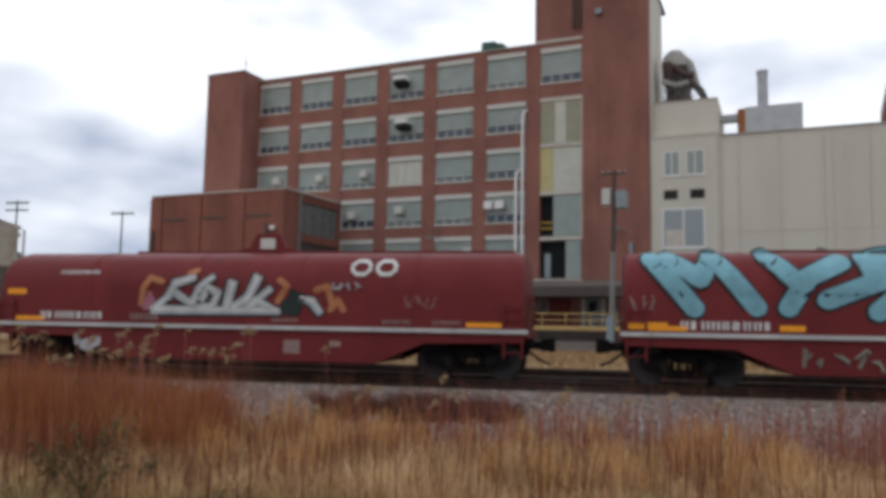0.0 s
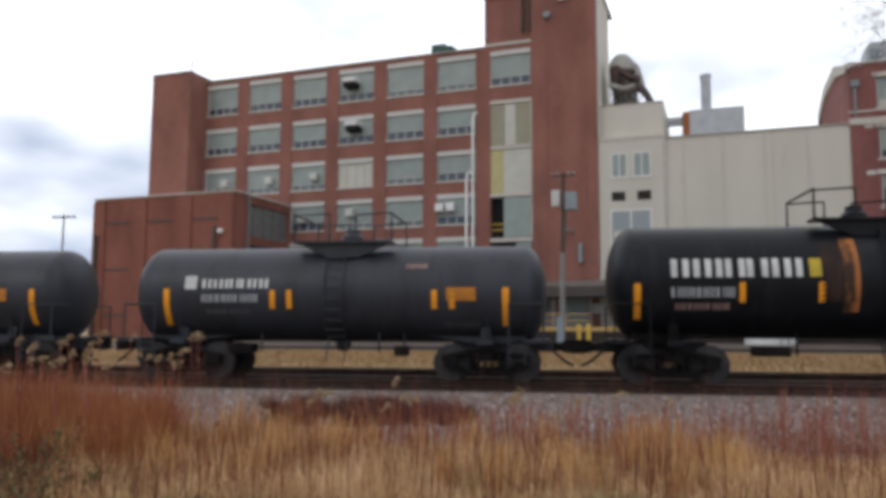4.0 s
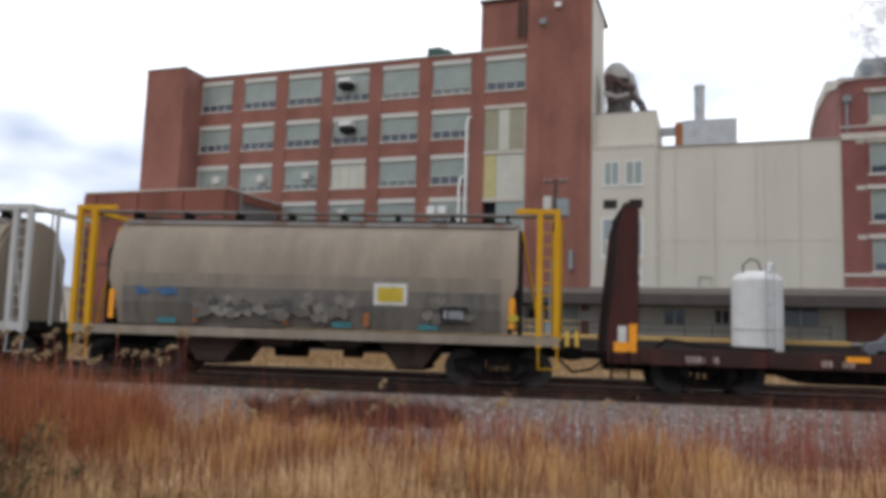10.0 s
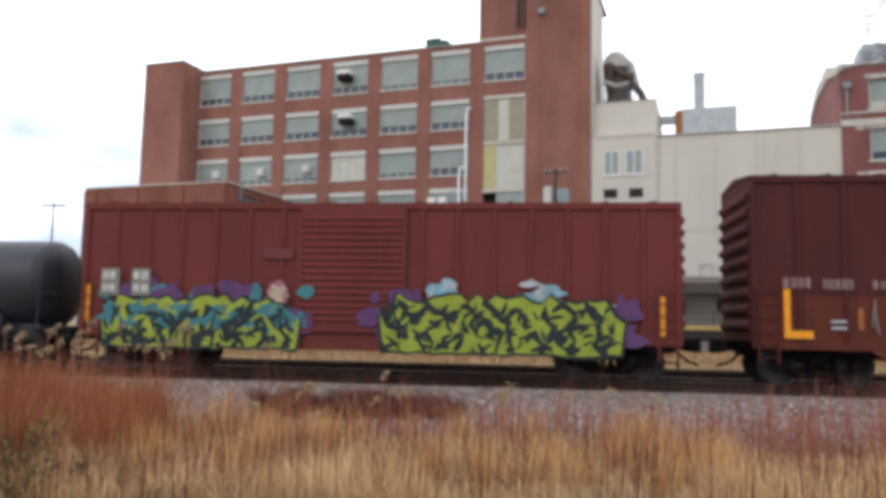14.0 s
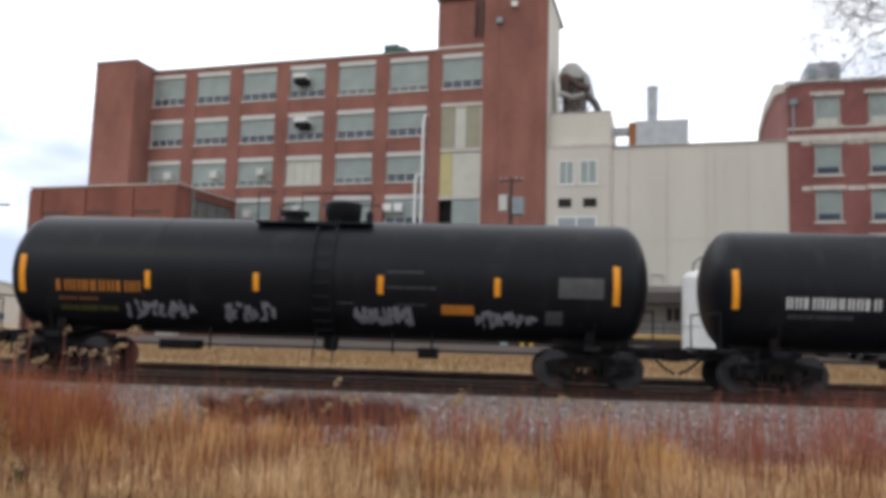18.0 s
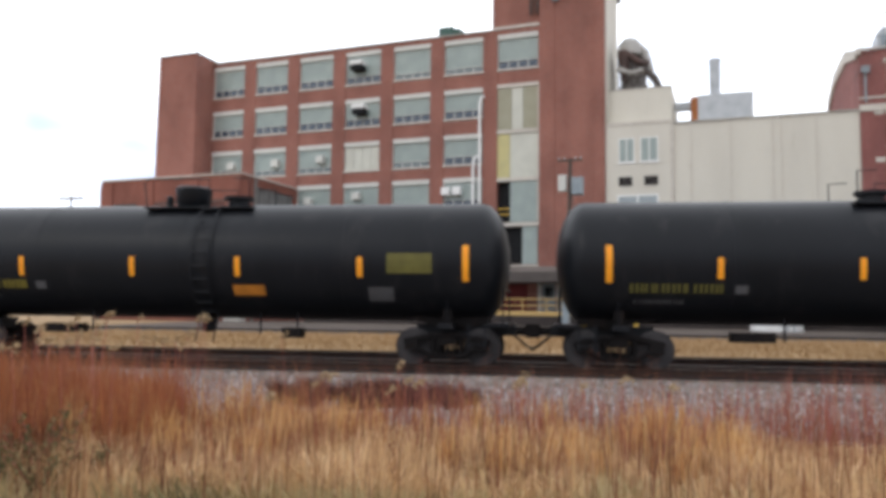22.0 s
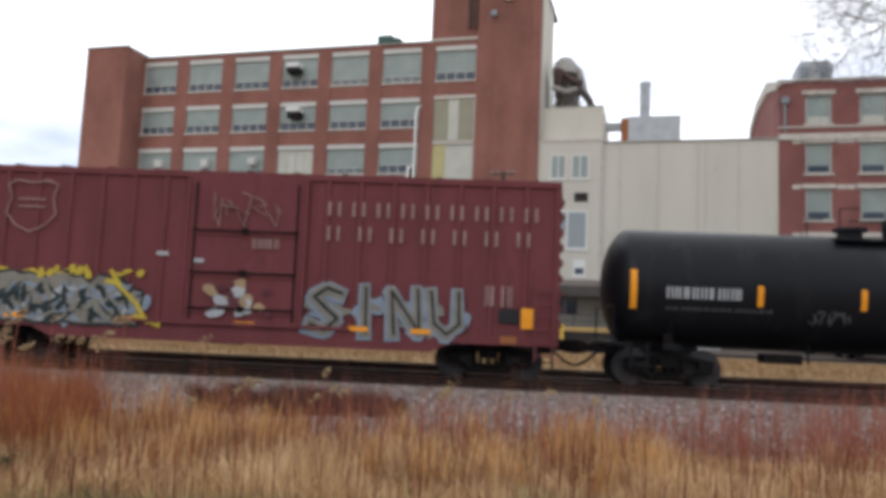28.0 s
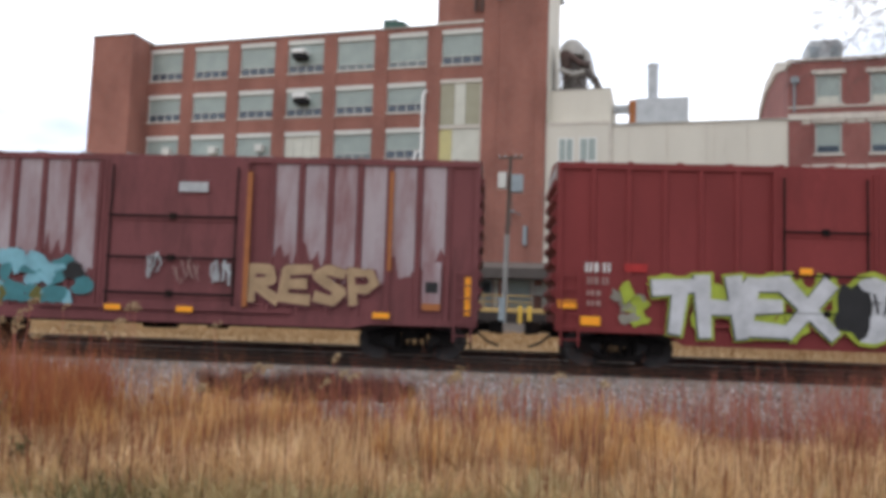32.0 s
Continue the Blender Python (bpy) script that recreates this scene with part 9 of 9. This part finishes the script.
def far_grass(r):
    x, y = r.uniform(-60, 60), 30.2 + 10 * r.random() ** 1.3
    return x, y, 1.0


blades("far_dry_grass", "short dry grass between track and factory", FAR_GRASS, 42000, far_grass, 0.20, 0.035, 0.4, 18)


def limb(g, p, d, length, r, depth, rnd, droop=0.0):
    """A branch with its twigs."""
    q = p
    n = 4 if depth > 1 else 2
    for k in range(n):
        d = (d + Vector((rnd.gauss(0, 0.14), rnd.gauss(0, 0.14), rnd.gauss(0, 0.12) - droop))).normalized()
        e = q + d * (length / n)
        g.tube(q, e, r * (1 - 0.18 * k), 5 if r > 0.02 else 3, r * (1 - 0.18 * (k + 1)))
        q = e
        if depth > 0:
            for _ in range(3 if depth > 1 else 5):
                side = Vector((rnd.gauss(0, 1), rnd.gauss(0, 1), rnd.gauss(0.15, 0.7))).normalized()
                limb(g, q, (d * 0.7 + side * 0.75).normalized(), length * rnd.uniform(0.42, 0.62), r * 0.45, depth - 1, rnd, droop)


def bare_tree(x, y, height, seed, towards):
    t = thing("bare_tree", pose(x, y, ground_height(y)), "leafless tree with fine grey twigs", "tree")
    rnd = random.Random(seed)
    trunk = Geo()
    pts = [(0, 0, -0.2), (0.05, 0, height * 0.2), (-0.08, 0.05, height * 0.45), (0.05, 0.1, height * 0.7)]
    for k, (p, q) in enumerate(zip(pts, pts[1:])):
        trunk.tube(p, q, 0.34 - 0.08 * k, 12, 0.26 - 0.07 * k)
    part("trunk", trunk, BARK, t, smooth=True)
    for k in range(13):
        a = 2 * math.pi * k / 13 + rnd.uniform(-0.3, 0.3)
        z = height * rnd.uniform(0.5, 0.72)
        d = Vector((math.cos(a), math.sin(a), rnd.uniform(0.1, 0.7)))
        if k < 8:
            d = (Vector(towards) + Vector((rnd.gauss(0, 0.3), rnd.gauss(0, 0.3), rnd.uniform(0.0, 0.45)))).normalized()
        g = Geo()
        limb(g, Vector((0, 0.05, z)), d.normalized(), height * rnd.uniform(0.32, 0.46), 0.065, 3, rnd, 0.012)
        part("limb", g, BARK, t, smooth=True)


bare_tree(28.8, 33.5, 25.0, 3, (-1.0, -0.1, 0.5))


# ---- the far side to the left ----
def far_pole(x, y, height, arms, seed):
    p = thing("utility_pole", pose(x, y, ground_height(y)), "distant wooden utility pole with crossarms", "utility pole", "distant poles")
    part("pole", Geo().tube((0, 0, -0.3), (0, 0, height), 0.17, 8, 0.11), WOOD, p)
    for k in range(arms):
        part("crossarm", Geo().box(-1.8, 1.8, -0.1, 0.1, height - 0.5 - k * 1.0, height - 0.28 - k * 1.0), WOOD, p)
    for a in (-1.4, -0.7, 0.7, 1.4):
        part("insulator", Geo().stand([(height - 0.28, 0.06), (height, 0.06)], a, 0, 6), GALV, p)


def house(x, y, w, d, wall_h, roof_h, wall_m, roof_m, turn, label):
    t = thing("house", pose(x, y, ground_height(y), 0, 0, turn), label, "house", "distant houses")
    part("wall", Geo().box(-w / 2, w / 2, -d / 2, d / 2, -0.3, wall_h).prism([(-w / 2, wall_h), (w / 2, wall_h), (0, wall_h + roof_h)], -d / 2, d / 2, "y"), wall_m, t)
    g = Geo()
    for s in (-1, 1):
        g.prism([(s * (w / 2 + 0.4), wall_h - 0.3), (0, wall_h + roof_h), (0, wall_h + roof_h + 0.2), (s * (w / 2 + 0.4), wall_h - 0.1)], -d / 2 - 0.3, d / 2 + 0.3, "y")
    part("roof", g, roof_m, t)
    for k in (-0.25, 0.25):
        win = part("window", Geo().box(k * w - 0.5, k * w + 0.5, -d / 2 - 0.05, -d / 2, 1.0, 2.4), PANE, t)
        part("frame", Geo().box(k * w - 0.6, k * w + 0.6, -d / 2 - 0.04, -d / 2, 0.9, 1.0).box(k * w - 0.6, k * w + 0.6, -d / 2 - 0.04, -d / 2, 2.4, 2.5), WHITE, win)


far_pole(-66.7, 100, 16.7, 1, 1)
far_pole(-79.8, 95, 17.6, 2, 4)
far_pole(-128, 150, 15.0, 1, 5)
house(-48.3, 49, 13, 4, 5.5, 3.2, STUCCO, ROOFING, 0, "pale grey distant house with a gable roof")
house(-112, 132, 16, 12, 4.6, 2.4, FRAME, ROOFING, -8, "long pale distant shed")
house(-99, 150, 16, 8, 7.4, 1.4, STONE, GREY_BOX, 4, "low pale distant warehouse")
house(-140, 160, 14, 12, 5.0, 3.0, CONCRETE, ROOFING, 25, "grey distant house with a dark roof")
house(-68, 168, 18, 12, 4.0, 1.8, WHITE, ROOFING, 0, "small white distant house with dark roof")


def tree_line():
    rnd = random.Random(9)
    g = Geo()
    for k in range(4200):
        x = rnd.uniform(-330, 20)
        y = rnd.uniform(225, 260)
        h = 5.5 + 3.5 * noise.noise((x * 0.05, 0, 0))
        z = 0.9 + rnd.random() ** 0.7 * h
        r = rnd.uniform(0.4, 1.2)
        g.add([(x - r, y, z), (x, y - r * 0.4, z + r), (x + r, y, z - r * 0.3), (x, y + r * 0.3, z - r)], [(0, 1, 2), (0, 2, 3)])
    tagged(part("far_woods", g, straw("far_bare_woods", [(0.10, 0.085, 0.08), (0.15, 0.13, 0.12), (0.07, 0.065, 0.06)])), "distant bare woods on the horizon", "woods", kind="stuff")


tree_line()
for k, (x, y, m) in enumerate(((-70.0, 92, WHITE), (-76.5, 93, GREY_BOX), (-83.0, 94, RED_DOOR), (-64.0, 93, GALV))):
    c = thing("parked_car", pose(x, y, 0.9, 0, 0, 5), "distant parked car on the lot", "car", "distant cars")
    part("body", Geo().prism([(-2.2, 0.35), (2.2, 0.35), (2.25, 0.95), (2.1, 1.15), (1.75, 1.78), (-0.75, 1.82), (-1.35, 1.2), (-2.2, 1.05)], -0.85, 0.85, "y"), m, c, bevel=0.08)
    for a in (-1.4, 1.4):
        part("wheel", Geo().tube((a, -0.9, 0.32), (a, -0.65, 0.32), 0.32, 14), DARK, c)


# ---- what moves ----
# the train's speed in metres a second, every four seconds
SPEED = [11.725, 11.513, 11.612, 11.542, 11.942, 11.843, 11.831, 11.974, 11.923]


def travelled(t):
    s, k = 0.0, 0
    while t > 4:
        s, t, k = s + 4 * (SPEED[k] + SPEED[k + 1]) / 2, t - 4, k + 1
    v0, v1 = SPEED[k], SPEED[min(k + 1, 8)]
    return STRETCH * (s + v0 * t + (v1 - v0) * t * t / 8)


def motions():
    times = [k * 0.5 for k in range(65)]
    for car, x in CARS:
        walk(car, [(t, pose(x + travelled(t), TRACK_Y, RAIL_Z)) for t in times])
    place = dict(CARS)
    for wheel, car in AXLES:
        x, _, z = wheel.location
        start = place[car] + x
        # the wheel rolls while it is anywhere near the camera
        roll = [f / FPS for f in range(0, 32 * FPS + 1) if abs(start + travelled(f / FPS)) < 32]
        rows = sorted({0.0, 32.0, *roll})
        lo, hi = (travelled(roll[0]), travelled(roll[-1])) if roll else (0.0, 0.0)
        walk(wheel, [(t, pose(x, 0, z, 0, math.degrees(min(max(travelled(t), lo), hi) / 0.457), 0)) for t in rows])


motions()
